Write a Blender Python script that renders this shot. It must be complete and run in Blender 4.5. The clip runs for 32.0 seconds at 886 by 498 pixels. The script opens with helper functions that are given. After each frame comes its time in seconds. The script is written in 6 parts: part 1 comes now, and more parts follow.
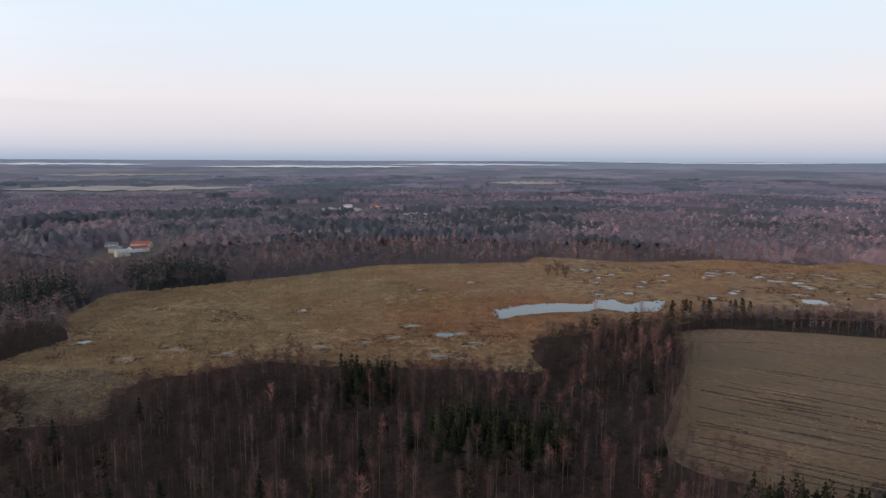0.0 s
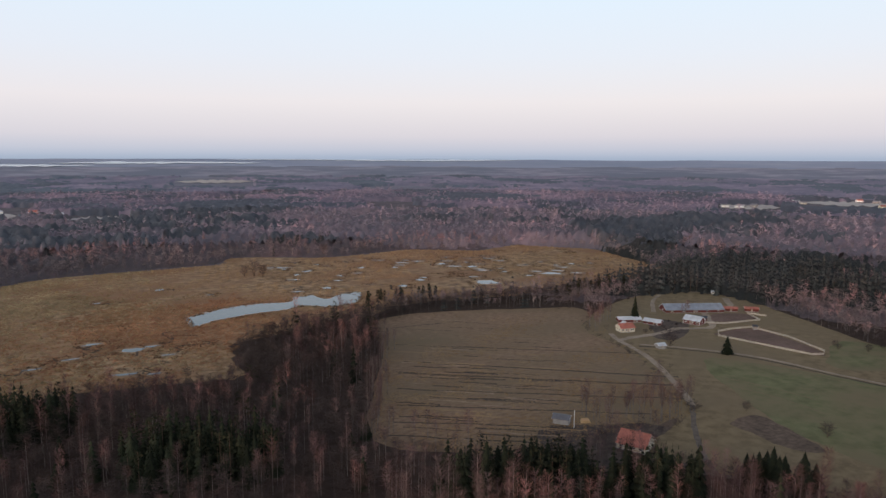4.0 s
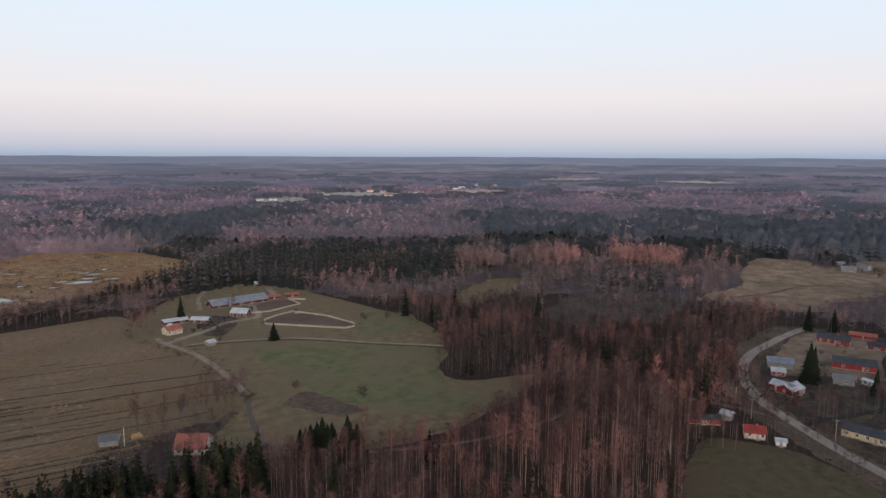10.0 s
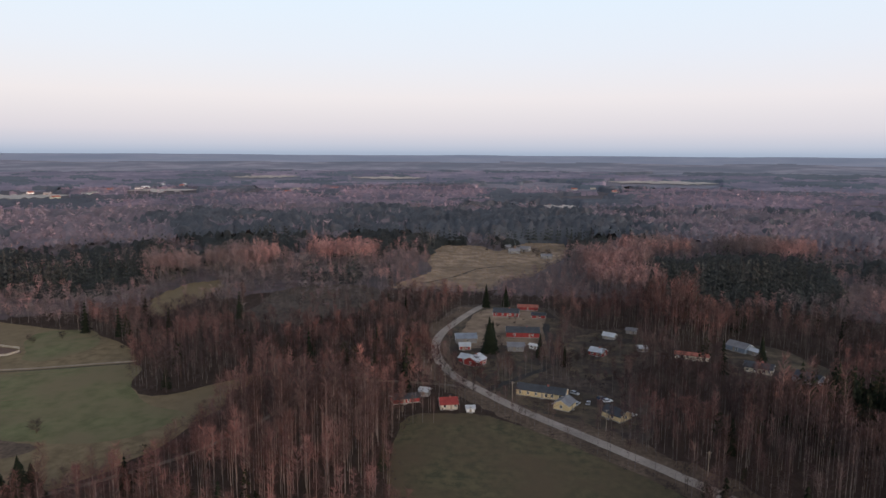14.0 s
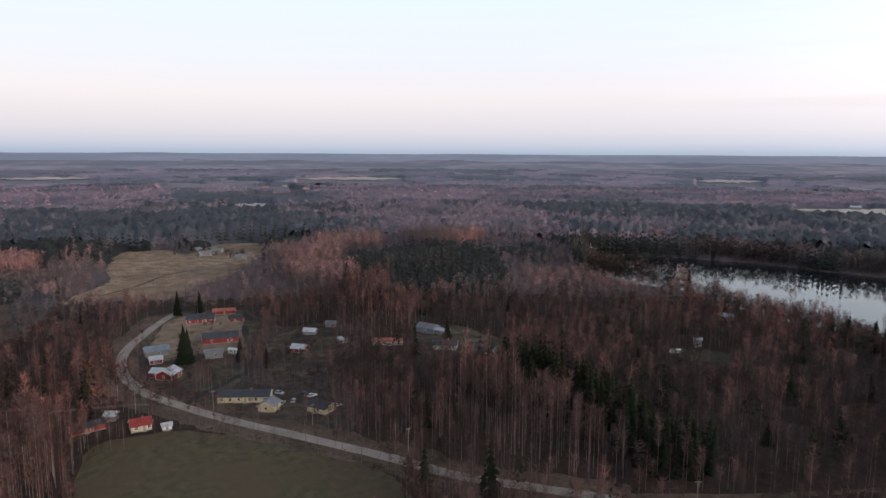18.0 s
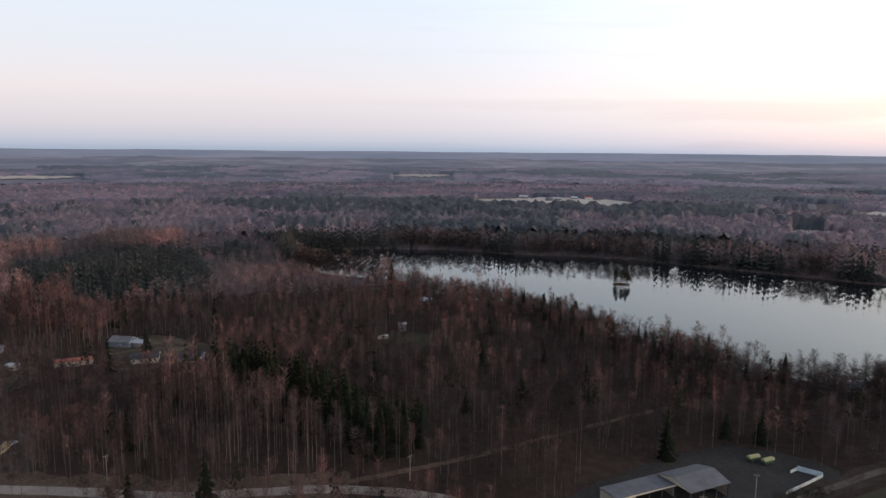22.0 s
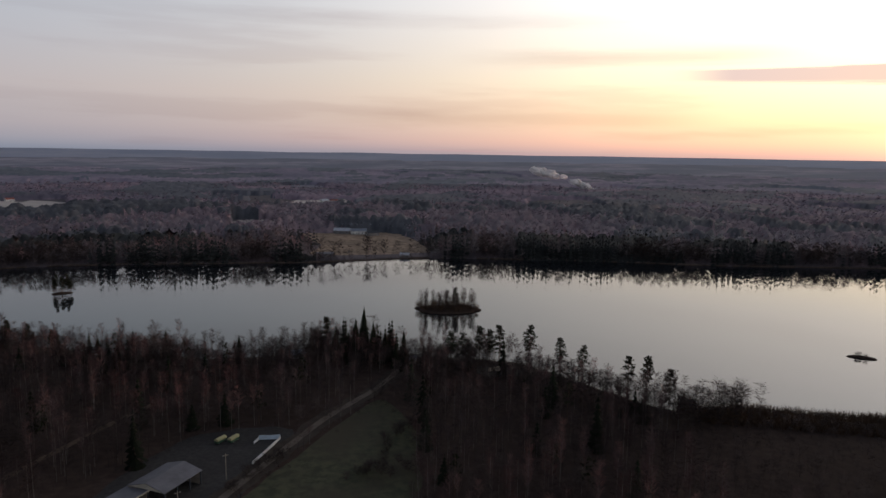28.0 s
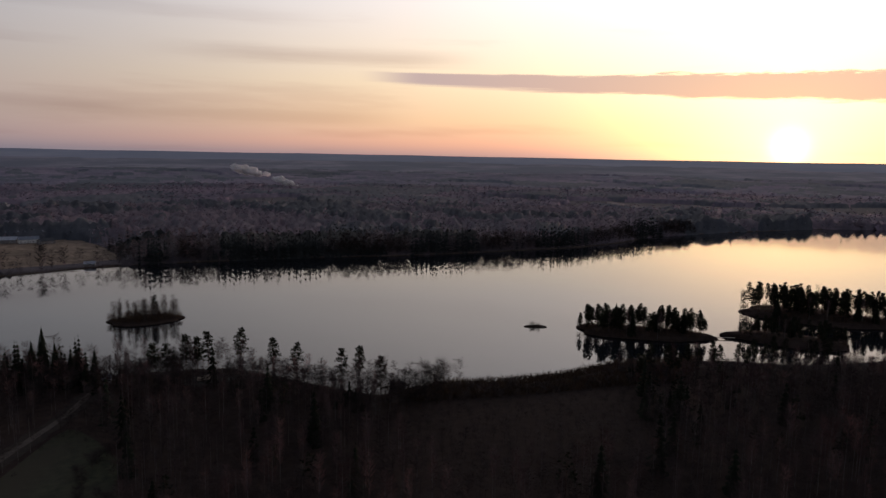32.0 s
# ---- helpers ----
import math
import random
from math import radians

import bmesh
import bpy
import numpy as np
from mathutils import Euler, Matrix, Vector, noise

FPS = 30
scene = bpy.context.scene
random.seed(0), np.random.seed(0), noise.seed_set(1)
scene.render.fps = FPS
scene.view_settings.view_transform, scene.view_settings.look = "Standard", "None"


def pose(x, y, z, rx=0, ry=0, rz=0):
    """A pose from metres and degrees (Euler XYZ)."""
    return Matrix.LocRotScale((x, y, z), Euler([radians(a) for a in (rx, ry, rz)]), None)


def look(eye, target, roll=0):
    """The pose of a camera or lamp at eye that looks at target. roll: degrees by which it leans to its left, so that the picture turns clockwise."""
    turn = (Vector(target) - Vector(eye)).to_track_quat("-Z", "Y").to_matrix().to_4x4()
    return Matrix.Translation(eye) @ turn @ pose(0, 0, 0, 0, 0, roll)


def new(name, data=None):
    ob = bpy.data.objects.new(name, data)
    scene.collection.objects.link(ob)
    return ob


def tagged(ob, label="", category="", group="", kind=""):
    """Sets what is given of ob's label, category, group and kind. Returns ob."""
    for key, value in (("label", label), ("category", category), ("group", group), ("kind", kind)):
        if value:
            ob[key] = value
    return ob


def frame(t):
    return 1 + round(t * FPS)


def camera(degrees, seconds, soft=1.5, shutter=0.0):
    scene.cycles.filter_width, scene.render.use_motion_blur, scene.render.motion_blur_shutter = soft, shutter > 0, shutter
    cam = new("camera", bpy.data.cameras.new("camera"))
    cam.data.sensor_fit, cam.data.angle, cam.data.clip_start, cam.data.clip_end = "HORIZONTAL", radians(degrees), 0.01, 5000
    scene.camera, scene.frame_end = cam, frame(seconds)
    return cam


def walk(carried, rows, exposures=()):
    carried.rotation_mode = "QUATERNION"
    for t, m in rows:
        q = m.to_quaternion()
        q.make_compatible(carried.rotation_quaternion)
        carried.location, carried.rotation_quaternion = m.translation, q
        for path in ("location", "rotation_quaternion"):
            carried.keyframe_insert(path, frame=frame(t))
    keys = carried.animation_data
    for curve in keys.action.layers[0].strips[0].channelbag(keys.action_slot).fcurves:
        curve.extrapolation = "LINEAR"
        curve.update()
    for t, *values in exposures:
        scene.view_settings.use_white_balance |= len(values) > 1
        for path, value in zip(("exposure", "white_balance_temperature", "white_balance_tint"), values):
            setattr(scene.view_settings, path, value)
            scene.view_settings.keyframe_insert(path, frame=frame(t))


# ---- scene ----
# ---- camera: a drone that hovers in one place and turns to its right ----
cam = camera(66.0, 32.0, 1.5)
EYE = 108.0
TURNS = [
    (0, -0.00, -7.47, 0.30), (0.5, -3.04, -7.48, 0.27), (1, -6.23, -7.50, 0.25), (1.5, -9.45, -7.51, 0.22),
    (2, -12.65, -7.52, 0.21), (2.5, -15.85, -7.52, 0.20), (3, -19.00, -7.54, 0.19), (3.5, -22.17, -7.56, 0.18),
    (5.5, -34.62, -7.62, 0.19), (6, -37.78, -7.63, 0.16), (6.5, -40.92, -7.65, 0.12), (7, -44.06, -7.68, 0.10),
    (7.5, -47.17, -7.71, 0.11), (8, -50.26, -7.73, 0.13), (8.5, -53.38, -7.75, 0.16), (9, -56.50, -7.77, 0.19),
    (9.5, -59.66, -7.78, 0.23), (10, -62.78, -7.80, 0.24), (10.5, -65.90, -7.81, 0.25), (11, -69.04, -7.81, 0.24),
    (11.5, -72.18, -7.80, 0.22), (12, -75.31, -7.82, 0.20), (12.5, -78.47, -7.85, 0.21), (13, -81.61, -7.89, 0.23),
    (13.5, -84.73, -7.92, 0.28), (14, -87.84, -7.94, 0.33), (14.5, -91.00, -7.97, 0.37), (16.5, -103.67, -8.00, 0.28),
    (17, -106.85, -8.00, 0.28), (17.5, -110.03, -8.02, 0.28), (18, -113.25, -8.04, 0.29), (18.5, -116.43, -8.06, 0.31),
    (19, -119.61, -8.09, 0.34), (19.5, -122.65, -8.12, 0.38), (20, -125.51, -8.16, 0.42), (20.5, -128.45, -8.18, 0.46),
    (21, -131.43, -8.20, 0.48), (21.5, -134.51, -8.21, 0.50), (22, -137.74, -8.22, 0.52), (22.5, -140.93, -8.21, 0.56),
    (23, -144.14, -8.19, 0.60), (23.5, -147.93, -8.16, 0.65), (24, -152.00, -8.14, 0.69), (24.5, -156.08, -8.13, 0.72),
    (25, -160.00, -8.13, 0.75), (25.5, -163.87, -8.13, 0.78), (27.5, -178.85, -8.07, 0.83), (28, -182.26, -8.03, 0.87),
    (28.5, -185.61, -8.02, 0.91), (29, -188.82, -8.01, 0.94), (29.5, -191.87, -8.00, 0.97), (30, -194.89, -7.98, 0.98),
    (30.5, -197.85, -7.96, 1.00), (31, -200.74, -7.94, 1.01), (31.5, -203.72, -7.91, 1.02), (32, -206.69, -7.88, 1.04),
]
walk(cam, [(t, pose(0, 0, EYE, 90 + pitch, 0, yaw) @ pose(0, 0, 0, 0, 0, roll)) for t, yaw, pitch, roll in TURNS],
     [(0.0, 0.0, 6450, 10), (6.0, 0.0, 6450, 10), (13.0, 0.0, 6450, 10), (17.0, 0.13, 6500, 10.5), (19.0, 0.15, 6500, 10.5), (21.0, 0.09, 6550, 11), (23.0, -0.07, 6600, 11.5), (25.0, -0.36, 6680, 12.5), (27.5, -0.90, 6600, 14), (30.0, -1.25, 6560, 16), (32.0, -1.57, 6520, 19)])

# ---- sky and sun ----
SUN_BEARING, SUN_HEIGHT = -126.8, 1.0     # degrees clockwise from +Y, degrees over the horizon
az = radians(SUN_BEARING)
world = bpy.data.worlds.new("sky")
world.use_nodes = True
scene.world = world
wt = world.node_tree
wt.nodes.clear()


def wnode(kind, **values):
    n = wt.nodes.new(kind)
    for key, value in values.items():
        setattr(n, key, value)
    return n


def wput(sock, value):
    if isinstance(value, bpy.types.NodeSocket):
        wt.links.new(value, sock)
    else:
        sock.default_value = value


def wmath(op, a, b=0.0, c=None, clamp=False):
    n = wnode("ShaderNodeMath", operation=op, use_clamp=clamp)
    wput(n.inputs[0], a)
    wput(n.inputs[1], b)
    if c is not None:
        wput(n.inputs[2], c)
    return n.outputs[0]


def wrange(value, a, b, lo, hi, smooth=True):
    n = wnode("ShaderNodeMapRange", interpolation_type="SMOOTHSTEP" if smooth else "LINEAR", clamp=True)
    for sock, v in zip(n.inputs[:5], (value, a, b, lo, hi)):
        wput(sock, v)
    return n.outputs[0]


def wramp(value, stops, smooth=False):
    n = wnode("ShaderNodeValToRGB")
    ramp = n.color_ramp
    ramp.interpolation = "B_SPLINE" if len(stops) > 7 and smooth else "LINEAR"
    while len(ramp.elements) < len(stops):
        ramp.elements.new(0.5)
    for e, (at, col) in zip(ramp.elements, stops):
        e.position, e.color = at, (*col, 1)
    wput(n.inputs[0], value)
    return n.outputs[0]


def wmix(fac, a, b, blend="MIX"):
    n = wnode("ShaderNodeMix", data_type="RGBA", blend_type=blend, clamp_result=False)
    wput(n.inputs[0], fac)
    wput(n.inputs[6], a)
    wput(n.inputs[7], b)
    return n.outputs[2]


coord = wnode("ShaderNodeTexCoord").outputs["Generated"]
split = wnode("ShaderNodeSeparateXYZ")
wput(split.inputs[0], coord)
sx, sy, sz = split.outputs
flat = wmath("SQRT", wmath("ADD", wmath("MULTIPLY", sx, sx), wmath("MULTIPLY", sy, sy)))
flat = wmath("MAXIMUM", flat, 0.001)
side = wmath("DIVIDE", wmath("ADD", wmath("MULTIPLY", sx, math.sin(az)), wmath("MULTIPLY", sy, math.cos(az))), flat)
away = wmath("MULTIPLY", wmath("ARCCOSINE", side), 180 / math.pi)          # degrees from the sun's bearing
high = wmath("MULTIPLY", wmath("ARCSINE", sz), 180 / math.pi)              # degrees over the horizon
up = wmath("DIVIDE", high, 90.0, clamp=True)
cool = wramp(up, [(0.0, (0.37, 0.45, 0.58)), (0.006, (0.50, 0.55, 0.66)), (0.02, (0.66, 0.65, 0.72)), (0.05, (0.80, 0.76, 0.80)),
                  (0.09, (0.76, 0.80, 0.89)), (0.15, (0.72, 0.84, 0.96)), (0.30, (0.27, 0.33, 0.44)), (1.0, (0.09, 0.11, 0.18))])
warm = wramp(up, [(0.0, (0.44, 0.28, 0.24)), (0.010, (0.72, 0.40, 0.26)), (0.03, (0.80, 0.54, 0.31)), (0.065, (0.86, 0.70, 0.45)),
                  (0.13, (0.86, 0.81, 0.72)), (0.22, (1.0, 0.98, 0.95)), (0.45, (0.22, 0.26, 0.34)), (1.0, (0.09, 0.11, 0.18))])
tone = wrange(away, 97.0, 20.0, 0.0, 1.0)
base = wmix(tone, cool, warm)
gain = wramp(wmath("DIVIDE", away, 180.0), [(0.0, (0.57,) * 3), (0.10, (0.51,) * 3), (0.22, (0.32,) * 3), (0.31, (0.22,) * 3), (0.39, (0.170,) * 3), (0.47, (0.146,) * 3), (0.54, (0.13,) * 3), (0.64, (0.125,) * 3)], True)
gain = wmix(1.0, gain, (8.0, 8.0, 8.0, 1.0), "MULTIPLY")
low = wrange(high, 50.0, 20.0, 0.12, 1.0)
gain = wmix(low, (1.0, 1.0, 1.0, 1.0), gain)
sky_colour = wmix(1.0, base, gain, "MULTIPLY")

# thin streaks of high cloud, and one long bar of cloud over the sun
warp = wnode("ShaderNodeCombineXYZ")
wput(warp.inputs[0], wmath("MULTIPLY", away, 0.035))
wput(warp.inputs[1], wmath("MULTIPLY", high, 0.42))
streak = wnode("ShaderNodeTexNoise", noise_dimensions="2D")
wput(streak.inputs["Vector"], warp.outputs[0])
streak.inputs["Scale"].default_value, streak.inputs["Detail"].default_value, streak.inputs["Roughness"].default_value = 1.0, 6.0, 0.55
thin = wmath("MULTIPLY", wrange(streak.outputs[0], 0.50, 0.68, 0.0, 0.30), wmath("MULTIPLY", wrange(away, 120.0, 50.0, 0.0, 1.0), wrange(high, 16.0, 9.0, 0.0, 1.0)))
sky_colour = wmix(thin, sky_colour, wmix(1.0, sky_colour, (0.70, 0.62, 0.64, 1), "MULTIPLY"))
glow = wmath("SQRT", wmath("ADD", wmath("MULTIPLY", away, away), wmath("POWER", wmath("ABSOLUTE", wmath("SUBTRACT", high, SUN_HEIGHT)), 2.0)))
halo = wmath("MULTIPLY", wmath("POWER", wmath("SUBTRACT", 1.0, wmath("DIVIDE", glow, 26.0), clamp=True), 3.0), 8.0)
disc = wrange(glow, 0.5, 0.25, 0.0, 60.0)
burst = wmath("MULTIPLY", wmath("POWER", wmath("SUBTRACT", 1.0, wmath("DIVIDE", glow, 2.6), clamp=True), 3.0), 10.0)
sky_colour = wmix(1.0, sky_colour, wmix(1.0, (1.0, 0.58, 0.16, 1), halo, "MULTIPLY"), "ADD")
sky_colour = wmix(1.0, sky_colour, wmix(1.0, (1.0, 0.86, 0.45, 1), wmath("ADD", disc, burst), "MULTIPLY"), "ADD")
warp2 = wnode("ShaderNodeCombineXYZ")
wput(warp2.inputs[0], wmath("MULTIPLY", wmath("ADD", sx, wmath("MULTIPLY", sy, 2.0)), 9.0))
wput(warp2.inputs[1], wmath("MULTIPLY", high, 1.1))
fluff = wnode("ShaderNodeTexNoise", noise_dimensions="2D")
wput(fluff.inputs["Vector"], warp2.outputs[0])
fluff.inputs["Scale"].default_value, fluff.inputs["Detail"].default_value, fluff.inputs["Roughness"].default_value = 1.6, 8.0, 0.7
wob = wmath("MULTIPLY", wmath("SUBTRACT", fluff.outputs[0], 0.5), 1.5)
turn_right = wmath("SUBTRACT", wmath("MULTIPLY", sx, math.cos(az)), wmath("MULTIPLY", sy, math.sin(az)))   # to the right of the sun
top = wmath("ADD", wmath("ADD", 6.5, wmath("MULTIPLY", turn_right, -0.5)), wmath("MULTIPLY", wob, 0.8))
bottom = wmath("ADD", wmath("ADD", 4.35, wmath("MULTIPLY", turn_right, -2.4)), wmath("MULTIPLY", wob, 0.7))
bar = wmath("MULTIPLY", wrange(wmath("SUBTRACT", top, high), -0.05, 0.22, 0.0, 1.0), wrange(wmath("SUBTRACT", high, bottom), -0.10, 0.35, 0.0, 1.0))
bar = wmath("MULTIPLY", bar, wmath("MULTIPLY", wrange(turn_right, -0.56, -0.47, 0.0, 0.9), wrange(away, 55.0, 40.0, 0.0, 1.0)))
sky_colour = wmix(bar, sky_colour, wmix(wrange(away, 40.0, 5.0, 0.0, 1.0), (1.30, 1.08, 1.12, 1), (1.75, 1.22, 1.0, 1)))
for at, deep, near_sun, far_sun, dim in ((7.6, 1.0, 22.0, 52.0, 0.40), (2.9, 1.1, 28.0, 64.0, 0.30), (10.4, 0.9, 34.0, 75.0, 0.16)):      # long thin veils of cloud
    off = wmath("ABSOLUTE", wmath("SUBTRACT", wmath("ADD", high, wmath("MULTIPLY", wob, 0.5)), at))
    veil = wmath("MULTIPLY", wrange(off, deep, 0.0, 0.0, dim), wmath("MULTIPLY", wrange(away, near_sun, near_sun + 8, 0.0, 1.0), wrange(away, far_sun, far_sun - 12, 0.0, 1.0)))
    sky_colour = wmix(veil, sky_colour, wmix(1.0, sky_colour, (0.52, 0.44, 0.46, 1), "MULTIPLY"))
nishita = wnode("ShaderNodeTexSky", sky_type="NISHITA", sun_disc=False, sun_elevation=radians(2.0), sun_rotation=az)
sky_colour = wmix(1.0, sky_colour, wmix(1.0, nishita.outputs[0], (0.03, 0.03, 0.03, 1), "MULTIPLY"), "ADD")
background = wnode("ShaderNodeBackground")
wput(background.inputs[0], sky_colour)
background.inputs[1].default_value = 1.0
wt.links.new(background.outputs[0], wnode("ShaderNodeOutputWorld").inputs[0])

sun = new("sun", bpy.data.lights.new("sun", "SUN"))
sun.data.energy, sun.data.angle, sun.data.color = 2.5, radians(1.0), (1.0, 0.55, 0.47)
sun.matrix_world = look((math.sin(az) * 900, math.cos(az) * 900, 400 + 900 * math.tan(radians(1.7))), (0, 0, 400))


# ---- materials ----
def material(name, a, b, rough=0.9, fine=0.6, broad=0.02, contrast=0.5, bump=0.0, metal=0.0, tint=0.0, c=None, stretch=(1, 1, 1), coord_kind="Object"):
    """Two colours mixed by a fine and a broad noise; c: a third colour in broad patches; tint: how much each tree's own tint counts."""
    m = bpy.data.materials.new(name)
    m.use_nodes = True
    nt = m.node_tree
    bsdf = nt.nodes["Principled BSDF"]
    tc, mp = nt.nodes.new("ShaderNodeTexCoord"), nt.nodes.new("ShaderNodeMapping")
    mp.inputs["Scale"].default_value = stretch
    nt.links.new(tc.outputs[coord_kind], mp.inputs[0])

    def grain(scale, detail):
        n = nt.nodes.new("ShaderNodeTexNoise")
        n.inputs["Scale"].default_value, n.inputs["Detail"].default_value, n.inputs["Roughness"].default_value = scale, detail, 0.6
        nt.links.new(mp.outputs[0], n.inputs["Vector"])
        r = nt.nodes.new("ShaderNodeMapRange")
        r.inputs[1].default_value, r.inputs[2].default_value = 0.5 - 0.25 / max(contrast, 0.1) * 0.5, 0.5 + 0.25 / max(contrast, 0.1) * 0.5
        nt.links.new(n.outputs[0], r.inputs[0])
        return r.outputs[0], n.outputs[0]

    def mix(f, x, y):
        n = nt.nodes.new("ShaderNodeMix")
        n.data_type = "RGBA"
        for s, v in ((n.inputs[0], f), (n.inputs[6], x), (n.inputs[7], y)):
            if isinstance(v, bpy.types.NodeSocket):
                nt.links.new(v, s)
            else:
                s.default_value = v if isinstance(v, float) else (*v, 1)
        return n.outputs[2]

    f, raw = grain(fine, 5)
    g, _ = grain(broad, 4)
    col = mix(f, a, b)
    if c is not None:
        col = mix(g, col, c)
    else:
        dim = nt.nodes.new("ShaderNodeHueSaturation")
        val = nt.nodes.new("ShaderNodeMapRange")
        val.inputs[3].default_value, val.inputs[4].default_value = 0.75, 1.25
        nt.links.new(g, val.inputs[0])
        nt.links.new(val.outputs[0], dim.inputs["Value"])
        nt.links.new(col, dim.inputs["Color"])
        col = dim.outputs[0]
    if tint:
        at = nt.nodes.new("ShaderNodeAttribute")
        at.attribute_name = "tint"
        val = nt.nodes.new("ShaderNodeMapRange")
        val.inputs[3].default_value, val.inputs[4].default_value = 1 - tint, 1 + tint
        nt.links.new(at.outputs["Fac"], val.inputs[0])
        hs = nt.nodes.new("ShaderNodeHueSaturation")
        nt.links.new(val.outputs[0], hs.inputs["Value"])
        nt.links.new(col, hs.inputs["Color"])
        col = hs.outputs[0]
    nt.links.new(col, bsdf.inputs["Base Color"])
    bsdf.inputs["Roughness"].default_value, bsdf.inputs["Metallic"].default_value = rough, metal
    bsdf.inputs["Specular IOR Level"].default_value = 0.25
    if bump:
        bp = nt.nodes.new("ShaderNodeBump")
        bp.inputs["Strength"].default_value, bp.inputs["Distance"].default_value = 0.6, bump
        nt.links.new(raw, bp.inputs["Height"])
        nt.links.new(bp.outputs[0], bsdf.inputs["Normal"])
    return m


def plain(name, col, rough=0.7, metal=0.0, vary=0.25, fine=3.0):
    return material(name, [v * (1 - vary) for v in col], [min(1, v * (1 + vary)) for v in col], rough, fine, 0.3, 0.5, 0.0, metal)


M = {}
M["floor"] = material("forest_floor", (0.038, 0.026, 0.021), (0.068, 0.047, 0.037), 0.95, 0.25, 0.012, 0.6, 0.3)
# farther ground: haze is put into these paler, bluer base colours
M["midfloor"] = material("hazed_wooded_land", (0.078, 0.064, 0.070), (0.122, 0.096, 0.102), 0.95, 0.03, 0.004, 0.7)
M["hazefloor"] = material("hazier_wooded_land", (0.168, 0.154, 0.186), (0.237, 0.209, 0.239), 0.95, 0.012, 0.002, 0.8, c=(0.136, 0.140, 0.170))
M["marsh"] = material("marsh_grass", (0.175, 0.108, 0.058), (0.365, 0.240, 0.132), 0.95, 0.13, 0.011, 1.5, 0.5, c=(0.235, 0.126, 0.062))
M["reed"] = material("dead_reed", (0.17, 0.10, 0.05), (0.29, 0.195, 0.10), 0.95, 0.05, 0.01, 0.6)
M["sedge"] = material("dark_sedge", (0.062, 0.038, 0.024), (0.118, 0.070, 0.042), 0.95, 0.1, 0.01, 0.6)
M["rustsedge"] = material("rusty_sedge", (0.198, 0.092, 0.050), (0.295, 0.148, 0.080), 0.95, 0.09, 0.02, 0.9, tint=0.25)
M["oldgrass"] = material("bleached_olive_grass", (0.190, 0.150, 0.086), (0.300, 0.234, 0.138), 0.95, 0.07, 0.02, 0.9, tint=0.25)
M["stubble"] = material("stubble_field", (0.150, 0.092, 0.056), (0.262, 0.170, 0.104), 0.95, 0.5, 0.014, 0.9, 0.1, c=(0.158, 0.112, 0.064), stretch=(0.5, 1.1, 1))
M["pasture"] = material("pasture", (0.134, 0.096, 0.050), (0.212, 0.152, 0.083), 0.95, 0.18, 0.012, 1.1, 0.2, c=(0.168, 0.122, 0.068))
M["green"] = material("winter_crop", (0.104, 0.104, 0.044), (0.156, 0.148, 0.068), 0.95, 0.12, 0.03, 1.1, 0.1, c=(0.162, 0.128, 0.068))
M["nearfield"] = material("grass_field", (0.060, 0.054, 0.028), (0.115, 0.094, 0.048), 0.95, 0.25, 0.03, 1.1, 0.2, c=(0.098, 0.070, 0.040))
# even dark green, lowered to stand in for the view's edge falloff
M["damp"] = material("dark_grass_field", (0.036, 0.040, 0.021), (0.072, 0.070, 0.037), 0.95, 0.25, 0.03, 1.1, 0.2, c=(0.054, 0.046, 0.028))
M["meadow"] = material("dry_meadow", (0.165, 0.113, 0.075), (0.295, 0.208, 0.142), 0.95, 0.08, 0.012, 1.1, 0.3)
M["lawn"] = material("lawn", (0.056, 0.043, 0.030), (0.150, 0.112, 0.070), 0.95, 0.14, 0.05, 1.1, 0.1, c=(0.046, 0.034, 0.028))
M["yard"] = material("gravel_yard", (0.027, 0.025, 0.023), (0.052, 0.047, 0.044), 0.95, 0.6, 0.05, 0.6, 0.05)
M["soil"] = material("arena_soil", (0.110, 0.066, 0.050), (0.15, 0.096, 0.072), 0.95, 0.4, 0.04, 0.6, 0.05)
M["gravel"] = material("gravel_road", (0.25, 0.205, 0.175), (0.34, 0.285, 0.245), 0.95, 0.8, 0.06, 0.6, 0.03)
M["lane"] = material("pale_farm_lane", (0.235, 0.180, 0.130), (0.33, 0.26, 0.195), 0.95, 0.5, 0.06, 0.7, 0.05)
M["earth"] = material("dark_village_soil", (0.052, 0.037, 0.030), (0.098, 0.070, 0.054), 0.95, 0.3, 0.05, 1.0, 0.1)
M["verge"] = material("dead_grass_verge", (0.080, 0.054, 0.038), (0.140, 0.096, 0.066), 0.95, 0.5, 0.05, 1.0, 0.1)
M["track"] = material("dirt_track", (0.092, 0.072, 0.056), (0.148, 0.118, 0.094), 0.95, 0.5, 0.06, 0.7, 0.05)
M["ditch"] = material("ditch_earth", (0.035, 0.026, 0.02), (0.06, 0.045, 0.032), 0.95, 0.3, 0.05, 0.6)
M["twig"] = material("birch_twigs", (0.085, 0.052, 0.052), (0.163, 0.083, 0.074), 0.85, 0.05, 0.014, 1.2, tint=0.6, c=(0.064, 0.048, 0.047))
M["greytwig"] = material("alder_twigs", (0.048, 0.037, 0.034), (0.078, 0.058, 0.052), 0.9, 0.05, 0.008, 0.6, tint=0.45)
M["bark"] = material("birch_bark", (0.090, 0.075, 0.068), (0.213, 0.184, 0.168), 0.85, 0.8, 0.05, 0.8)
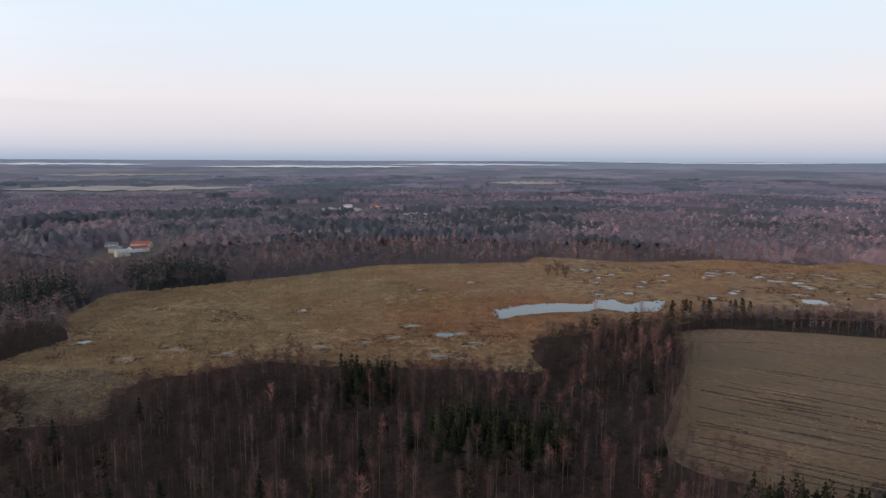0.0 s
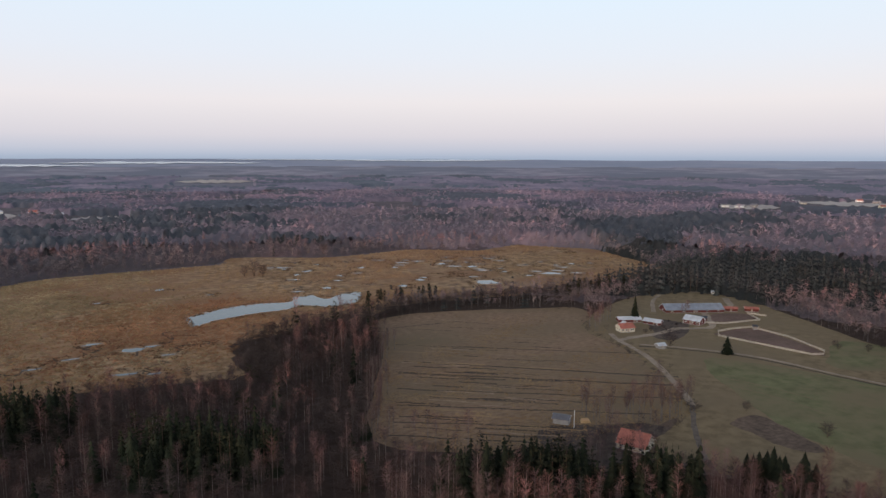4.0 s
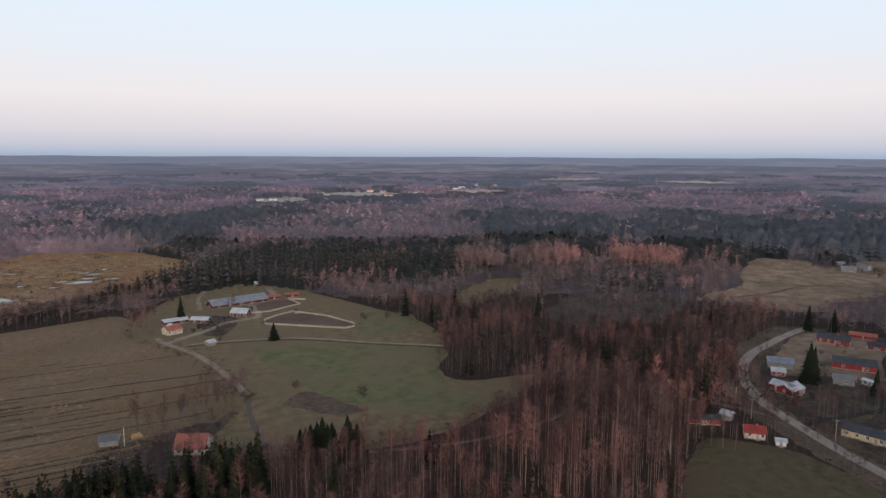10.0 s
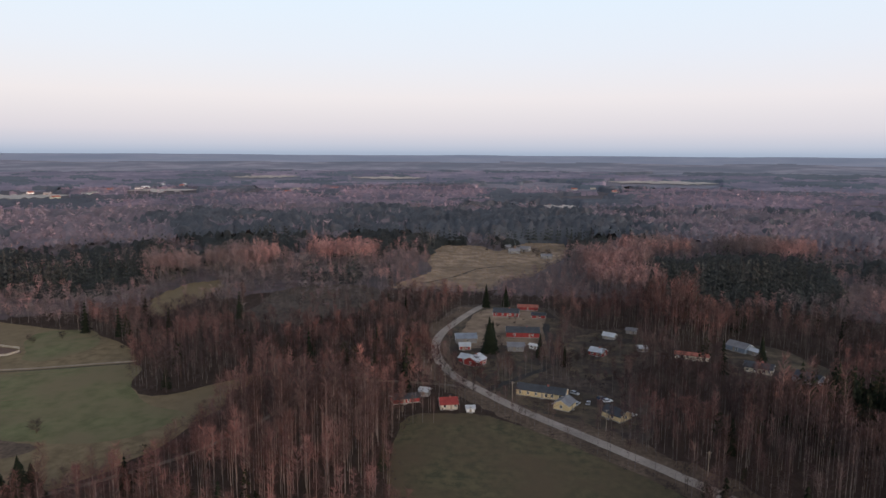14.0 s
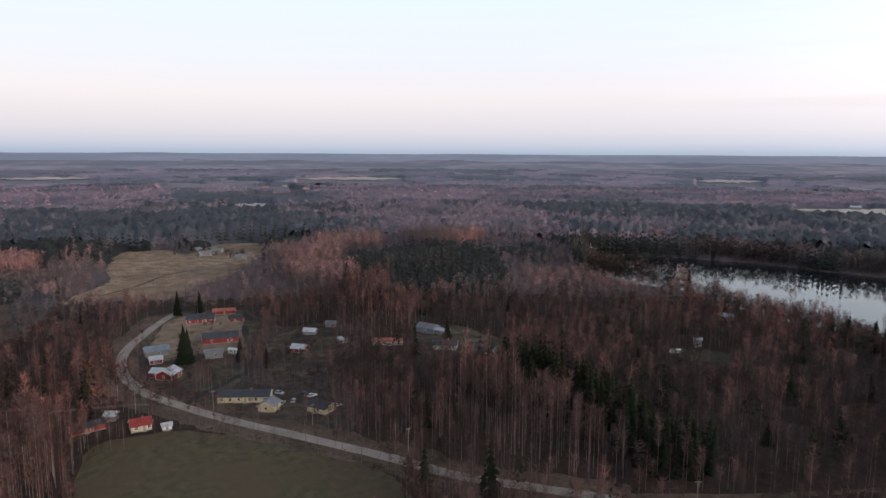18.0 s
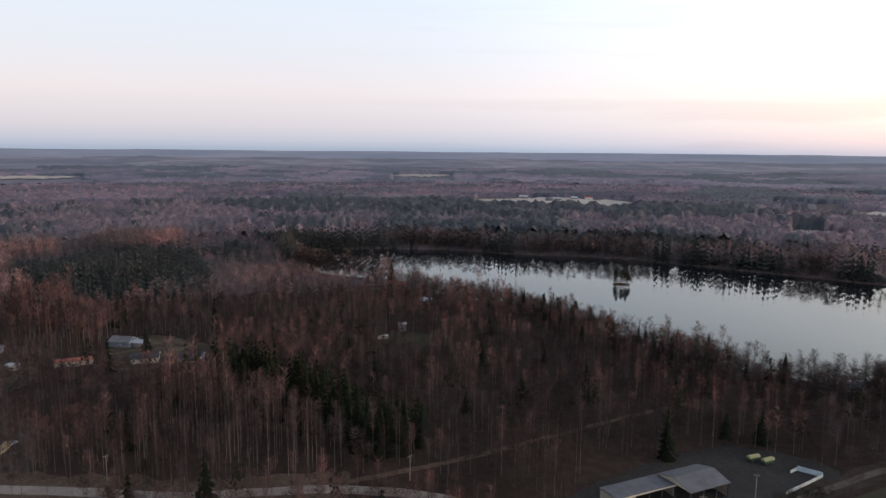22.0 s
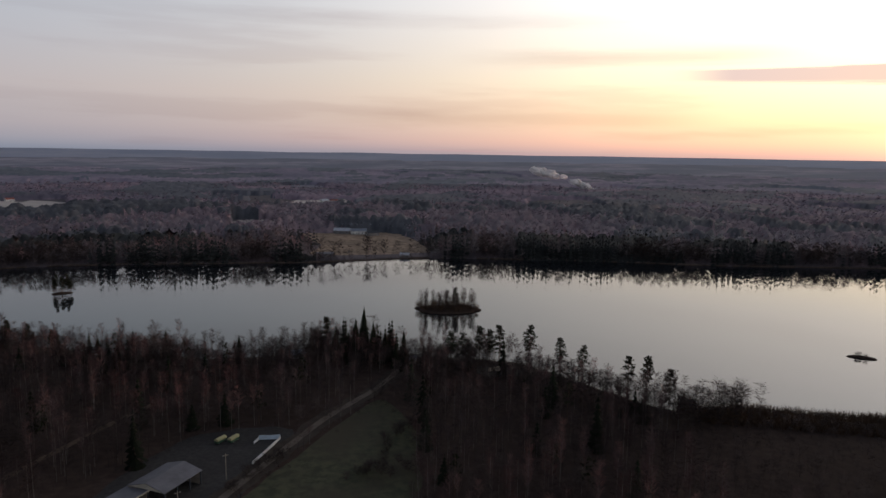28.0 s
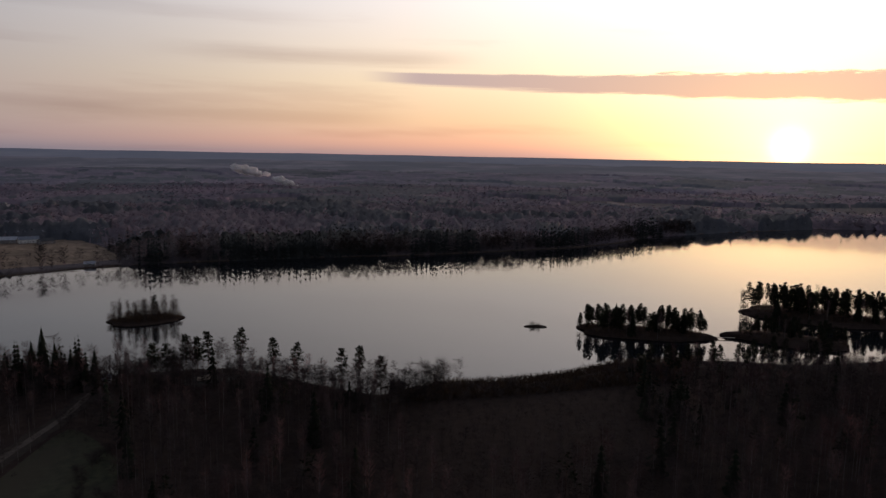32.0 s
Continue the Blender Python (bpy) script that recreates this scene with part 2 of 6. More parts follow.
M["darkbark"] = material("conifer_bark", (0.06, 0.040, 0.030), (0.115, 0.073, 0.052), 0.9, 0.8, 0.05, 0.7)
M["spruce"] = material("spruce_needles", (0.011, 0.014, 0.009), (0.023, 0.027, 0.016), 0.85, 0.4, 0.02, 0.6, tint=0.4)
M["pine"] = material("pine_needles", (0.016, 0.018, 0.011), (0.031, 0.032, 0.018), 0.85, 0.5, 0.02, 0.6, tint=0.4)
# far woods and land: the mauve-blue lift is air haze painted into the colour
M["farwood"] = material("hazed_far_birch_wood", (0.240, 0.190, 0.232), (0.341, 0.252, 0.293), 0.95, 0.03, 0.0042, 1.3, tint=0.2, c=(0.162, 0.144, 0.179))
M["hazewood"] = material("hazier_birch_wood", (0.248, 0.217, 0.274), (0.338, 0.281, 0.337), 0.95, 0.02, 0.0034, 1.3, tint=0.15, c=(0.189, 0.181, 0.233))
M["hazespruce"] = material("hazier_conifer_wood", (0.116, 0.137, 0.170), (0.146, 0.164, 0.195), 0.95, 0.02, 0.003, 0.6, tint=0.25)
M["farspruce"] = material("hazed_far_conifer_wood", (0.099, 0.108, 0.134), (0.136, 0.140, 0.166), 0.95, 0.02, 0.003, 0.6, tint=0.3)
M["distance"] = material("haze_tinted_land", (0.167, 0.164, 0.203), (0.254, 0.238, 0.275), 1.0, 0.008, 0.0022, 1.5, c=(0.127, 0.140, 0.178))
M["horizon"] = material("hazed_horizon_land", (0.205, 0.222, 0.275), (0.255, 0.262, 0.310), 1.0, 0.006, 0.0012, 1.0, c=(0.175, 0.200, 0.255))
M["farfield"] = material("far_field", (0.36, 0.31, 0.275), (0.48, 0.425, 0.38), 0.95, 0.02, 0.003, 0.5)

for name in ("twig", "greytwig", "bark", "darkbark", "spruce", "pine", "floor", "farwood", "hazewood"):      # dull bark and needles
    M[name].node_tree.nodes["Principled BSDF"].inputs["Specular IOR Level"].default_value = 0.05
for name, glow in (("distance", (0.012, 0.013, 0.018)), ("horizon", (0.030, 0.036, 0.052))):      # the far backdrop: a faint added glow stands in for lit air
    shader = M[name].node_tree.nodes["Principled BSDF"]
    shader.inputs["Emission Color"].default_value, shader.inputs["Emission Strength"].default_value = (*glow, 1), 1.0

# mid and farther crowns: lightened copies of the near colours, haze put in
M["midtwig"] = material("hazed_mid_birch_twigs", (0.180, 0.118, 0.121), (0.306, 0.172, 0.167), 0.9, 0.05, 0.011, 1.3, tint=0.45, c=(0.125, 0.103, 0.106))
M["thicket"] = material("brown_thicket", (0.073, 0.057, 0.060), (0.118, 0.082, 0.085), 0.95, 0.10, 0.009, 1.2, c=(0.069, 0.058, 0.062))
# copy of the thicket for farther off, its mauve lift stands in for haze
M["farthicket"] = material("hazed_thicket", (0.154, 0.121, 0.136), (0.227, 0.165, 0.180), 0.95, 0.06, 0.007, 1.3, c=(0.128, 0.110, 0.125))
M["midgrey"] = material("hazed_mid_alder_twigs", (0.129, 0.106, 0.106), (0.184, 0.145, 0.140), 0.9, 0.05, 0.008, 0.6, tint=0.4)
M["hazedtwig"] = material("hazed_birch_twigs", (0.261, 0.202, 0.234), (0.395, 0.278, 0.303), 0.9, 0.05, 0.008, 1.3, tint=0.3, c=(0.189, 0.166, 0.192))
M["hazedspruce"] = material("hazed_conifers", (0.092, 0.098, 0.112), (0.130, 0.133, 0.148), 0.9, 0.2, 0.02, 0.6, tint=0.35)
M["midspruce"] = material("hazed_mid_conifers", (0.024, 0.027, 0.026), (0.045, 0.047, 0.043), 0.9, 0.2, 0.02, 0.6, tint=0.4)

def water(name, tint, rough, waves, size):
    m = bpy.data.materials.new(name)
    m.use_nodes = True
    nt = m.node_tree
    b = nt.nodes["Principled BSDF"]
    b.inputs["Base Color"].default_value = (*tint, 1)
    b.inputs["Roughness"].default_value, b.inputs["IOR"].default_value = rough, 1.333
    b.inputs["Specular IOR Level"].default_value = 0.5
    tc, n1, n2, bp = (nt.nodes.new(k) for k in ("ShaderNodeTexCoord", "ShaderNodeTexNoise", "ShaderNodeTexNoise", "ShaderNodeBump"))
    n1.inputs["Scale"].default_value, n1.inputs["Detail"].default_value = size, 3
    n2.inputs["Scale"].default_value = 0.012
    mul = nt.nodes.new("ShaderNodeMath")
    mul.operation = "MULTIPLY"
    for n in (n1, n2):
        nt.links.new(tc.outputs["Object"], n.inputs["Vector"])
    nt.links.new(n1.outputs[0], mul.inputs[0])
    nt.links.new(n2.outputs[0], mul.inputs[1])
    nt.links.new(mul.outputs[0], bp.inputs["Height"])
    bp.inputs["Strength"].default_value, bp.inputs["Distance"].default_value = 1.0, waves
    nt.links.new(bp.outputs[0], b.inputs["Normal"])
    return m


M["lake"] = water("lake_water", (0.012, 0.014, 0.016), 0.055, 0.0015, 0.35)
M["pool"] = water("pool_water", (0.02, 0.022, 0.024), 0.03, 0.004, 0.5)
# pale base colour: the mirrored sky is painted into this water
M["farlake"] = water("sky_tinted_far_lake", (0.26, 0.31, 0.36), 0.2, 0.0, 0.1)

# ---- the plan: outlines in metres round the point under the camera ----
MARSH = [(-236, 353), (-231, 375), (-223, 399), (-257, 458), (-267, 533), (-210, 577), (-138, 622), (-77, 684), (-32, 701), (85, 717), (106, 760), (209, 721),
         (309, 745), (380, 705), (447, 732), (513, 655), (486, 505), (429, 486), (299, 460), (223, 464), (182, 462), (140, 430), (62, 408), (51, 380), (51, 338),
         (11, 342), (-54, 346), (-92, 355), (-124, 335), (-146, 322), (-150, 296), (-142, 272), (-175, 262), (-230, 258), (-250, 270)]
POND = [(37, 483), (62, 503), (89, 510), (111, 506), (118, 522), (133, 524), (140, 506), (156, 520), (172, 520), (158, 486), (136, 478), (116, 490), (103, 481), (79, 477), (54, 467), (38, 455)]
FIELD_WEST = [(147, 420), (195, 430), (263, 412), (298, 395), (270, 322), (259, 274), (225, 216), (218, 207), (178, 204), (161, 206), (140, 202), (108, 214), (84, 239), (105, 299), (128, 346)]
FARM = [(262, 344), (286, 371), (339, 405), (380, 416), (421, 409), (433, 369), (421, 323), (401, 262), (392, 229), (355, 182), (300, 156), (290, 135), (322, 103), (301, 102),
        (258, 109), (224, 118), (201, 134), (184, 158), (174, 190), (204, 203), (236, 248), (256, 296)]
GREEN = [(271, 252), (294, 260), (333, 176), (300, 156), (277, 137), (268, 117), (253, 122), (239, 136), (237, 164), (242, 189), (254, 217)]
HILL = [(451, 225), (507, 236), (551, 232), (567, 209), (516, 195), (470, 200), (434, 202)]
ARENA = [(329, 296), (336, 303), (362, 303), (362, 277), (354, 247), (344, 246)]
PADDOCK = [(347, 326), (356, 320), (385, 317), (393, 334), (370, 342)]
VILLAGE = [(474, -5), (466, -55), (389, -58), (340, -40), (305, -32), (295, -67), (262, -66), (272, -38), (304, -12), (333, 2), (385, 10)]
GARDEN = [(377, -53), (405, -71), (411, -101), (377, -99), (328, -74), (325, -51)]
NEAR_FIELD = [(251, 27), (271, 23), (274, 7), (272, -9), (251, -33), (214, -65), (196, -71), (177, -64), (180, 0), (201, 24)]
MEADOW = [(808, 32), (801, -14), (762, -34), (837, -70), (831, -118), (776, -115), (690, -92), (640, -70), (601, -56), (580, -30), (535, -14), (539, 31), (546, 64), (594, 44), (631, 34), (700, 42)]
HOMESTEAD = [(345, -128), (385, -150), (380, -175), (330, -185), (312, -165), (325, -140)]
LAWN = [(287, -256), (287, -276), (266, -286), (252, -274), (260, -258)]
YARD = [(106, -172), (100, -205), (93, -232), (82, -251), (60, -258), (47, -252), (53, -211), (60, -190), (80, -165)]
GREEN_SOUTH = [(55, -200), (42, -232), (20, -284), (11, -284), (-1, -253), (0, -232), (-1, -203), (30, -165), (60, -173)]
LAKE = [(540, -384), (473, -364), (406, -385), (347, -375), (314, -376), (257, -387), (197, -366), (166, -358), (127, -352), (104, -345), (67, -357), (55, -373), (5, -354),
        (-40, -345), (-59, -335), (-85, -302), (-112, -274), (-143, -277), (-168, -265), (-199, -260), (-241, -264), (-288, -254), (-381, -214), (-700, -190), (-1250, -420),
        (-1127, -657), (-1030, -704), (-905, -710), (-791, -715), (-672, -704), (-595, -673), (-491, -653), (-376, -657), (-291, -662), (-209, -678), (-95, -690), (-2, -692), (97, -661),
        (181, -650), (303, -633), (360, -615), (410, -584), (502, -544), (567, -489), (596, -428)]
ISLANDS = [(-22, -462, 22, 13), (-294, -312, 39, 15), (-440, -297, 52, 22), (263, -508, 7, 3), (-245, -353, 7, 2.5), (-366, -262, 34, 13)]      # x, y, half length, half width
MAIN_ROAD = [(484, -14), (472, -7), (430, 8), (395, 17), (360, 17), (327, 8), (305, -5), (277, -25), (255, -44), (236, -60), (218, -75), (195, -93), (179, -112), (160, -132), (130, -150), (80, -158)]
SIDE_ROAD = [(306, -3), (311, 17), (318, 70), (326, 105)]
TRACK = [(160, 172), (181, 161), (200, 132), (218, 111), (232, 99), (260, 84), (288, 77), (318, 72)]
FARM_ROAD = [(272, 330), (266, 316), (258, 282), (242, 247), (224, 215), (205, 195), (189, 175), (181, 161)]
ARENA_ROAD = [(266, 316), (300, 318), (318, 322), (330, 318), (345, 318), (372, 350), (398, 352), (425, 380)]
FIELD_LINE = [(268, 300), (286, 284), (309, 254), (321, 213), (335, 170)]
SHORE_ROAD = [(169, -125), (159, -147), (147, -176), (137, -208), (121, -258), (111, -283)]
YARD_ROAD = [(70, -160), (62, -190), (59, -205), (48, -236), (36, -268), (19, -301), (8, -330)]
FAR_YARD = [(-386, 700), (-395, 764), (-377, 814), (-354, 859), (-322, 800), (-325, 714), (-340, 682)]
FARM_SOUTH = [(112, -716), (111, -790), (150, -860), (150, -900), (105, -905), (60, -930), (20, -900), (8, -860), (-14, -772), (-14, -738), (53, -716)]


def land(r):
    """Height of the land at r metres: level near by, slowly rising towards the horizon to fill the camera's view."""
    u = np.clip((np.asarray(r, float) - 1600) / 3300, 0, 1)
    return 98 * u ** 2


def swell(x, y):
    """Low hills that begin beyond 1.5 km."""
    r = np.hypot(x, y)
    return 9 * (patchy(x, y, 420, 3) - 0.5) * np.clip((r - 1500) / 900, 0, 1)


def inside(poly, x, y):
    x, y = np.asarray(x, float), np.asarray(y, float)
    hit = np.zeros(x.shape, bool)
    n = len(poly)
    for i in range(n):
        (x0, y0), (x1, y1) = poly[i], poly[(i + 1) % n]
        if y0 != y1:
            hit ^= ((y0 > y) != (y1 > y)) & (x < (x1 - x0) * (y - y0) / (y1 - y0) + x0)
    return hit


def near_line(line, x, y):
    best = np.full(np.shape(x), 1e9)
    for (x0, y0), (x1, y1) in zip(line, line[1:]):
        dx, dy = x1 - x0, y1 - y0
        u = np.clip(((x - x0) * dx + (y - y0) * dy) / (dx * dx + dy * dy), 0, 1)
        best = np.minimum(best, np.hypot(x - x0 - u * dx, y - y0 - u * dy))
    return best


TABLE = np.random.RandomState(7).rand(256, 256)


def patchy(x, y, size, octaves=3, shift=0):
    """Smooth noise from 0 to 1 over the plan."""
    total, weight, amp = 0, 0, 1.0
    for o in range(octaves):
        u, v = np.asarray(x) / size * 2 ** o + 17.3 * o + shift, np.asarray(y) / size * 2 ** o + 5.7 * o + shift * 1.7
        i, j = np.floor(u).astype(int), np.floor(v).astype(int)
        a, b = u - i, v - j
        a, b = a * a * (3 - 2 * a), b * b * (3 - 2 * b)
        p, q, r, s = (TABLE[(i + di) % 256, (j + dj) % 256] for di, dj in ((0, 0), (1, 0), (0, 1), (1, 1)))
        total = total + amp * ((p * (1 - a) + q * a) * (1 - b) + (r * (1 - a) + s * a) * b)
        weight, amp = weight + amp, amp * 0.5
    return total / weight


def rounded(poly, per=4, ragged=0.0, closed=True):
    """A smooth, slightly ragged outline through the corners."""
    pts, n, rnd = [], len(poly), random.Random(len(poly))
    for i in range(n if closed else n - 1):
        def at(k):
            return Vector(poly[k % n]) if closed else Vector(poly[min(max(k, 0), n - 1)])
        p0, p1, p2, p3 = at(i - 1), at(i), at(i + 1), at(i + 2)
        for s in range(per):
            u = s / per
            q = 0.5 * ((2 * p1) + (p2 - p0) * u + (2 * p0 - 5 * p1 + 4 * p2 - p3) * u * u + (3 * p1 - p0 - 3 * p2 + p3) * u ** 3)
            pts.append((q.x + rnd.uniform(-ragged, ragged), q.y + rnd.uniform(-ragged, ragged)))
    if not closed:
        pts.append(tuple(poly[-1]))
    return pts


def mesh_from(name, verts, faces, mat=None):
    me = bpy.data.meshes.new(name)
    me.from_pydata(verts, [], faces)
    me.update()
    if mat is not None:
        me.materials.append(mat)
    return me


def sheet(name, poly, z, mat, label, category="field", ragged=1.0, per=5, kind="structure"):
    pts = rounded(poly, per, ragged)
    bm = bmesh.new()
    f = bm.faces.new([bm.verts.new((x, y, z + float(land(math.hypot(x, y))))) for x, y in pts])
    if f.normal.z < 0 or f.calc_area() and f.normal.z < 0:
        f.normal_flip()
    bmesh.ops.triangulate(bm, faces=bm.faces[:])
    bmesh.ops.recalc_face_normals(bm, faces=bm.faces[:])
    for g in bm.faces:
        if g.normal.z < 0:
            g.normal_flip()
    me = bpy.data.meshes.new(name)
    bm.to_mesh(me)
    bm.free()
    me.materials.append(M[mat])
    return tagged(new(name, me), label, category, kind=kind)


def strip(name, line, width, z, mat, label, category="road", kind="structure", ragged=0.25):
    pts = rounded(line, 8, 0.0, False)
    rnd, verts, faces = random.Random(len(line)), [], []
    for i, p in enumerate(pts):
        a, b = Vector(pts[max(i - 1, 0)]), Vector(pts[min(i + 1, len(pts) - 1)])
        d = (b - a).normalized()
        s = Vector((-d.y, d.x)) * width / 2
        for sgn in (1, -1):
            q = Vector(p) + s * sgn * (1 + rnd.uniform(-ragged, ragged))
            verts.append((q.x, q.y, z))
    for i in range(len(pts) - 1):
        faces.append((2 * i, 2 * i + 1, 2 * i + 3, 2 * i + 2))
    return tagged(new(name, mesh_from(name, verts, faces, M[mat])), label, category, kind=kind)


# ---- ground, fields, water, roads ----
rings = [0, 60, 120, 180, 240, 320, 420, 540, 680, 840, 1020, 1220, 1420, 1600] + [1600 + 3340 * (i / 44) for i in range(1, 45)]
SECT = 288
gv, gf = [(0, 0, 0)], []
for r in rings[1:]:
    for k in range(SECT):
        a = 2 * math.pi * k / SECT
        gv.append((r * math.sin(a), r * math.cos(a), float(land(r) + swell(r * math.sin(a), r * math.cos(a)))))
for k in range(SECT):
    gf.append((0, 1 + (k + 1) % SECT, 1 + k))
for j in range(len(rings) - 2):
    for k in range(SECT):
        a, b = 1 + j * SECT + k, 1 + j * SECT + (k + 1) % SECT
        gf.append((a, b, b + SECT, a + SECT))
ground = new("ground", mesh_from("ground", gv, [f[::-1] for f in gf], M["floor"]))
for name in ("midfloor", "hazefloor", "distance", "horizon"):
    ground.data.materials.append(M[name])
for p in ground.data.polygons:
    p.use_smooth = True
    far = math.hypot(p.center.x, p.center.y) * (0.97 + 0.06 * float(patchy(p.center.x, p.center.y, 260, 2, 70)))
    # rings outward take ground colours with more and more haze painted in
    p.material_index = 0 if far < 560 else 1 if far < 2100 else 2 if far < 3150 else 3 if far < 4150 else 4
tagged(ground, "dark forest floor rising to the horizon, haze painted in its far rings", "ground", kind="structure")

sheet("marsh", MARSH, 0.045, "marsh", "golden brown marsh of dead reed and sedge", "marsh", 2.5)
sheet("olive_grass", [(-150, 330), (-146, 318), (-148, 294), (-141, 272), (-175, 263), (-228, 260), (-255, 290), (-205, 338)], 0.056, "verge", "darker olive-brown grass at the near end of the marsh", "grass", 2.5)
sheet("field", FIELD_WEST, 0.05, "stubble", "fallow stubble field with dark drainage furrows", "field", 1.0)
sheet("pasture", FARM, 0.075, "pasture", "dull green and brown pasture round the farm", "pasture", 1.0)
sheet("cottage_yard", [(140, 205), (150, 182), (185, 168), (202, 184), (192, 206), (172, 214), (150, 222)], 0.058, "earth", "dark trodden ground round the red-roofed cottage", "yard", 1.0)
sheet("rough_grass", [(150, 172), (190, 165), (215, 200), (235, 245), (262, 300), (240, 306), (200, 240), (160, 206)], 0.036, "verge", "rough grass between the field and the farm road", "grass", 1.0)
sheet("crop_field", GREEN, 0.09, "green", "green winter crop field", "field", 0.8)
sheet("hill_meadow", HILL, 0.05, "pasture", "brown grass meadow at the edge of the woods", "meadow", 1.0)
sheet("green_strip", [(374, 255), (393, 255), (396, 229), (368, 209), (339, 216), (335, 230), (350, 240)], 0.085, "green", "pale green grass strip beside the riding arena", "field", 0.8)
sheet("farmyard", [(309, 338), (300, 322), (290, 314), (296, 302), (318, 312), (334, 330), (326, 346)], 0.095, "earth", "trodden brown farmyard between the outbuildings", "yard", 0.6)
sheet("grass_mound", [(223, 193), (240, 194), (238, 175), (233, 158), (223, 164), (222, 183)], 0.085, "verge", "rough brown grass hump at the crop field", "grass", 0.6)
sheet("riding_arena", ARENA, 0.12, "soil", "dark brown soil riding arena", "arena", 0.2)
sheet("paddock", PADDOCK, 0.12, "soil", "brown trodden paddock behind the stable", "paddock", 0.3)
sheet("village_soil", [(480, 4), (474, -58), (420, -72), (420, -108), (372, -108), (318, -82), (270, -78), (240, -58), (262, -34), (300, 0), (335, 12), (400, 18)], 0.038, "earth", "dark bare soil between the village plots", "soil", 1.5)
sheet("village_ground", VILLAGE, 0.05, "lawn", "worn pale green lawns round the village houses", "lawn", 1.2)
sheet("upper_lawn", [(372, 4), (420, 2), (468, -12), (464, -50), (420, -48), (384, -46), (378, -18)], 0.062, "meadow", "yellowed lawn round the red village houses", "lawn", 0.8)
sheet("garden", GARDEN, 0.08, "lawn", "rough garden plots with bare bushes", "garden", 1.2)
sheet("near_field", NEAR_FIELD, 0.065, "nearfield", "short green grass field beside the gravel road", "field", 0.6)
sheet("farm_clearing", FAR_YARD, 0.05, "track", "sandy farm clearing beyond the marsh", "clearing", 2.0)
sheet("dry_meadow", MEADOW, 0.05, "meadow", "pale yellow dry meadow beyond the village", "meadow", 2.0)
sheet("homestead_lawn", HOMESTEAD, 0.055, "lawn", "small lawn in a clearing in the birch wood", "lawn", 1.0)
sheet("clearing", LAWN, 0.05, "damp", "dark green clearing in the wood", "clearing", 1.0)
sheet("storage_yard", YARD, 0.05, "yard", "grey gravel storage yard beside the open shed", "yard", 0.8)
sheet("south_field", GREEN_SOUTH, 0.07, "damp", "dark green field by the shore road", "field", 0.6)
sheet("shore_field", FARM_SOUTH, 0.05, "meadow", "pale field sloping to the far shore", "field", 2.0)
sheet("pond", POND, 0.12, "pool", "long open pool of water in the marsh", "pond", 1.2)
sheet("lake", LAKE, 0.10, "lake", "calm lake that mirrors the sky", "lake", 1.5, 6)

strip("road_verge", MAIN_ROAD[1:14], 24, 0.043, "verge", "brown dead grass verge along the gravel road", "verge", ragged=0.2)
strip("gravel_road", MAIN_ROAD, 5.5, 0.16, "gravel", "pale gravel road that curves through the village", ragged=0.06)
strip("side_road", SIDE_ROAD, 3.0, 0.14, "track", "narrow gravel side road into the birch wood", ragged=0.12)
strip("forest_track", TRACK, 2.6, 0.14, "track", "rutted dirt track between field and birch wood", ragged=0.15)
strip("cottage_lane", FARM_ROAD[4:], 2.2, 0.136, "track", "narrow dirt lane down to the cottage", ragged=0.2)
strip("farm_road", FARM_ROAD[:5], 3.4, 0.14, "lane", "pale dirt farm road across the pasture", ragged=0.12)
strip("arena_road", ARENA_ROAD, 5.0, 0.13, "lane", "pale trodden farm lane round the stable", ragged=0.3)
strip("hill_lane", [(338, 365), (373, 402), (408, 416), (438, 390), (447, 370)], 3.0, 0.13, "lane", "pale lane over the hill behind the barn", ragged=0.2)
strip("shore_road", SHORE_ROAD, 3.0, 0.14, "verge", "overgrown dirt road through the shore woods", ragged=0.15)
strip("yard_verge", YARD_ROAD, 9, 0.10, "ditch", "dark verge of the dirt shore road", "verge", ragged=0.25)
strip("yard_road", YARD_ROAD, 3.0, 0.14, "track", "dirt road from the storage yard to the shore", ragged=0.12)
strip("field_ditch", FIELD_LINE, 1.6, 0.14, "ditch", "dark ditch along the crop field", "ditch", ragged=0.3)
strip("field_path", [(x + 3.0, y + 2.6) for x, y in FIELD_LINE], 2.6, 0.13, "lane", "pale grassy path along the ditch", "path", ragged=0.2)

# ---- trees: unit shapes in numpy, joined into woods ----
rs = np.random.RandomState(11)


def tri_soup(parts):
    return np.concatenate(parts, 0)


def stem(height, r0, r1, sides=4, z0=0.0):
    a = np.arange(sides) * 2 * np.pi / sides
    lo = np.stack([r0 * np.cos(a), r0 * np.sin(a), np.full(sides, z0)], 1)
    hi = np.stack([r1 * np.cos(a), r1 * np.sin(a), np.full(sides, height)], 1)
    out = []
    for k in range(sides):
        n = (k + 1) % sides
        out += [[lo[k], lo[n], hi[n]], [lo[k], hi[n], hi[k]]]
    return np.array(out)


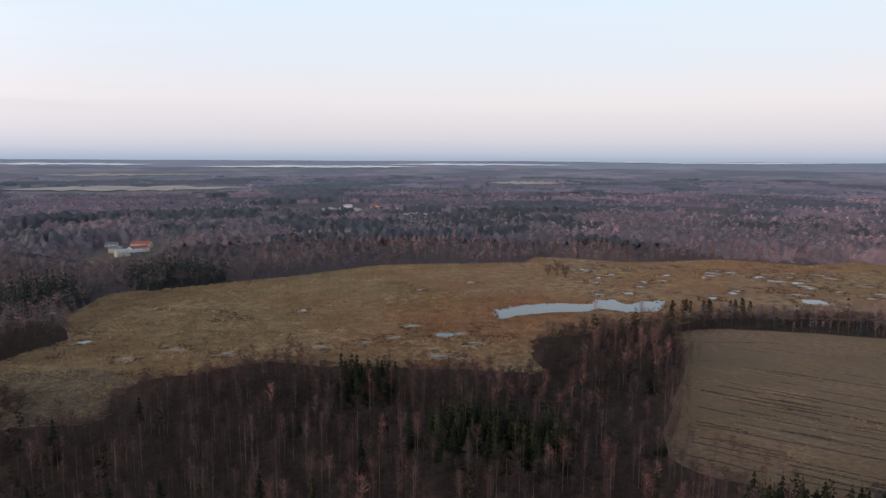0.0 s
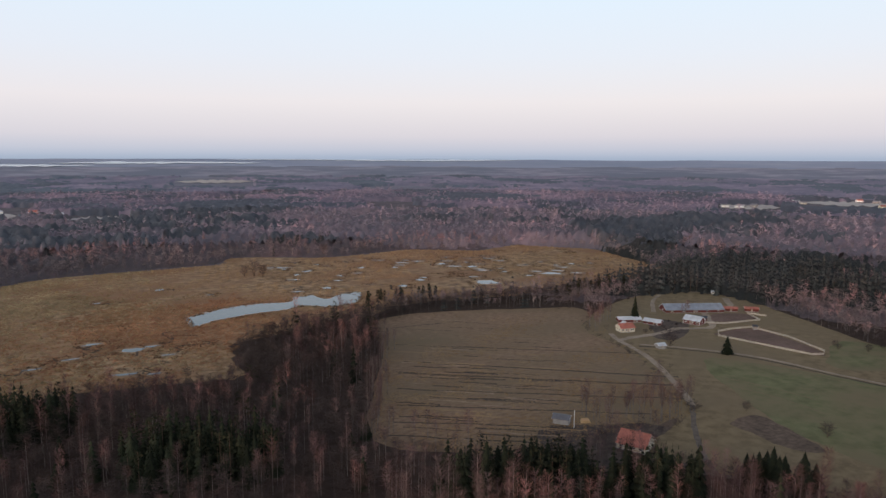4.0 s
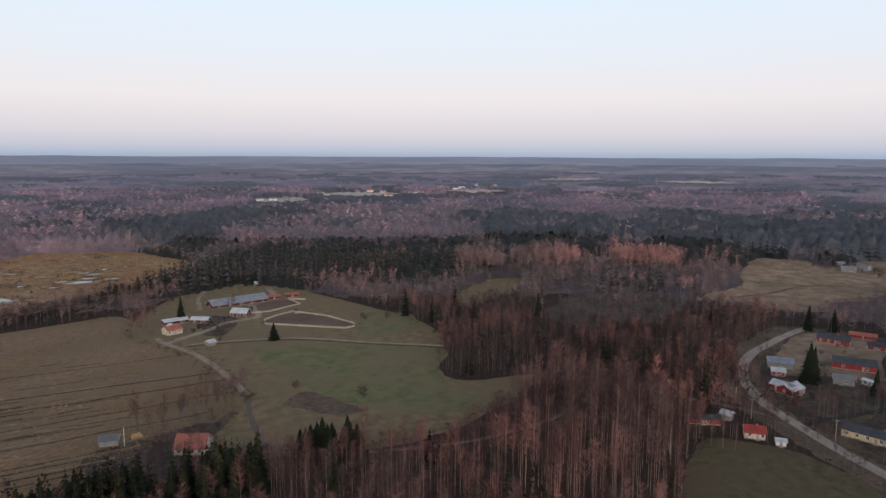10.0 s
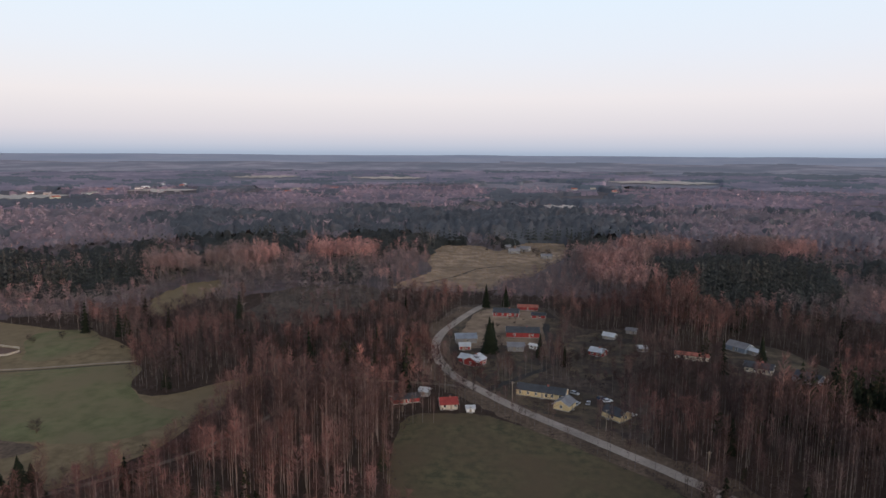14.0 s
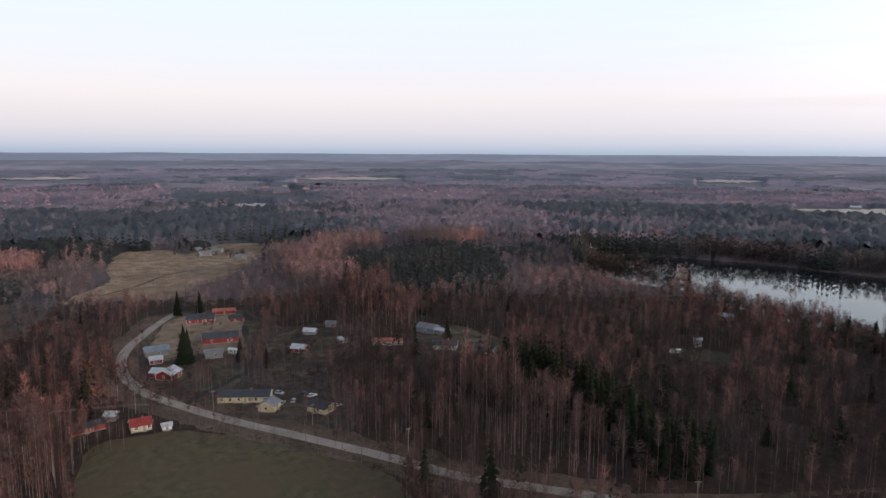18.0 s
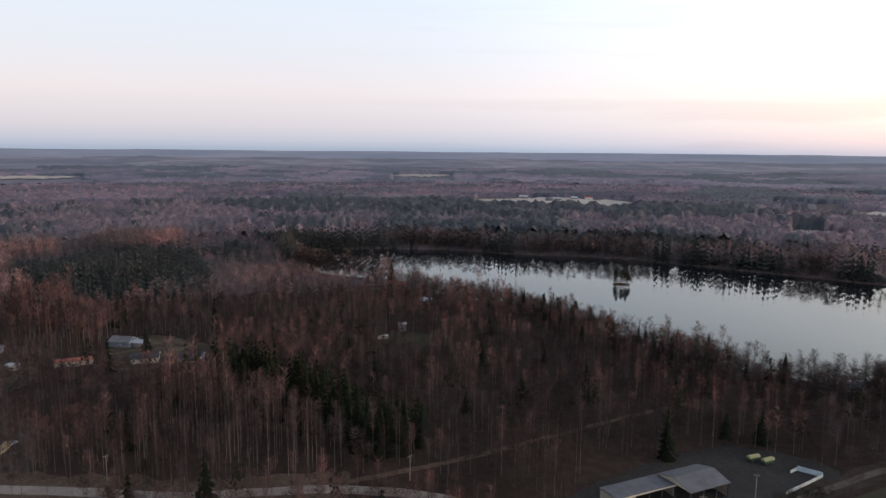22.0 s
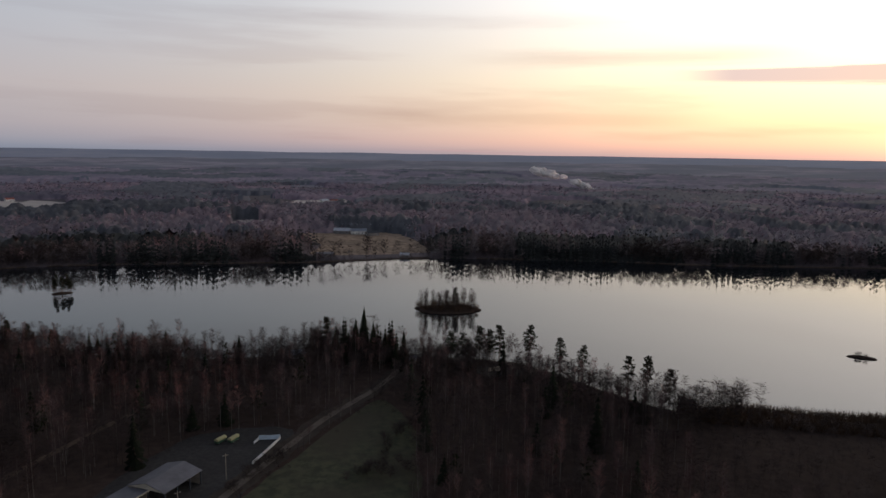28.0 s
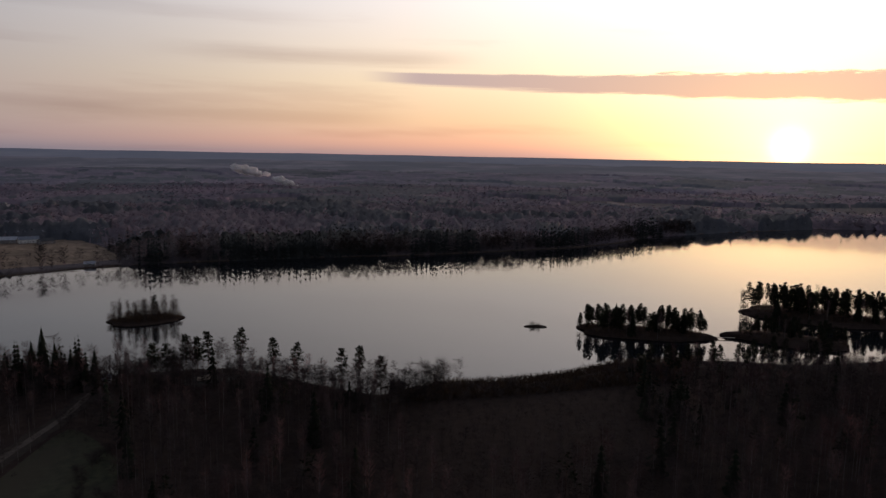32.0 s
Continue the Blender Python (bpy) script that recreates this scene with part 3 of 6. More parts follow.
def twigs(count, z0, z1, reach, rise, width, rnd, lean=0.0):
    """Thin rising twig bundles round a stem: narrow triangles that leave gaps between them."""
    out = []
    for _ in range(count):
        u = rnd.rand() ** 0.75
        z = z0 + (z1 - z0) * u
        a = rnd.rand() * 2 * np.pi
        R = reach * (0.35 + 0.65 * math.sin(math.pi * (0.08 + 0.78 * u)) ** 0.8) * (0.6 + 0.6 * rnd.rand())
        s = np.array([math.cos(a), math.sin(a), 0])
        b = np.array([0, 0, z]) + s * 0.25 * R * rnd.rand()
        tip = b + s * R + np.array([0, 0, rise * (0.5 + rnd.rand()) * (1.15 - u * 0.4)])
        side = np.cross(tip - b, rnd.randn(3))
        side *= width * (0.6 + 0.8 * rnd.rand()) / max(np.linalg.norm(side), 1e-6)
        mid = b + (tip - b) * (0.45 + 0.2 * rnd.rand())
        out.append([b, mid + side, tip] if rnd.rand() < 0.5 else [b - side * 0.5, b + side, tip])
    return np.array(out)


def skirts(height, radius, layers, per, rnd, z0=0.1, droop=0.25):
    """A spruce's drooping boughs, layer over layer."""
    out = []
    for i in range(layers):
        u = i / (layers - 1)
        z = height * (z0 + (0.985 - z0) * u)
        R = radius * (1 - u) ** 0.85 + 0.12
        for k in range(per):
            a = 2 * np.pi * (k + rnd.rand() * 0.7 + 0.5 * (i % 2)) / per
            q = R * (0.7 + 0.5 * rnd.rand())
            w = 1.15 * np.pi / per * (0.75 + 0.5 * rnd.rand())
            top = np.array([0, 0, z + height * 0.075])
            p0 = np.array([q * math.cos(a - w), q * math.sin(a - w), z - droop * q])
            p1 = np.array([q * 1.15 * math.cos(a), q * 1.15 * math.sin(a), z - droop * q * 1.3])
            p2 = np.array([q * math.cos(a + w), q * math.sin(a + w), z - droop * q])
            out += [[top, p0, p1], [top, p1, p2]]
    return np.array(out)


def needles(centre, reach, count, rnd):
    """A ragged tuft of needle sprays."""
    out = []
    for _ in range(count):
        d = rnd.randn(3)
        d[2] = d[2] * 0.45 + 0.15
        d *= reach * (0.5 + 0.7 * rnd.rand()) / np.linalg.norm(d)
        s = np.cross(d, rnd.randn(3))
        s *= reach * 0.30 / np.linalg.norm(s)
        o = centre + d * 0.1
        out += [[o, o + d * 0.75 + s, o + d], [o, o + d, o + d * 0.75 - s]]
    return np.array(out)


def pine_crown(h, rnd, tufts, sprays, wide=1.0):
    out = []
    for i in range(tufts):
        u = (i + rnd.rand()) / tufts
        z = h * (0.42 + 0.56 * u)
        a, R = rnd.rand() * 6.28, wide * 2.5 * (1.05 - u) ** 0.6 * (0.4 + 0.6 * rnd.rand())
        c = np.array([R * math.cos(a), R * math.sin(a), z])
        out.append(needles(c, (1.5 - 0.5 * u) * wide, sprays, rnd))
    return tri_soup(out)


def shore_pine(h, rnd, tufts, sprays):
    """A tall pine: flat tufts on whorls of boughs, widest a third up the crown."""
    out = []
    low = 0.32 + 0.12 * rnd.rand()
    for i in range(tufts):
        u = (i + rnd.rand()) / tufts
        u = round(u * 9 + rnd.uniform(-0.25, 0.25)) / 9 if u < 0.85 else u
        R = (2.5 * min(1.0, 0.45 + 2.2 * u) * (1.04 - u) ** 0.65 + 0.15) * (0.35 + 0.75 * rnd.rand())
        a = rnd.rand() * 6.28
        out.append(needles(np.array([R * math.cos(a), R * math.sin(a), h * (low + (0.97 - low) * u) + 0.12 * R]), 0.95, sprays, rnd))
    return tri_soup(out)


def shapes(kind, lod, n=8):
    """n variants of a tree 1:1 in metres: (wood, crown) triangles."""
    made = []
    for i in range(n):
        rnd = np.random.RandomState(100 * lod + i + {"birch": 0, "alder": 20, "spruce": 40, "pine": 60, "bush": 80}[kind])
        h = {"birch": 18, "alder": 12, "spruce": 18, "pine": 17, "bush": 4}[kind] * (0.85 + 0.3 * rnd.rand())
        if kind in ("birch", "alder"):
            wide = 1.0 if kind == "birch" else 1.45
            if lod == 4:
                made.append((stem(h * 0.97, 0.095, 0.02, 4), twigs(150, h * (0.44 if kind == "birch" else 0.26), h * 0.95, 2.0 * wide, 1.5 if kind == "birch" else 1.0, 0.066, rnd)))
            elif lod == 0:
                made.append((stem(h * 0.97, 0.095, 0.02, 3), twigs(88, h * (0.46 if kind == "birch" else 0.28), h * 0.94, 2.1 * wide, 1.7 if kind == "birch" else 1.1, 0.115, rnd)))
            elif lod == 1:
                made.append((stem(h * 0.9, 0.14, 0.04, 3)[::3], twigs(38, h * (0.42 if kind == "birch" else 0.2), h * 0.93, 2.4 * wide, 1.5, 0.22, rnd)))
            elif lod == 2:
                made.append((stem(h * 0.8, 0.12, 0.04, 3)[:1], twigs(18, h * 0.40, h * 0.90, 3.2 * wide, 1.5, 0.55, rnd)))
            else:
                made.append((None, twigs(9, h * 0.3, h * 0.95, 6.0 * wide, 1.5, 1.1, rnd)))
        elif kind == "spruce":
            if lod in (0, 4):
                made.append((stem(h * 0.5, 0.18, 0.1, 3), skirts(h * 0.94, 3.4, 10, 6, rnd, 0.05)))
            elif lod == 1:
                made.append((None, skirts(h, 3.2, 6, 4, rnd, 0.06)))
            else:
                made.append((None, skirts(h, 3.6, 3, 4, rnd, 0.06) if lod == 2 else skirts(h, 5.0, 3, 3, rnd, 0.06)))
        elif kind == "pine":
            if lod in (0, 4):
                made.append((stem(h * 0.93, 0.17, 0.06, 3), pine_crown(h, rnd, 11, 6, 1.15)))
            elif lod == 1:
                made.append((stem(h * 0.8, 0.2, 0.1, 3)[::3], pine_crown(h, rnd, 6, 4, 1.45)))
            else:
                made.append((stem(h * 0.8, 0.2, 0.1, 3)[:1], pine_crown(h, rnd, 4, 4, 1.7)))
        else:
            made.append((None, twigs(26, 0.1, h * 0.75, 1.9, 1.3, 0.09, rnd)))
    return made


def soup_mesh(name, tris, tints, mat):
    n = len(tris)
    me = bpy.data.meshes.new(name)
    me.vertices.add(3 * n)
    me.vertices.foreach_set("co", np.ascontiguousarray(tris, dtype=np.float32).ravel())
    me.loops.add(3 * n)
    me.loops.foreach_set("vertex_index", np.arange(3 * n, dtype=np.int32))
    me.polygons.add(n)
    me.polygons.foreach_set("loop_start", np.arange(0, 3 * n, 3, dtype=np.int32))
    me.polygons.foreach_set("loop_total", np.full(n, 3, np.int32))
    at = me.attributes.new("tint", "FLOAT", "POINT")
    at.data.foreach_set("value", np.repeat(np.asarray(tints, np.float32), 3))
    me.materials.append(mat)
    me.update(calc_edges=True)
    return me


def plant(kind, lod, xy, scale, which):
    """Triangles of trees of one kind at the places xy: (wood, crown, crown tints)."""
    wood, crown, tint = [], [], []
    base = shapes(kind, lod)
    n = len(base)
    pick = rs.randint(0, n, len(xy))
    ang = rs.rand(len(xy)) * 2 * np.pi
    zz = land(np.hypot(xy[:, 0], xy[:, 1])) + swell(xy[:, 0], xy[:, 1]) - 0.1
    own = np.clip(0.36 + 0.22 * rs.randn(len(xy)) + 0.5 * (rs.rand(len(xy)) < 0.12) + 0.5 * (patchy(xy[:, 0], xy[:, 1], 38, 2, 90) - 0.5), 0, 1)
    for v in range(n):
        m = pick == v
        if not m.any():
            continue
        c, s = np.cos(ang[m]), np.sin(ang[m])
        for src, dst in ((base[v][0], wood), (base[v][1], crown)):
            if src is None:
                continue
            x = src[None, :, :, 0] * c[:, None, None] - src[None, :, :, 1] * s[:, None, None]
            y = src[None, :, :, 0] * s[:, None, None] + src[None, :, :, 1] * c[:, None, None]
            k = scale[m][:, None, None]
            wide = np.sqrt(k)
            out = np.stack([x * wide + xy[m][:, 0][:, None, None], y * wide + xy[m][:, 1][:, None, None], src[None, :, :, 2] * k + zz[m][:, None, None]], 3)
            dst.append(out.reshape(-1, 3, 3))
            if dst is crown:
                tint.append(np.repeat(own[m], len(src)))
    return wood, crown, tint


BUILT = []      # discs kept free of trees: x, y, radius


# ---- things: helpers ----
def part(name, bm, mat, parent, label=""):
    me = bpy.data.meshes.new(name)
    bm.to_mesh(me)
    bm.free()
    me.materials.append(mat)
    ob = new(name, me)
    ob.parent = parent
    if label:
        ob["label"] = label
    return ob


def share(name, me, parent, x=0, y=0, z=0, rz=0):
    ob = new(name, me)
    ob.parent = parent
    ob.matrix_basis = pose(x, y, z, 0, 0, rz)
    return ob


def box(bm, x0, x1, y0, y1, z0, z1, bevel=0.0):
    vs = [bm.verts.new((x, y, z)) for x in (x0, x1) for y in (y0, y1) for z in (z0, z1)]
    fs = [bm.faces.new([vs[i] for i in f]) for f in ((0, 1, 3, 2), (4, 6, 7, 5), (0, 4, 5, 1), (2, 3, 7, 6), (0, 2, 6, 4), (1, 5, 7, 3))]
    if bevel:
        bmesh.ops.bevel(bm, geom=list({e for f in fs for e in f.edges}), offset=bevel, segments=1, affect="EDGES")
    return bm


def boxed(*a, **k):
    return box(bmesh.new(), *a, **k)


def prism(bm, outline, y0, y1):
    """An outline in x and z, drawn out along y."""
    a = [bm.verts.new((x, y0, z)) for x, z in outline]
    b = [bm.verts.new((x, y1, z)) for x, z in outline]
    bm.faces.new(a)
    bm.faces.new(b[::-1])
    n = len(a)
    for i in range(n):
        bm.faces.new((a[i], b[i], b[(i + 1) % n], a[(i + 1) % n]))
    bmesh.ops.recalc_face_normals(bm, faces=bm.faces[:])
    return bm


def tube(bm, r0, r1, z0, z1, sides=10, x=0.0, y=0.0):
    bmesh.ops.create_cone(bm, cap_ends=True, segments=sides, radius1=r0, radius2=r1, depth=z1 - z0, matrix=Matrix.Translation((x, y, (z0 + z1) / 2)))
    return bm


def facing(x, y, turn=0.0):
    """A pose on the land at x, y whose front looks back to the middle of the plan, turned by some degrees."""
    return pose(x, y, float(land(math.hypot(x, y)) + swell(x, y)) + 0.06, 0, 0, -math.degrees(math.atan2(x, y)) + turn)


M["red"] = plain("falu_red_boards", (0.25, 0.036, 0.034), 0.8)
# a darker red than the village boards
M["barnred"] = plain("dark_barn_red", (0.105, 0.024, 0.020), 0.85)
M["fencewood"] = plain("pale_fence_boards", (0.40, 0.35, 0.29), 0.85, vary=0.15)
M["yellow"] = plain("yellow_boards", (0.60, 0.47, 0.27), 0.8, vary=0.12)
M["cream"] = plain("cream_boards", (0.52, 0.46, 0.36), 0.8, vary=0.12)
M["white"] = plain("white_paint", (0.66, 0.65, 0.62), 0.6, vary=0.08)
M["greywall"] = plain("grey_boards", (0.24, 0.22, 0.21), 0.85)
M["bluewall"] = plain("blue_grey_boards", (0.17, 0.20, 0.25), 0.85)
M["redroof"] = plain("red_metal_roof", (0.25, 0.045, 0.04), 0.55)
M["tile"] = plain("brick_red_tiles", (0.33, 0.12, 0.09), 0.85)
M["darkroof"] = plain("dark_roofing_felt", (0.055, 0.058, 0.066), 0.8)
M["greyroof"] = plain("grey_sheet_roof", (0.19, 0.185, 0.195), 0.5, vary=0.15)
M["paleroof"] = plain("pale_sheet_roof", (0.44, 0.46, 0.49), 0.45, vary=0.10)
M["shedroof"] = plain("dull_sheet_roof", (0.125, 0.12, 0.13), 0.5, vary=0.15)
M["blueroof"] = plain("blue_grey_sheet_roof", (0.20, 0.22, 0.255), 0.5, vary=0.12)
M["stone"] = plain("grey_stone", (0.28, 0.26, 0.25), 0.9)
M["wood"] = plain("weathered_wood", (0.30, 0.25, 0.20), 0.85)
M["log"] = plain("cut_logs", (0.48, 0.31, 0.16), 0.85)
M["tarp"] = plain("yellow_tarpaulin", (0.44, 0.40, 0.21), 0.6, vary=0.12)
M["greenbox"] = plain("green_painted_steel", (0.05, 0.10, 0.06), 0.6)
M["palewall"] = plain("pale_blue_panels", (0.52, 0.60, 0.66), 0.6, vary=0.10)
M["rubber"] = plain("black_rubber", (0.02, 0.02, 0.02), 0.8)
M["steel"] = plain("bare_steel", (0.55, 0.55, 0.56), 0.35, metal=1.0, vary=0.05)
M["carwhite"] = plain("white_car_paint", (0.75, 0.75, 0.75), 0.25, vary=0.03)
M["carblue"] = plain("dark_blue_car_paint", (0.03, 0.05, 0.10), 0.25, vary=0.03)
M["cargrey"] = plain("silver_car_paint", (0.42, 0.43, 0.45), 0.25, vary=0.03)
M["glass"] = bpy.data.materials.new("window_glass")
M["glass"].use_nodes = True
gb = M["glass"].node_tree.nodes["Principled BSDF"]
gb.inputs["Base Color"].default_value, gb.inputs["Roughness"].default_value = (0.02, 0.024, 0.03, 1), 0.06
steam = bpy.data.materials.new("steam")
steam.use_nodes = True
sb = steam.node_tree
tl, df, mx = (sb.nodes.new(k) for k in ("ShaderNodeBsdfTranslucent", "ShaderNodeBsdfDiffuse", "ShaderNodeMixShader"))
tl.inputs[0].default_value = df.inputs[0].default_value = (0.98, 0.97, 0.96, 1)
sb.links.new(df.outputs[0], mx.inputs[1])
sb.links.new(tl.outputs[0], mx.inputs[2])
mx.inputs[0].default_value = 0.75
sb.links.new(mx.outputs[0], sb.nodes["Material Output"].inputs[0])
M["steam"] = steam


def window_meshes():
    bm = bmesh.new()
    for x0, x1, z0, z1 in ((-0.62, 0.62, -0.72, -0.60), (-0.62, 0.62, 0.60, 0.72), (-0.62, -0.50, -0.60, 0.60), (0.50, 0.62, -0.60, 0.60), (-0.04, 0.04, -0.60, 0.60)):
        box(bm, x0, x1, -0.05, 0.06, z0, z1)
    frame_mesh = bpy.data.meshes.new("window_frame")
    bm.to_mesh(frame_mesh)
    bm.free()
    frame_mesh.materials.append(M["white"])
    bm = boxed(-0.50, 0.50, -0.005, 0.03, -0.60, 0.60)
    pane_mesh = bpy.data.meshes.new("pane")
    bm.to_mesh(pane_mesh)
    bm.free()
    pane_mesh.materials.append(M["glass"])
    return frame_mesh, pane_mesh


WINDOW_FRAME, WINDOW_PANE = window_meshes()


def window(parent, x, y, z, rz=0):
    w = share("window", WINDOW_FRAME, parent, x, y, z, rz)
    share("pane", WINDOW_PANE, w)


def house(name, x, y, length, depth, height, rise, turn, wall, roof, label, front=2, gable=1, door=True, chimney=True, boards=None, over=0.45, group="", category="house", m=None):
    """A gabled timber building: long side along x, its front towards -y."""
    ob = tagged(new(name), label, category, group)
    ob.matrix_basis = m or facing(x, y, turn)
    BUILT.append((x, y, 0.55 * max(length, depth) + 2.5))
    a, b = length / 2, depth / 2
    part("plinth", boxed(-a - 0.05, a + 0.05, -b - 0.05, b + 0.05, -0.3, 0.35), M["stone"], ob)
    bm = bmesh.new()
    prism(bm, [(-b, 0.3), (b, 0.3), (b, height), (0, height + rise), (-b, height)], -a, a)
    bmesh.ops.transform(bm, matrix=Matrix.Rotation(radians(90), 4, "Z"), verts=bm.verts[:])
    part("wall", bm, M[wall], ob)
    slope = rise / b
    for s in (-1, 1):
        bm = bmesh.new()
        e, k = b + over, 0.16
        pts = [(0, height + rise + 0.02), (s * e, height + 0.02 - slope * over), (s * e, height + 0.02 - slope * over + k), (0, height + rise + 0.02 + k)]
        prism(bm, pts, -a - over, a + over)
        bmesh.ops.transform(bm, matrix=Matrix.Rotation(radians(90), 4, "Z"), verts=bm.verts[:])
        part("roof_slope", bm, M[roof], ob)
    part("ridge_cap", boxed(-a - over, a + over, -0.14, 0.14, height + rise + 0.12, height + rise + 0.24), M[roof], ob)
    for s in (-1, 1):
        bm = prism(bmesh.new(), [(-b - over, height - slope * over - 0.12), (0, height + rise - 0.12), (b + over, height - slope * over - 0.12), (b + over, height - slope * over + 0.1), (0, height + rise + 0.1), (-b - over, height - slope * over + 0.1)], s * (a + over), s * (a + over + 0.04))
        bmesh.ops.transform(bm, matrix=Matrix.Rotation(radians(90), 4, "Z"), verts=bm.verts[:])
        part("bargeboard", bm, M[boards or "white"], ob)
    if boards:
        for sx in (-1, 1):
            for sy in (-1, 1):
                part("corner_board", boxed(sx * a - 0.11, sx * a + 0.11, sy * b - 0.11, sy * b + 0.11, 0.3, height), M[boards], ob)
    z = min(height * 0.55 + 0.25, 1.75)
    for i in range(front):
        u = -a + length * (i + 0.5) / front
        if door and i == front // 2:
            u += 0.9
        window(ob, u, -b - 0.03, z)
        window(ob, u, b + 0.03, z, 180)
    for i in range(gable):
        u = -b + depth * (i + 0.5) / gable
        window(ob, a + 0.03, u, z, 90)
        window(ob, -a - 0.03, u, z, -90)
    if door:
        u = (-a + length * (front // 2 + 0.5) / max(front, 1) - 0.9) if front else 0
        d = part("door", boxed(u - 0.48, u + 0.48, -b - 0.08, -b - 0.005, 0.3, 2.35), M["wood"], ob)
        part("doorstep", boxed(u - 0.8, u + 0.8, -b - 0.9, -b - 0.06, -0.2, 0.28), M["stone"], ob)
        part("handle", boxed(u + 0.34, u + 0.40, -b - 0.14, -b - 0.081, 1.25, 1.40), M["steel"], d)
    if chimney:
        c = part("chimney", boxed(a * 0.25 - 0.35, a * 0.25 + 0.35, -0.35, 0.35, height + rise * 0.6, height + rise + 1.0), M["tile"], ob)
        part("chimney_cap", boxed(a * 0.25 - 0.45, a * 0.25 + 0.45, -0.45, 0.45, height + rise + 1.0, height + rise + 1.12), M["darkroof"], c)
    return ob


# ---- the red cottage by the spruces, its shed and wood pile ----
house("cottage", 171, 191, 11, 10, 2.5, 3.6, -18, "cream", "tile", "cottage with a brick red tiled roof among birches and spruces", 3, 2)
house("open_shed", 160, 223, 6.5, 5.0, 2.3, 1.1, -12, "greywall", "shedroof", "weathered shed with a blue-grey sheet roof at the field edge", 0, 0, False, False, category="shed")


def log_pile(x, y, turn, rows, label):
    ob = tagged(new("log_pile"), label, "log pile")
    ob.matrix_basis = facing(x, y, turn)
    me = bpy.data.meshes.new("log")
    bm = tube(bmesh.new(), 0.17, 0.14, -1.6, 1.6, 8)
    bmesh.ops.transform(bm, matrix=Matrix.Rotation(radians(90), 4, "X"), verts=bm.verts[:])
    bm.to_mesh(me)
    bm.free()
    me.materials.append(M["log"])
    rnd = random.Random(3)
    for j in range(rows):
        for i in range(12 - j):
            share("log", me, ob, -2.0 + (i + j * 0.5) * 0.34, rnd.uniform(-0.2, 0.2), 0.16 + j * 0.29, rnd.uniform(-2, 2))


log_pile(169, 219, 10, 4, "stacked pale orange cut logs beside the shed")

# ---- the horse farm ----
house("farmhouse", 284, 331, 9.5, 7, 2.9, 2.1, 30, "cream", "tile", "two-storey cream farmhouse with a red roof", 4, 2)
house("farmhouse_wing", 289, 336, 6, 5, 2.6, 1.7, -50, "cream", "paleroof", "cream side wing of the farmhouse with a pale sheet roof", 2, 1, False, False)
house("outbuilding", 303, 350, 15, 6, 2.2, 1.2, 18, "barnred", "paleroof", "long red outbuilding with a pale sheet roof behind the farmhouse", 2, 0, True, False, category="outbuilding")
house("outbuilding", 313, 338, 11, 6, 2.2, 1.3, -22, "barnred", "paleroof", "red outbuilding with a pale sheet roof in the farmyard", 2, 1, True, False, category="outbuilding")
house("horse_barn", 366, 357, 42, 13, 2.2, 3.2, 24, "barnred", "blueroof", "long red horse barn with a blue-grey sheet roof", 5, 1, True, False, category="barn")
house("stable", 339, 328, 11, 8, 2.9, 2.3, -24, "barnred", "paleroof", "red stable with white boards and a pale roof", 3, 1, True, False, boards="white", category="stable")
house("store_shed", 348, 334, 12, 5, 2.3, 1.0, 0, "barnred", "darkroof", "low dark red store shed next to the stable", 0, 0, True, False, category="shed")
house("field_shed", 277, 292, 4.5, 3.8, 1.9, 1.0, 35, "greywall", "paleroof", "small grey shed with a pale roof beside a bare tree", 0, 0, True, False, category="shed")
house("shelter", 391, 345, 9, 4, 2.3, 0.8, 14, "barnred", "tile", "low red loose-box shelter behind the barn", 0, 0, True, False, category="shed")
house("shelter", 404, 338, 9, 4, 2.3, 0.8, 10, "barnred", "tile", "low red loose-box shelter behind the barn", 0, 0, True, False, category="shed")
house("transformer_hut", 428, 396, 2.4, 2.2, 2.2, 0.6, 0, "white", "paleroof", "small white hut on the hilltop", 0, 0, True, False, category="hut")


def fence(name, line, label, height=1.3, gap=4.0, mat="white", rails=3, closed=True, wide=0.16):
    ob = tagged(new(name), label, "fence")
    pts = line + line[:1] if closed else line
    post = bpy.data.meshes.new("post")
    bm = boxed(-0.09, 0.09, -0.09, 0.09, -0.2, height)
    bm.to_mesh(post)
    bm.free()
    post.materials.append(M[mat])
    for (x0, y0), (x1, y1) in zip(pts, pts[1:]):
        n = max(1, round(math.hypot(x1 - x0, y1 - y0) / gap))
        ang, long = math.degrees(math.atan2(y1 - y0, x1 - x0)), math.hypot(x1 - x0, y1 - y0)
        for i in range(n):
            share("post", post, ob, x0 + (x1 - x0) * i / n, y0 + (y1 - y0) * i / n, 0.1, ang)
        for k in range(rails):
            z = 0.1 + height * (k + 0.75) / rails
            me = bpy.data.meshes.new("rail")
            bm = boxed(0, long, -0.04, 0.04, z - wide, z + wide * 0.2)
            bm.to_mesh(me)
            bm.free()
            me.materials.append(M[mat])
            share("rail", me, ob, x0, y0, 0, ang)
    return ob


fence("arena_fence", [(328, 297), (336, 305), (350, 306), (364, 304), (365, 277), (356, 247), (350, 243), (343, 245)], "white board fence round the dark riding arena", 1.2, 4.0, "fencewood", 3, True, 0.24)
fence("paddock_fence", [(346, 326), (356, 318.5), (386, 315.5), (395, 334), (400, 322)], "white board fence along the paddock", 1.2, 4.0, "fencewood", 3, False, 0.24)
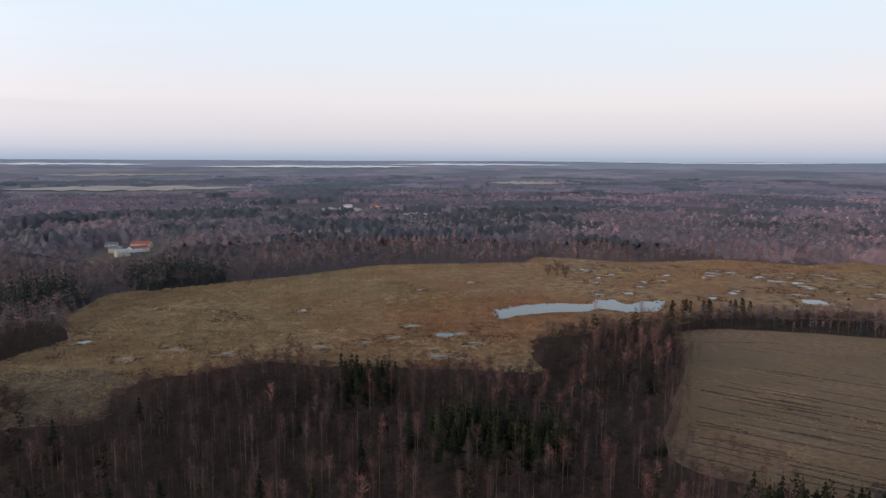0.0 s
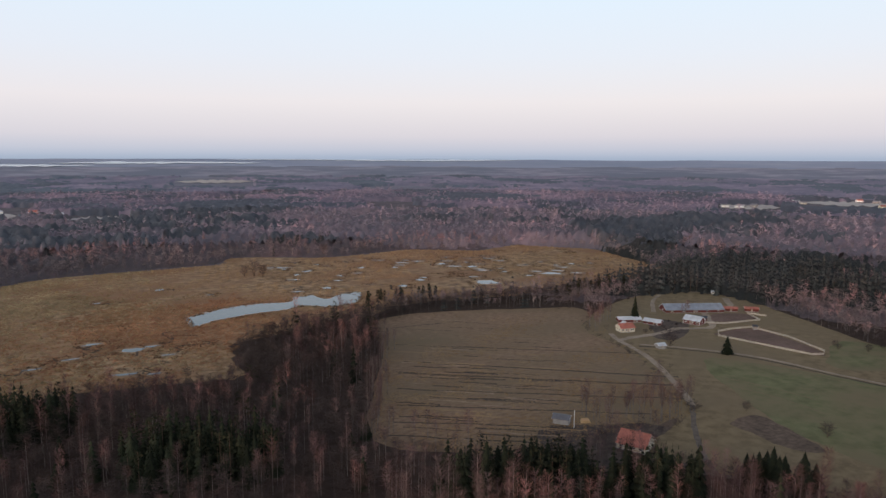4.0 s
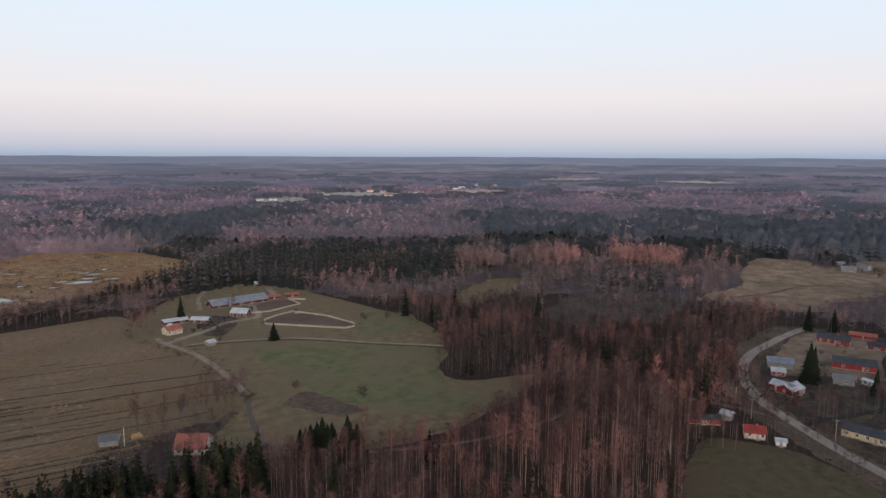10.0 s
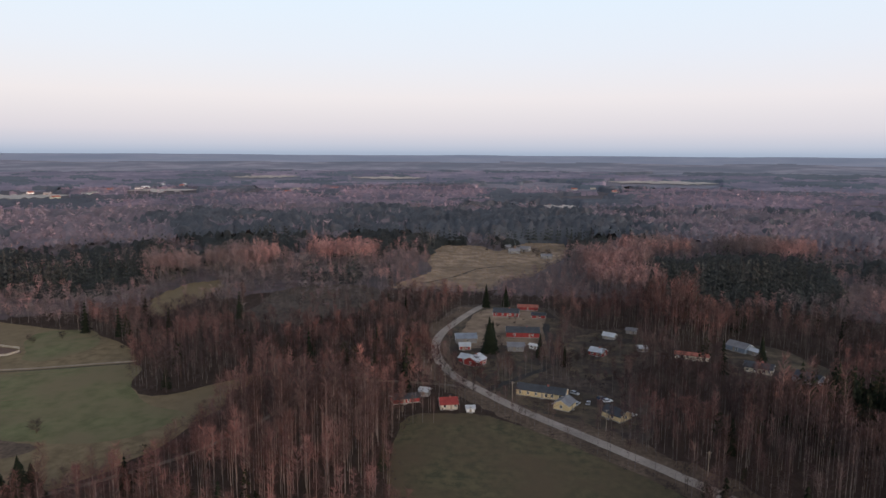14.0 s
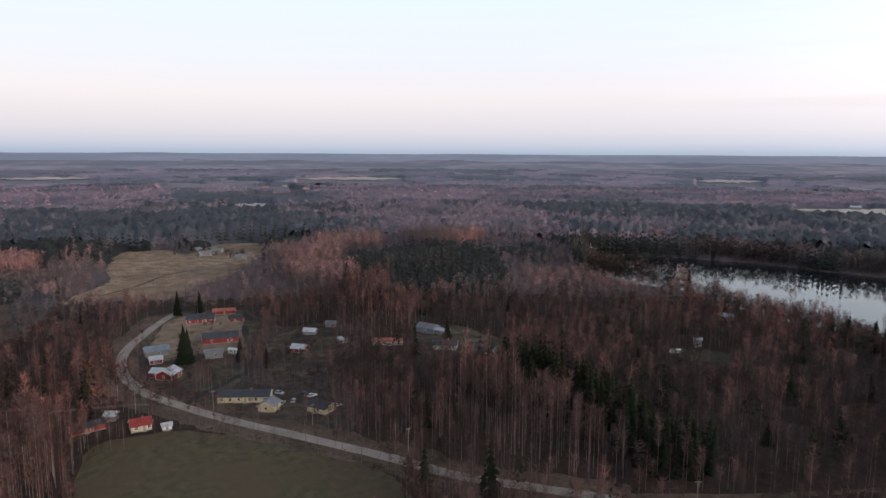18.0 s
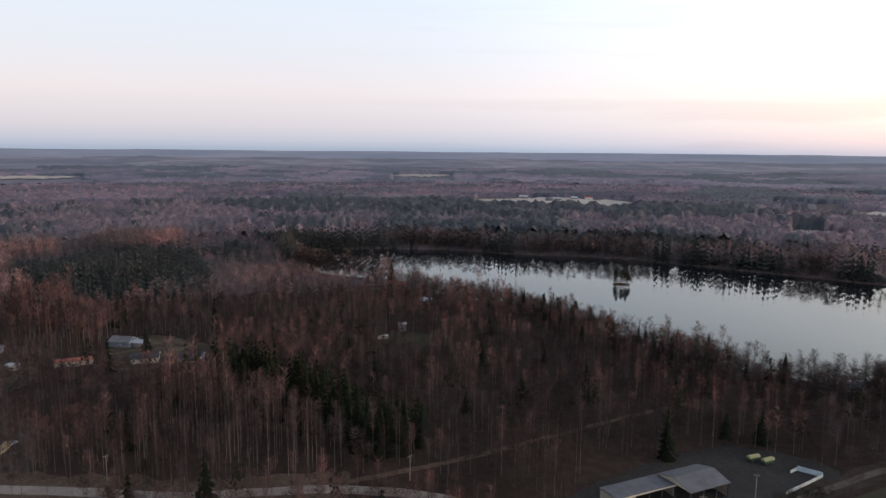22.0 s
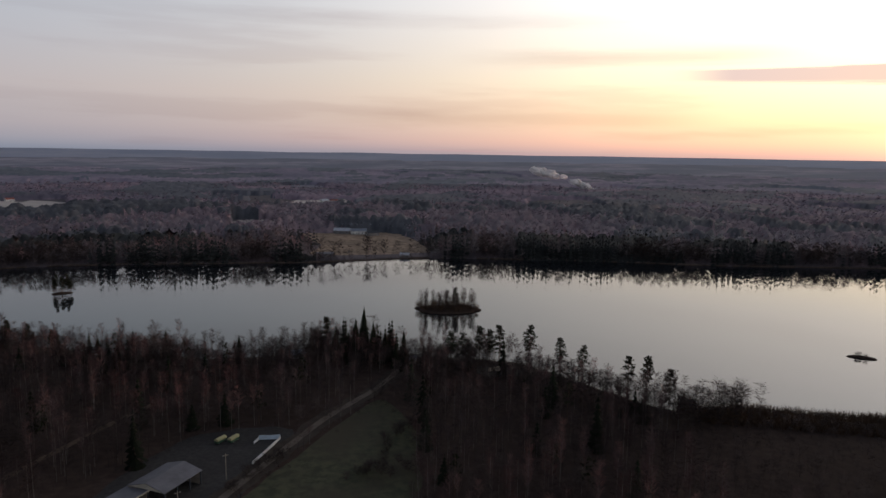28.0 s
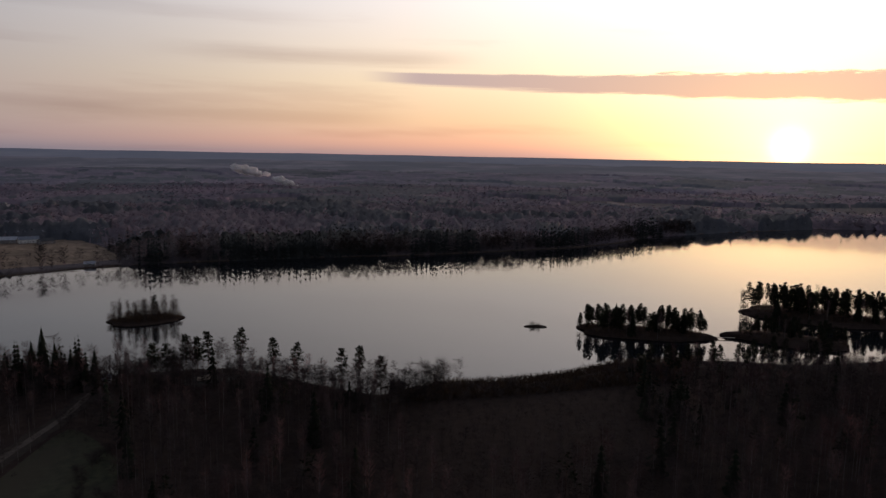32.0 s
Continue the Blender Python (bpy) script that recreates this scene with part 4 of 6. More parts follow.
house("judge_hut", 363, 300, 2.6, 2.4, 2.2, 0.6, 0, "greywall", "darkroof", "small dark hut at the arena fence", 0, 0, True, False, category="hut")

# ---- the village along the gravel road ----
house("cottage", 281, 8, 7.4, 6, 2.6, 1.9, 8, "cream", "redroof", "small cream cottage with a red metal roof by the field", 2, 1)
house("shed", 277, -1.5, 3.4, 3.0, 1.9, 0.7, 6, "white", "paleroof", "tiny white shed by the field edge", 0, 0, True, False)
house("low_barn", 287, 27, 12, 5, 2.3, 1.2, 14, "red", "darkroof", "low old red barn half hidden by birches", 1, 0, True, False, category="barn")
house("shed", 296, 19, 4.5, 4, 2.3, 1.2, -20, "greywall", "paleroof", "grey shed with a pale roof by the side road", 0, 0, True, False)
house("row_house", 298, -34, 22, 8, 2.9, 1.7, -14, "yellow", "darkroof", "long yellow bungalow with a dark roof", 6, 1)
house("garage", 283, -42, 7.8, 7, 2.7, 1.9, 68, "yellow", "greyroof", "yellow garage with a grey gable roof", 0, 1, True, False, category="garage")
house("garage", 273, -62, 9.5, 7.5, 2.6, 1.8, -38, "yellow", "darkroof", "yellow outbuilding with a dark gable roof", 1, 1, True, False, category="garage")
house("long_house", 400, -33, 19.5, 9, 3.2, 2.3, 2, "red", "darkroof", "long dark red house with a grey-black roof", 2, 1)
house("house", 452, -26, 17, 9, 2.9, 2.0, -4, "red", "darkroof", "red bungalow with white panels on the upper lawn", 4, 1, boards="white")
house("shed", 446, -47, 9, 5, 2.4, 1.3, 0, "red", "darkroof", "small red shed beside the upper lawn", 1, 0, True, False, boards="white")
house("shed", 470, -42, 14, 5, 2.4, 1.2, 0, "red", "tile", "red woodshed behind the bungalow", 0, 0, True, False)
house("house", 343, -4, 9, 8, 2.9, 1.9, 58, "red", "paleroof", "brick red cottage with a pale sheet roof by the bend", 2, 1, boards="white")
house("house_wing", 347, 0.5, 6, 6, 2.6, 1.5, -28, "red", "paleroof", "pale roofed wing of the brick red cottage", 1, 1, False, False)
house("barn", 386, 1, 12, 8, 2.9, 1.9, 6, "greywall", "blueroof", "grey barn with a blue-grey roof by the road", 1, 1, True, False)
house("shed", 370, 1.5, 6, 4.5, 2.4, 1.3, 4, "red", "paleroof", "small red shed with white door frames", 1, 0, True, False, boards="white")
house("garage", 371, -27, 9, 8, 2.7, 1.3, 2, "greywall", "greyroof", "grey double garage behind the spruces", 1, 0, True, False, category="garage")
house("caravan", 372, -38, 6.5, 3.2, 2.4, 0.5, -30, "white", "white", "white covered caravan beside the drive", 2, 0, True, False, category="caravan")
house("cottage", 363, -71, 8, 6, 2.4, 1.6, -26, "red", "paleroof", "small pinkish red cottage with a pale roof in the gardens", 2, 1)
house("greenhouse", 397, -84, 7, 4.5, 2.1, 1.4, -20, "greywall", "paleroof", "small shed with a light green-grey roof in the gardens", 1, 0, True, False, category="shed")
house("shed", 372, -97, 5, 4, 2.1, 1.1, 15, "greywall", "paleroof", "grey garden shed with a pale roof", 0, 0, True, False)
house("shed", 410, -100, 6, 4, 2.2, 1.2, -10, "greywall", "greyroof", "grey garden shed at the wood edge", 0, 0, True, False)
house("long_shed", 358, -120, 17, 5, 2.6, 1.0, -3, "cream", "tile", "long pinkish shed half hidden by birches", 4, 0, True, False, category="shed")

# ---- the homestead in the birch wood ----
house("house", 338, -147, 13, 8, 2.9, 1.9, -6, "cream", "darkroof", "cream house with a dark roof in the wood clearing", 4, 1)
house("barn", 376, -152, 12, 8, 2.9, 2.0, -34, "bluewall", "greyroof", "dark blue-grey barn with a grey roof", 1, 1, True, False)
house("lean_to", 368, -158, 7, 5, 2.3, 0.9, -34, "greywall", "paleroof", "low shed with a pale roof against the barn", 0, 0, True, False, category="shed")
house("house", 322, -164, 12, 9, 2.9, 2.1, -28, "bluewall", "darkroof", "blue-grey house with white gable boards", 2, 2)
house("hut", 288, -281, 4, 3.5, 4.2, 0.6, 10, "greywall", "paleroof", "tall narrow grey hut in the dark clearing", 1, 0, True, False)
house("trailer", 283, -260, 5.5, 2.4, 1.7, 0.25, 20, "white", "white", "white trailer parked in the clearing", 1, 0, False, False, category="trailer")

SHOWN = len(BUILT)
# ---- the shore: cabins, boathouse, far shore houses and farms ----
house("cabin", 386, -371, 14, 7, 2.8, 1.8, -20, "red", "tile", "long reddish lakeside cabin among trees", 3, 1)
house("cabin", 330, -345, 9, 6, 2.5, 1.6, 14, "greywall", "paleroof", "grey cabin with a pale roof in the shore wood", 2, 1)
house("cabin", 171, -352, 11, 7, 2.6, 1.7, -24, "greywall", "greyroof", "grey lakeside cabin under pines", 3, 1)
house("boathouse", 63, -352, 9, 5, 2.3, 1.4, 18, "greywall", "paleroof", "boathouse with a pale roof on the shore", 0, 1, True, False, category="boathouse")
house("cabin", 3, -343, 7, 5, 2.4, 1.4, -10, "greywall", "paleroof", "small cabin with a pale roof by the lake", 2, 0)
house("sauna", -118, -279, 6, 5, 2.4, 1.5, 12, "greywall", "darkroof", "dark shore sauna beside the reeds", 1, 0, category="sauna")
house("lake_house", 478, -655, 17, 10, 5.0, 2.6, 4, "white", "greyroof", "white two-storey house on the far shore", 5, 2)
house("cabin", 388, -752, 8, 7, 3.2, 2.0, 20, "white", "paleroof", "small white cabin above the far shore", 2, 1)
house("cabin", 350, -690, 14, 7, 3.0, 1.9, -12, "greywall", "greyroof", "long grey cabin on the far shore", 3, 1)
house("farmhouse", 76, -897, 20, 10, 4.5, 3.0, 8, "white", "blueroof", "white farmhouse with a blue-grey roof beyond the lake", 5, 2)
house("barn", 98, -905, 22, 11, 4.0, 3.0, -16, "greywall", "paleroof", "grey farm barn with a pale roof beyond the lake", 2, 1, True, False)
house("barn", 58, -885, 16, 9, 3.6, 2.6, 30, "greywall", "darkroof", "dark grey farm barn beyond the lake", 2, 1, True, False)
house("boat_shed", 95, -705, 18, 6, 2.6, 1.4, 2, "greywall", "greyroof", "long grey boat shed on the far shore", 3, 0, True, False, category="boathouse")
house("boat_shed", 12, -702, 9, 6, 2.6, 1.8, -8, "greywall", "paleroof", "boat shed with a pale roof at the water", 1, 0, True, False, category="boathouse")
house("farmhouse", 745, -50, 12, 7, 3.2, 2.2, 12, "greywall", "greyroof", "farmhouse with a dull grey roof in the dry meadow", 4, 1)
house("barn", 765, -62, 15, 8, 3.2, 2.2, -24, "greywall", "greyroof", "grey barn with a dull grey roof in the dry meadow", 1, 1, True, False)
house("barn", 712, -82, 11, 6, 2.8, 1.8, 6, "greywall", "greyroof", "low shed with a dull grey roof in the dry meadow", 1, 1, True, False)
house("barn", 780, -45, 8, 6, 2.8, 1.8, 40, "greywall", "greyroof", "grey outbuilding at the wood edge", 1, 1, True, False)
rnd = random.Random(5)
for cx, cy, count, spread in ((-358, 770, 4, 24), (-392, 838, 2, 34), (-520, 980, 2, 60), (1560, 1060, 9, 150), (1250, 1090, 4, 70), (1900, 470, 6, 110), (2050, -420, 6, 130), (860, -1330, 5, 60), (2000, 900, 6, 160), (1100, -1150, 4, 80), (-150, 1500, 4, 90), (205, -1470, 3, 40), (-560, -1040, 2, 60)):
    for i in range(count):
        x, y = cx + rnd.uniform(-spread, spread), cy + rnd.uniform(-spread, spread)
        house("distant_house", x, y, rnd.uniform(12, 24), rnd.uniform(8, 11), rnd.uniform(3, 5.5), 2.6, rnd.uniform(-40, 40), rnd.choice(("white", "cream", "white", "greywall")), rnd.choice(("paleroof", "greyroof", "greyroof", "tile")),
              "pale house in a distant village among woods", 3, 1, True, False, group="distant village houses")
        BUILT[-1] = (x, y, 30)

# ---- the open shed in the storage yard ----
shed = tagged(new("storage_shed"), "long pale timber shed, open bays and grey sheet roof", "shed")
shed.matrix_basis = pose(95.4, -180.6, 0.06, 0, 0, -113.0)          # x runs along the shed to the south
BUILT.append((88, -198, 24))
part("end_room", boxed(0.2, 7.5, -5.2, 2.8, 0, 3.7), M["cream"], shed, "pale boarded end room")
part("back_wall", boxed(7.5, 38, 2.5, 2.8, 0, 3.6), M["greywall"], shed)
bm = prism(bmesh.new(), [(-5.9, 4.35), (3.3, 3.7), (3.3, 3.88), (-5.9, 4.53)], 0, 24)
bmesh.ops.transform(bm, matrix=Matrix(((0, 1, 0, 0), (1, 0, 0, 0), (0, 0, 1, 0), (0, 0, 0, 1))), verts=bm.verts[:])
bmesh.ops.recalc_face_normals(bm, faces=bm.faces[:])
part("wing_roof", bm, M["shedroof"], shed)
part("fascia", boxed(0, 24, -5.98, -5.9, 4.05, 4.5), M["cream"], shed)
for s in (-1, 1):
    bm = prism(bmesh.new(), [(-5.0, 6.4), (-5.0 + s * 7.2, 4.5), (-5.0 + s * 7.2, 4.68), (-5.0, 6.58)], 22.6, 39.5)
    bmesh.ops.transform(bm, matrix=Matrix(((0, 1, 0, 0), (1, 0, 0, 0), (0, 0, 1, 0), (0, 0, 0, 1))), verts=bm.verts[:])
    bmesh.ops.recalc_face_normals(bm, faces=bm.faces[:])
    part("gable_roof", bm, M["shedroof"], shed)
for x in (23.0, 39.2):
    bm = prism(bmesh.new(), [(-12.1, 4.45), (2.1, 4.45), (-5.0, 6.35)], x - 0.08, x + 0.08)
    bmesh.ops.transform(bm, matrix=Matrix(((0, 1, 0, 0), (1, 0, 0, 0), (0, 0, 1, 0), (0, 0, 0, 1))), verts=bm.verts[:])
    bmesh.ops.recalc_face_normals(bm, faces=bm.faces[:])
    part("gable_board", bm, M["cream"], shed)
# posts coloured dark, in place of the shade inside the open bays
for x in (12.5, 17.5, 22.8):
    part("post", boxed(x - 0.14, x + 0.14, -5.7, -5.42, 0, 4.4), M["darkroof"], shed)
for x, y in ((23.1, -11.8), (28.5, -11.8), (34, -11.8), (39.0, -11.8), (39.0, -5)):
    part("post", boxed(x - 0.16, x + 0.16, y - 0.16, y + 0.16, 0, 4.6), M["darkroof"], shed)
part("end_wall", boxed(38.9, 39.1, -11.6, 2.5, 0, 4.4), M["wood"], shed)
part("partition", boxed(22.9, 23.1, -4.8, 2.5, 0, 4.3), M["wood"], shed)
d = part("door", boxed(1.5, 4.3, -5.28, -5.2, 0, 3.0), M["wood"], shed)
part("door", boxed(4.6, 7.2, -5.28, -5.2, 0, 3.0), M["wood"], shed)


def covered_trailer(x, y, rz, label):
    ob = tagged(new("covered_trailer"), label, "trailer", "covered trailers in the yard")
    ob.matrix_basis = pose(x, y, 0.06, 0, 0, rz) @ Matrix.Diagonal((0.66, 0.72, 0.72, 1))
    part("bed", boxed(-3.4, 3.4, -1.25, 1.25, 0.7, 1.9, bevel=0.05), M["greenbox"], ob)
    bm = prism(bmesh.new(), [(-1.3, 1.85), (1.3, 1.85), (1.3, 2.5), (0.8, 2.95), (0, 3.1), (-0.8, 2.95), (-1.3, 2.5)], -3.45, 3.45)
    bmesh.ops.transform(bm, matrix=Matrix.Rotation(radians(90), 4, "Z"), verts=bm.verts[:])
    part("cover", bm, M["tarp"], ob, "pale yellow tarpaulin cover")
    for u in (-2.2, -1.2, 2.0):
        for s in (-1.1, 1.1):
            bm = tube(bmesh.new(), 0.42, 0.42, -0.14, 0.14, 14)
            bmesh.ops.transform(bm, matrix=Matrix.Translation((u, s, 0.42)) @ Matrix.Rotation(radians(90), 4, "X"), verts=bm.verts[:])
            w = part("wheel", bm, M["rubber"], ob)
            bm = tube(bmesh.new(), 0.22, 0.22, -0.16, 0.16, 10)
            bmesh.ops.transform(bm, matrix=Matrix.Translation((u, s, 0.42)) @ Matrix.Rotation(radians(90), 4, "X"), verts=bm.verts[:])
            part("rim", bm, M["steel"], w)
    part("drawbar", boxed(3.4, 4.8, -0.08, 0.08, 0.75, 0.9), M["steel"], ob)


covered_trailer(72, -244, -118, "green trailer under a pale yellow tarpaulin on gravel")
covered_trailer(67.5, -245, -114, "green trailer with a yellow tarpaulin beside another")
silo = tagged(new("silage_wall"), "low pale blue and white panel wall round a bunker", "wall")
BUILT.append((54, -240, 8))
for (x0, y0), (x1, y1), mat in (((58.5, -246.5), (50.6, -247.2), "palewall"), ((50.6, -247.2), (53.2, -236.5), "white"), ((53.2, -236.5), (56.0, -226), "white"), ((58.5, -246.5), (59.4, -242.5), "white")):
    long, ang = math.hypot(x1 - x0, y1 - y0), math.degrees(math.atan2(y1 - y0, x1 - x0))
    n = max(2, round(long / 2.4))
    for i in range(n):
        bm = boxed(long * i / n + 0.03, long * (i + 1) / n - 0.03, -0.1, 0.1, 0, (1.7 if mat == "palewall" else 1.1) - 0.06 * (i % 2))
        p = part("panel", bm, M[mat], silo)
        p.matrix_basis = pose(x0, y0, 0.06, 0, 0, ang)


def car(x, y, turn, paint, label):
    ob = tagged(new("car"), label, "car", "parked cars by the yellow houses")
    ob.matrix_basis = facing(x, y, turn)
    bm = prism(bmesh.new(), [(-2.15, 0.35), (2.15, 0.35), (2.2, 0.75), (1.95, 0.92), (1.05, 1.0), (-2.05, 1.02), (-2.2, 0.8)], -0.86, 0.86)
    bmesh.ops.bevel(bm, geom=bm.edges[:], offset=0.05, segments=1, affect="EDGES")
    part("body", bm, M[paint], ob)
    bm = prism(bmesh.new(), [(-1.95, 1.02), (1.0, 1.0), (0.35, 1.45), (-1.6, 1.45)], -0.76, 0.76)
    part("cabin_glass", bm, M["glass"], ob)
    part("car_roof", boxed(-1.6, 0.38, -0.74, 0.74, 1.44, 1.50, bevel=0.02), M[paint], ob)
    for u in (-1.35, 1.35):
        for s in (-0.8, 0.8):
            bm = tube(bmesh.new(), 0.33, 0.33, -0.1, 0.1, 14)
            bmesh.ops.transform(bm, matrix=Matrix.Translation((u, s, 0.33)) @ Matrix.Rotation(radians(90), 4, "X"), verts=bm.verts[:])
            w = part("wheel", bm, M["rubber"], ob)
            bm = tube(bmesh.new(), 0.2, 0.2, -0.115, 0.115, 10)
            bmesh.ops.transform(bm, matrix=Matrix.Translation((u, s, 0.33)) @ Matrix.Rotation(radians(90), 4, "X"), verts=bm.verts[:])
            part("rim", bm, M["steel"], w)
    for s in (-0.6, 0.6):
        part("headlight", boxed(2.14, 2.2, s - 0.18, s + 0.18, 0.62, 0.76), M["white"], ob)


for x, y, turn, paint, label in ((287, -48, 70, "cargrey", "silver car parked beside the yellow garage"), (288, -53, 85, "carwhite", "white car parked in the gravel drive"),
                                 (294, -60, 20, "carblue", "dark blue car parked at the outbuilding"), (291, -62, 30, "carwhite", "white van-like car parked at the outbuilding"),
                                 (300, -49, -30, "cargrey", "silver car parked behind the bungalow"), (275, -69, 40, "carwhite", "white car parked under birches")):
    car(x, y, turn, paint, label)


def pole(x, y, height, label, arm=True, mat="wood"):
    ob = tagged(new("utility_pole"), label, "utility pole", "power line poles")
    ob.matrix_basis = facing(x, y, 20)
    part("mast", tube(bmesh.new(), 0.16, 0.10, -0.3, height, 8), M[mat], ob)
    if arm:
        c = part("crossarm", boxed(-0.9, 0.9, -0.07, 0.07, height - 0.7, height - 0.55), M["wood"], ob)
        for u in (-0.8, 0, 0.8):
            part("insulator", tube(bmesh.new(), 0.06, 0.04, height - 0.55, height - 0.3, 6, u), M["white"], c)


for x, y in ((259, -55), (222, -82), (290, -20), (330, 18), (372, 26), (300, 10), (150, -150), (69, -190), (62, -215)):
    pole(x, y, 9.0, "weathered wooden utility pole by the road")
pole(161, 216, 7.5, "pale bare pole beside the field shed", False, "white")

# ---- islands ----
for i, (ix, iy, a, b) in enumerate(ISLANDS):
    m = facing(ix, iy, 6 if i else -4)
    bm = bmesh.new()
    rows, n = [], 40
    for j, (k, z) in enumerate(((1.0, -0.3), (0.98, 0.7), (0.90, 1.5), (0.5, 2.3), (0.2, 2.6))):
        z = z * (0.45 if i in (3, 4) else 1.0 if i == 0 else 1.7)
        rows.append([bm.verts.new((a * k * math.cos(t) * (1 + (0.14 if i else 0.05) * math.sin(3 * t + i) + 0.07 * math.sin(7 * t + 2 * i)), b * k * math.sin(t) * (1 + 0.16 * math.sin(2 * t + i * 2)), z)) for t in (2 * math.pi * q / n for q in range(n))])
    for lo, hi in zip(rows, rows[1:]):
        for q in range(n):
            bm.faces.new((lo[q], lo[(q + 1) % n], hi[(q + 1) % n], hi[q]))
    bm.faces.new(rows[-1])
    me = bpy.data.meshes.new("island")
    bm.to_mesh(me)
    bm.free()
    me.materials.append(M["floor"])
    ob = new("island" if i != 4 else "rock_islet", me)
    ob.matrix_basis = m
    tagged(ob, ("low wooded island with a dark heath shore", "long pine-covered island", "large island of tall pines", "tiny islet with a few trees", "flat dark rock islet with a few shrubs", "narrow pine-covered islet beside the bridge")[i], "island", kind="structure")

# ---- single trees ----
FINE = {}


def tree(kind, x, y, height, label, group="", z=None, wide=1.0):
    """A tree of its own: trunk and crown under an empty at its foot; later ones of a kind share the meshes of four first ones."""
    rnd = random.Random(round(x * 31 + y * 17))
    v = rnd.randrange(4)
    names = {"spruce": "spruce_tree", "pine": "pine_tree", "birch": "birch_tree", "alder": "alder_tree", "bush": "bush"}
    if (kind, v) not in FINE:
        r = np.random.RandomState(900 + v * 7 + len(kind))
        if kind == "spruce":
            w, c = stem(9, 0.22, 0.10, 6), skirts(18, 3.3, 24, 10, r, 0.05)
        elif kind == "pine":
            w, c = stem(17, 0.20, 0.05, 6), shore_pine(18, r, 78, 7)
            w = np.concatenate([w] + [stem(1, 0.05, 0.02, 3) @ np.array(Matrix.Rotation(radians(70), 3, "X") @ Matrix.Scale(2.2, 3)).T @ np.array(Matrix.Rotation(q * 1.1, 3, "Z")).T + np.array([0, 0, 9 + q * 0.7]) for q in range(10)])
        elif kind in ("birch", "alder"):
            w, c = stem(17.4, 0.17, 0.03, 6), twigs(190, 7 if kind == "birch" else 3.5, 16.8, 2.3 if kind == "birch" else 2.9, 1.9, 0.055, r)
            w = np.concatenate([w, twigs(16, 5, 15, 1.6, 3.4, 0.10, r)])
        else:
            w, c = stem(2.2, 0.10, 0.04, 5), twigs(160, 0.2, 3.4, 2.3, 1.1, 0.06, r)
        bark = M["bark"] if kind == "birch" else M["darkbark"]
        FINE[kind, v] = (soup_mesh("trunk", w, np.full(len(w), 0.5), bark), soup_mesh("crown", c, np.full(len(c), 0.3 + 0.13 * v), M[{"bush": "greytwig", "birch": "twig", "alder": "greytwig"}.get(kind, kind)]), {"bush": 4.2}.get(kind, 18.0))
    ob = tagged(new(names[kind]), label, "bush" if kind == "bush" else "tree", group)
    s = height / FINE[kind, v][2]
    ob.matrix_basis = pose(x, y, (float(land(math.hypot(x, y))) if z is None else z) - 0.05, 0, 0, rnd.uniform(0, 360)) @ Matrix.Diagonal((wide * s ** 0.8, wide * s ** 0.8, s, 1))
    for n, me in zip(("trunk", "crown"), FINE[kind, v]):
        share(n, me, ob)
    return ob


def row_of(kind, line, count, h0, h1, label, group, spread=2.5, seed=1):
    rnd = random.Random(seed)
    for i in range(count):
        u = (i + rnd.uniform(0.1, 0.9)) / count * (len(line) - 1)
        k = min(int(u), len(line) - 2)
        (x0, y0), (x1, y1) = line[k], line[k + 1]
        tree(kind, x0 + (x1 - x0) * (u - k) + rnd.uniform(-spread, spread), y0 + (y1 - y0) * (u - k) + rnd.uniform(-spread, spread), rnd.uniform(h0, h1), label, group)


tree("spruce", 302, 267, 10.5, "single dark spruce in the pasture", wide=1.45)
tree("spruce", 308, 350, 17, "tall dark spruce between the farm roofs")
tree("spruce", 477, -13, 16.5, "dark spruce at the head of the village lawn", "spruces by the lawn")
tree("spruce", 480, -27, 15.5, "dark spruce at the head of the village lawn", "spruces by the lawn")
tree("spruce", 364, -12, 20, "tall dark spruce between the village houses", wide=1.3)
tree("spruce", 369, -14, 17, "dark spruce between the village houses")
tree("spruce", 357, -39, 13, "slim dark spruce by the drive")
tree("spruce", 352, -154, 15, "bushy dark spruce in the wood clearing")
tree("spruce", 342, -50, 11, "small dark spruce by the garden")
tree("pine", 192, -71, 13, "bushy pine beside the gravel road")
tree("pine", 212, -90, 8, "small pine beside the gravel road")
for x, y, h in ((185, 148, 13), (188, 145, 15), (191, 143, 12.5), (195, 139, 14.5), (183, 151, 11.5), (190, 149, 12), (187, 142, 13.5), (192, 138, 12), (198, 137, 11), (181, 147, 13)):
    tree("spruce", x, y, h, "dark spruce in a clump at the pasture edge", "spruces at the pasture edge", wide=1.55)
row_of("birch", [(168, 228), (178, 218), (192, 208), (206, 205), (222, 213)], 24, 12, 17, "slim bare birch with a white stem by the cottage", "birches by the cottage", 3.5, 2)
row_of("birch", [(338, 338), (352, 344)], 4, 10, 13, "bare birch with reddish twigs before the barn", "birches by the farm", 3, 33)
row_of("bush", [(290, 318), (305, 328), (322, 326), (330, 336)], 16, 1.2, 3.0, "bare bush in the farmyard", "farmyard bushes", 4, 34)
row_of("birch", [(268, 340), (278, 352), (296, 362)], 15, 11, 16, "bare birch with reddish twigs by the farmhouse", "birches by the farm", 4, 3)
row_of("birch", [(306, -24), (316, -16), (326, -22)], 11, 11, 15, "slim bare birch on the bungalow lawn", "birches by the bungalow", 3, 4)
row_of("birch", [(322, -30), (336, -40), (352, -46), (372, -50)], 16, 12, 16, "bare birch by the gravel drive", "birches by the drive", 4, 5)
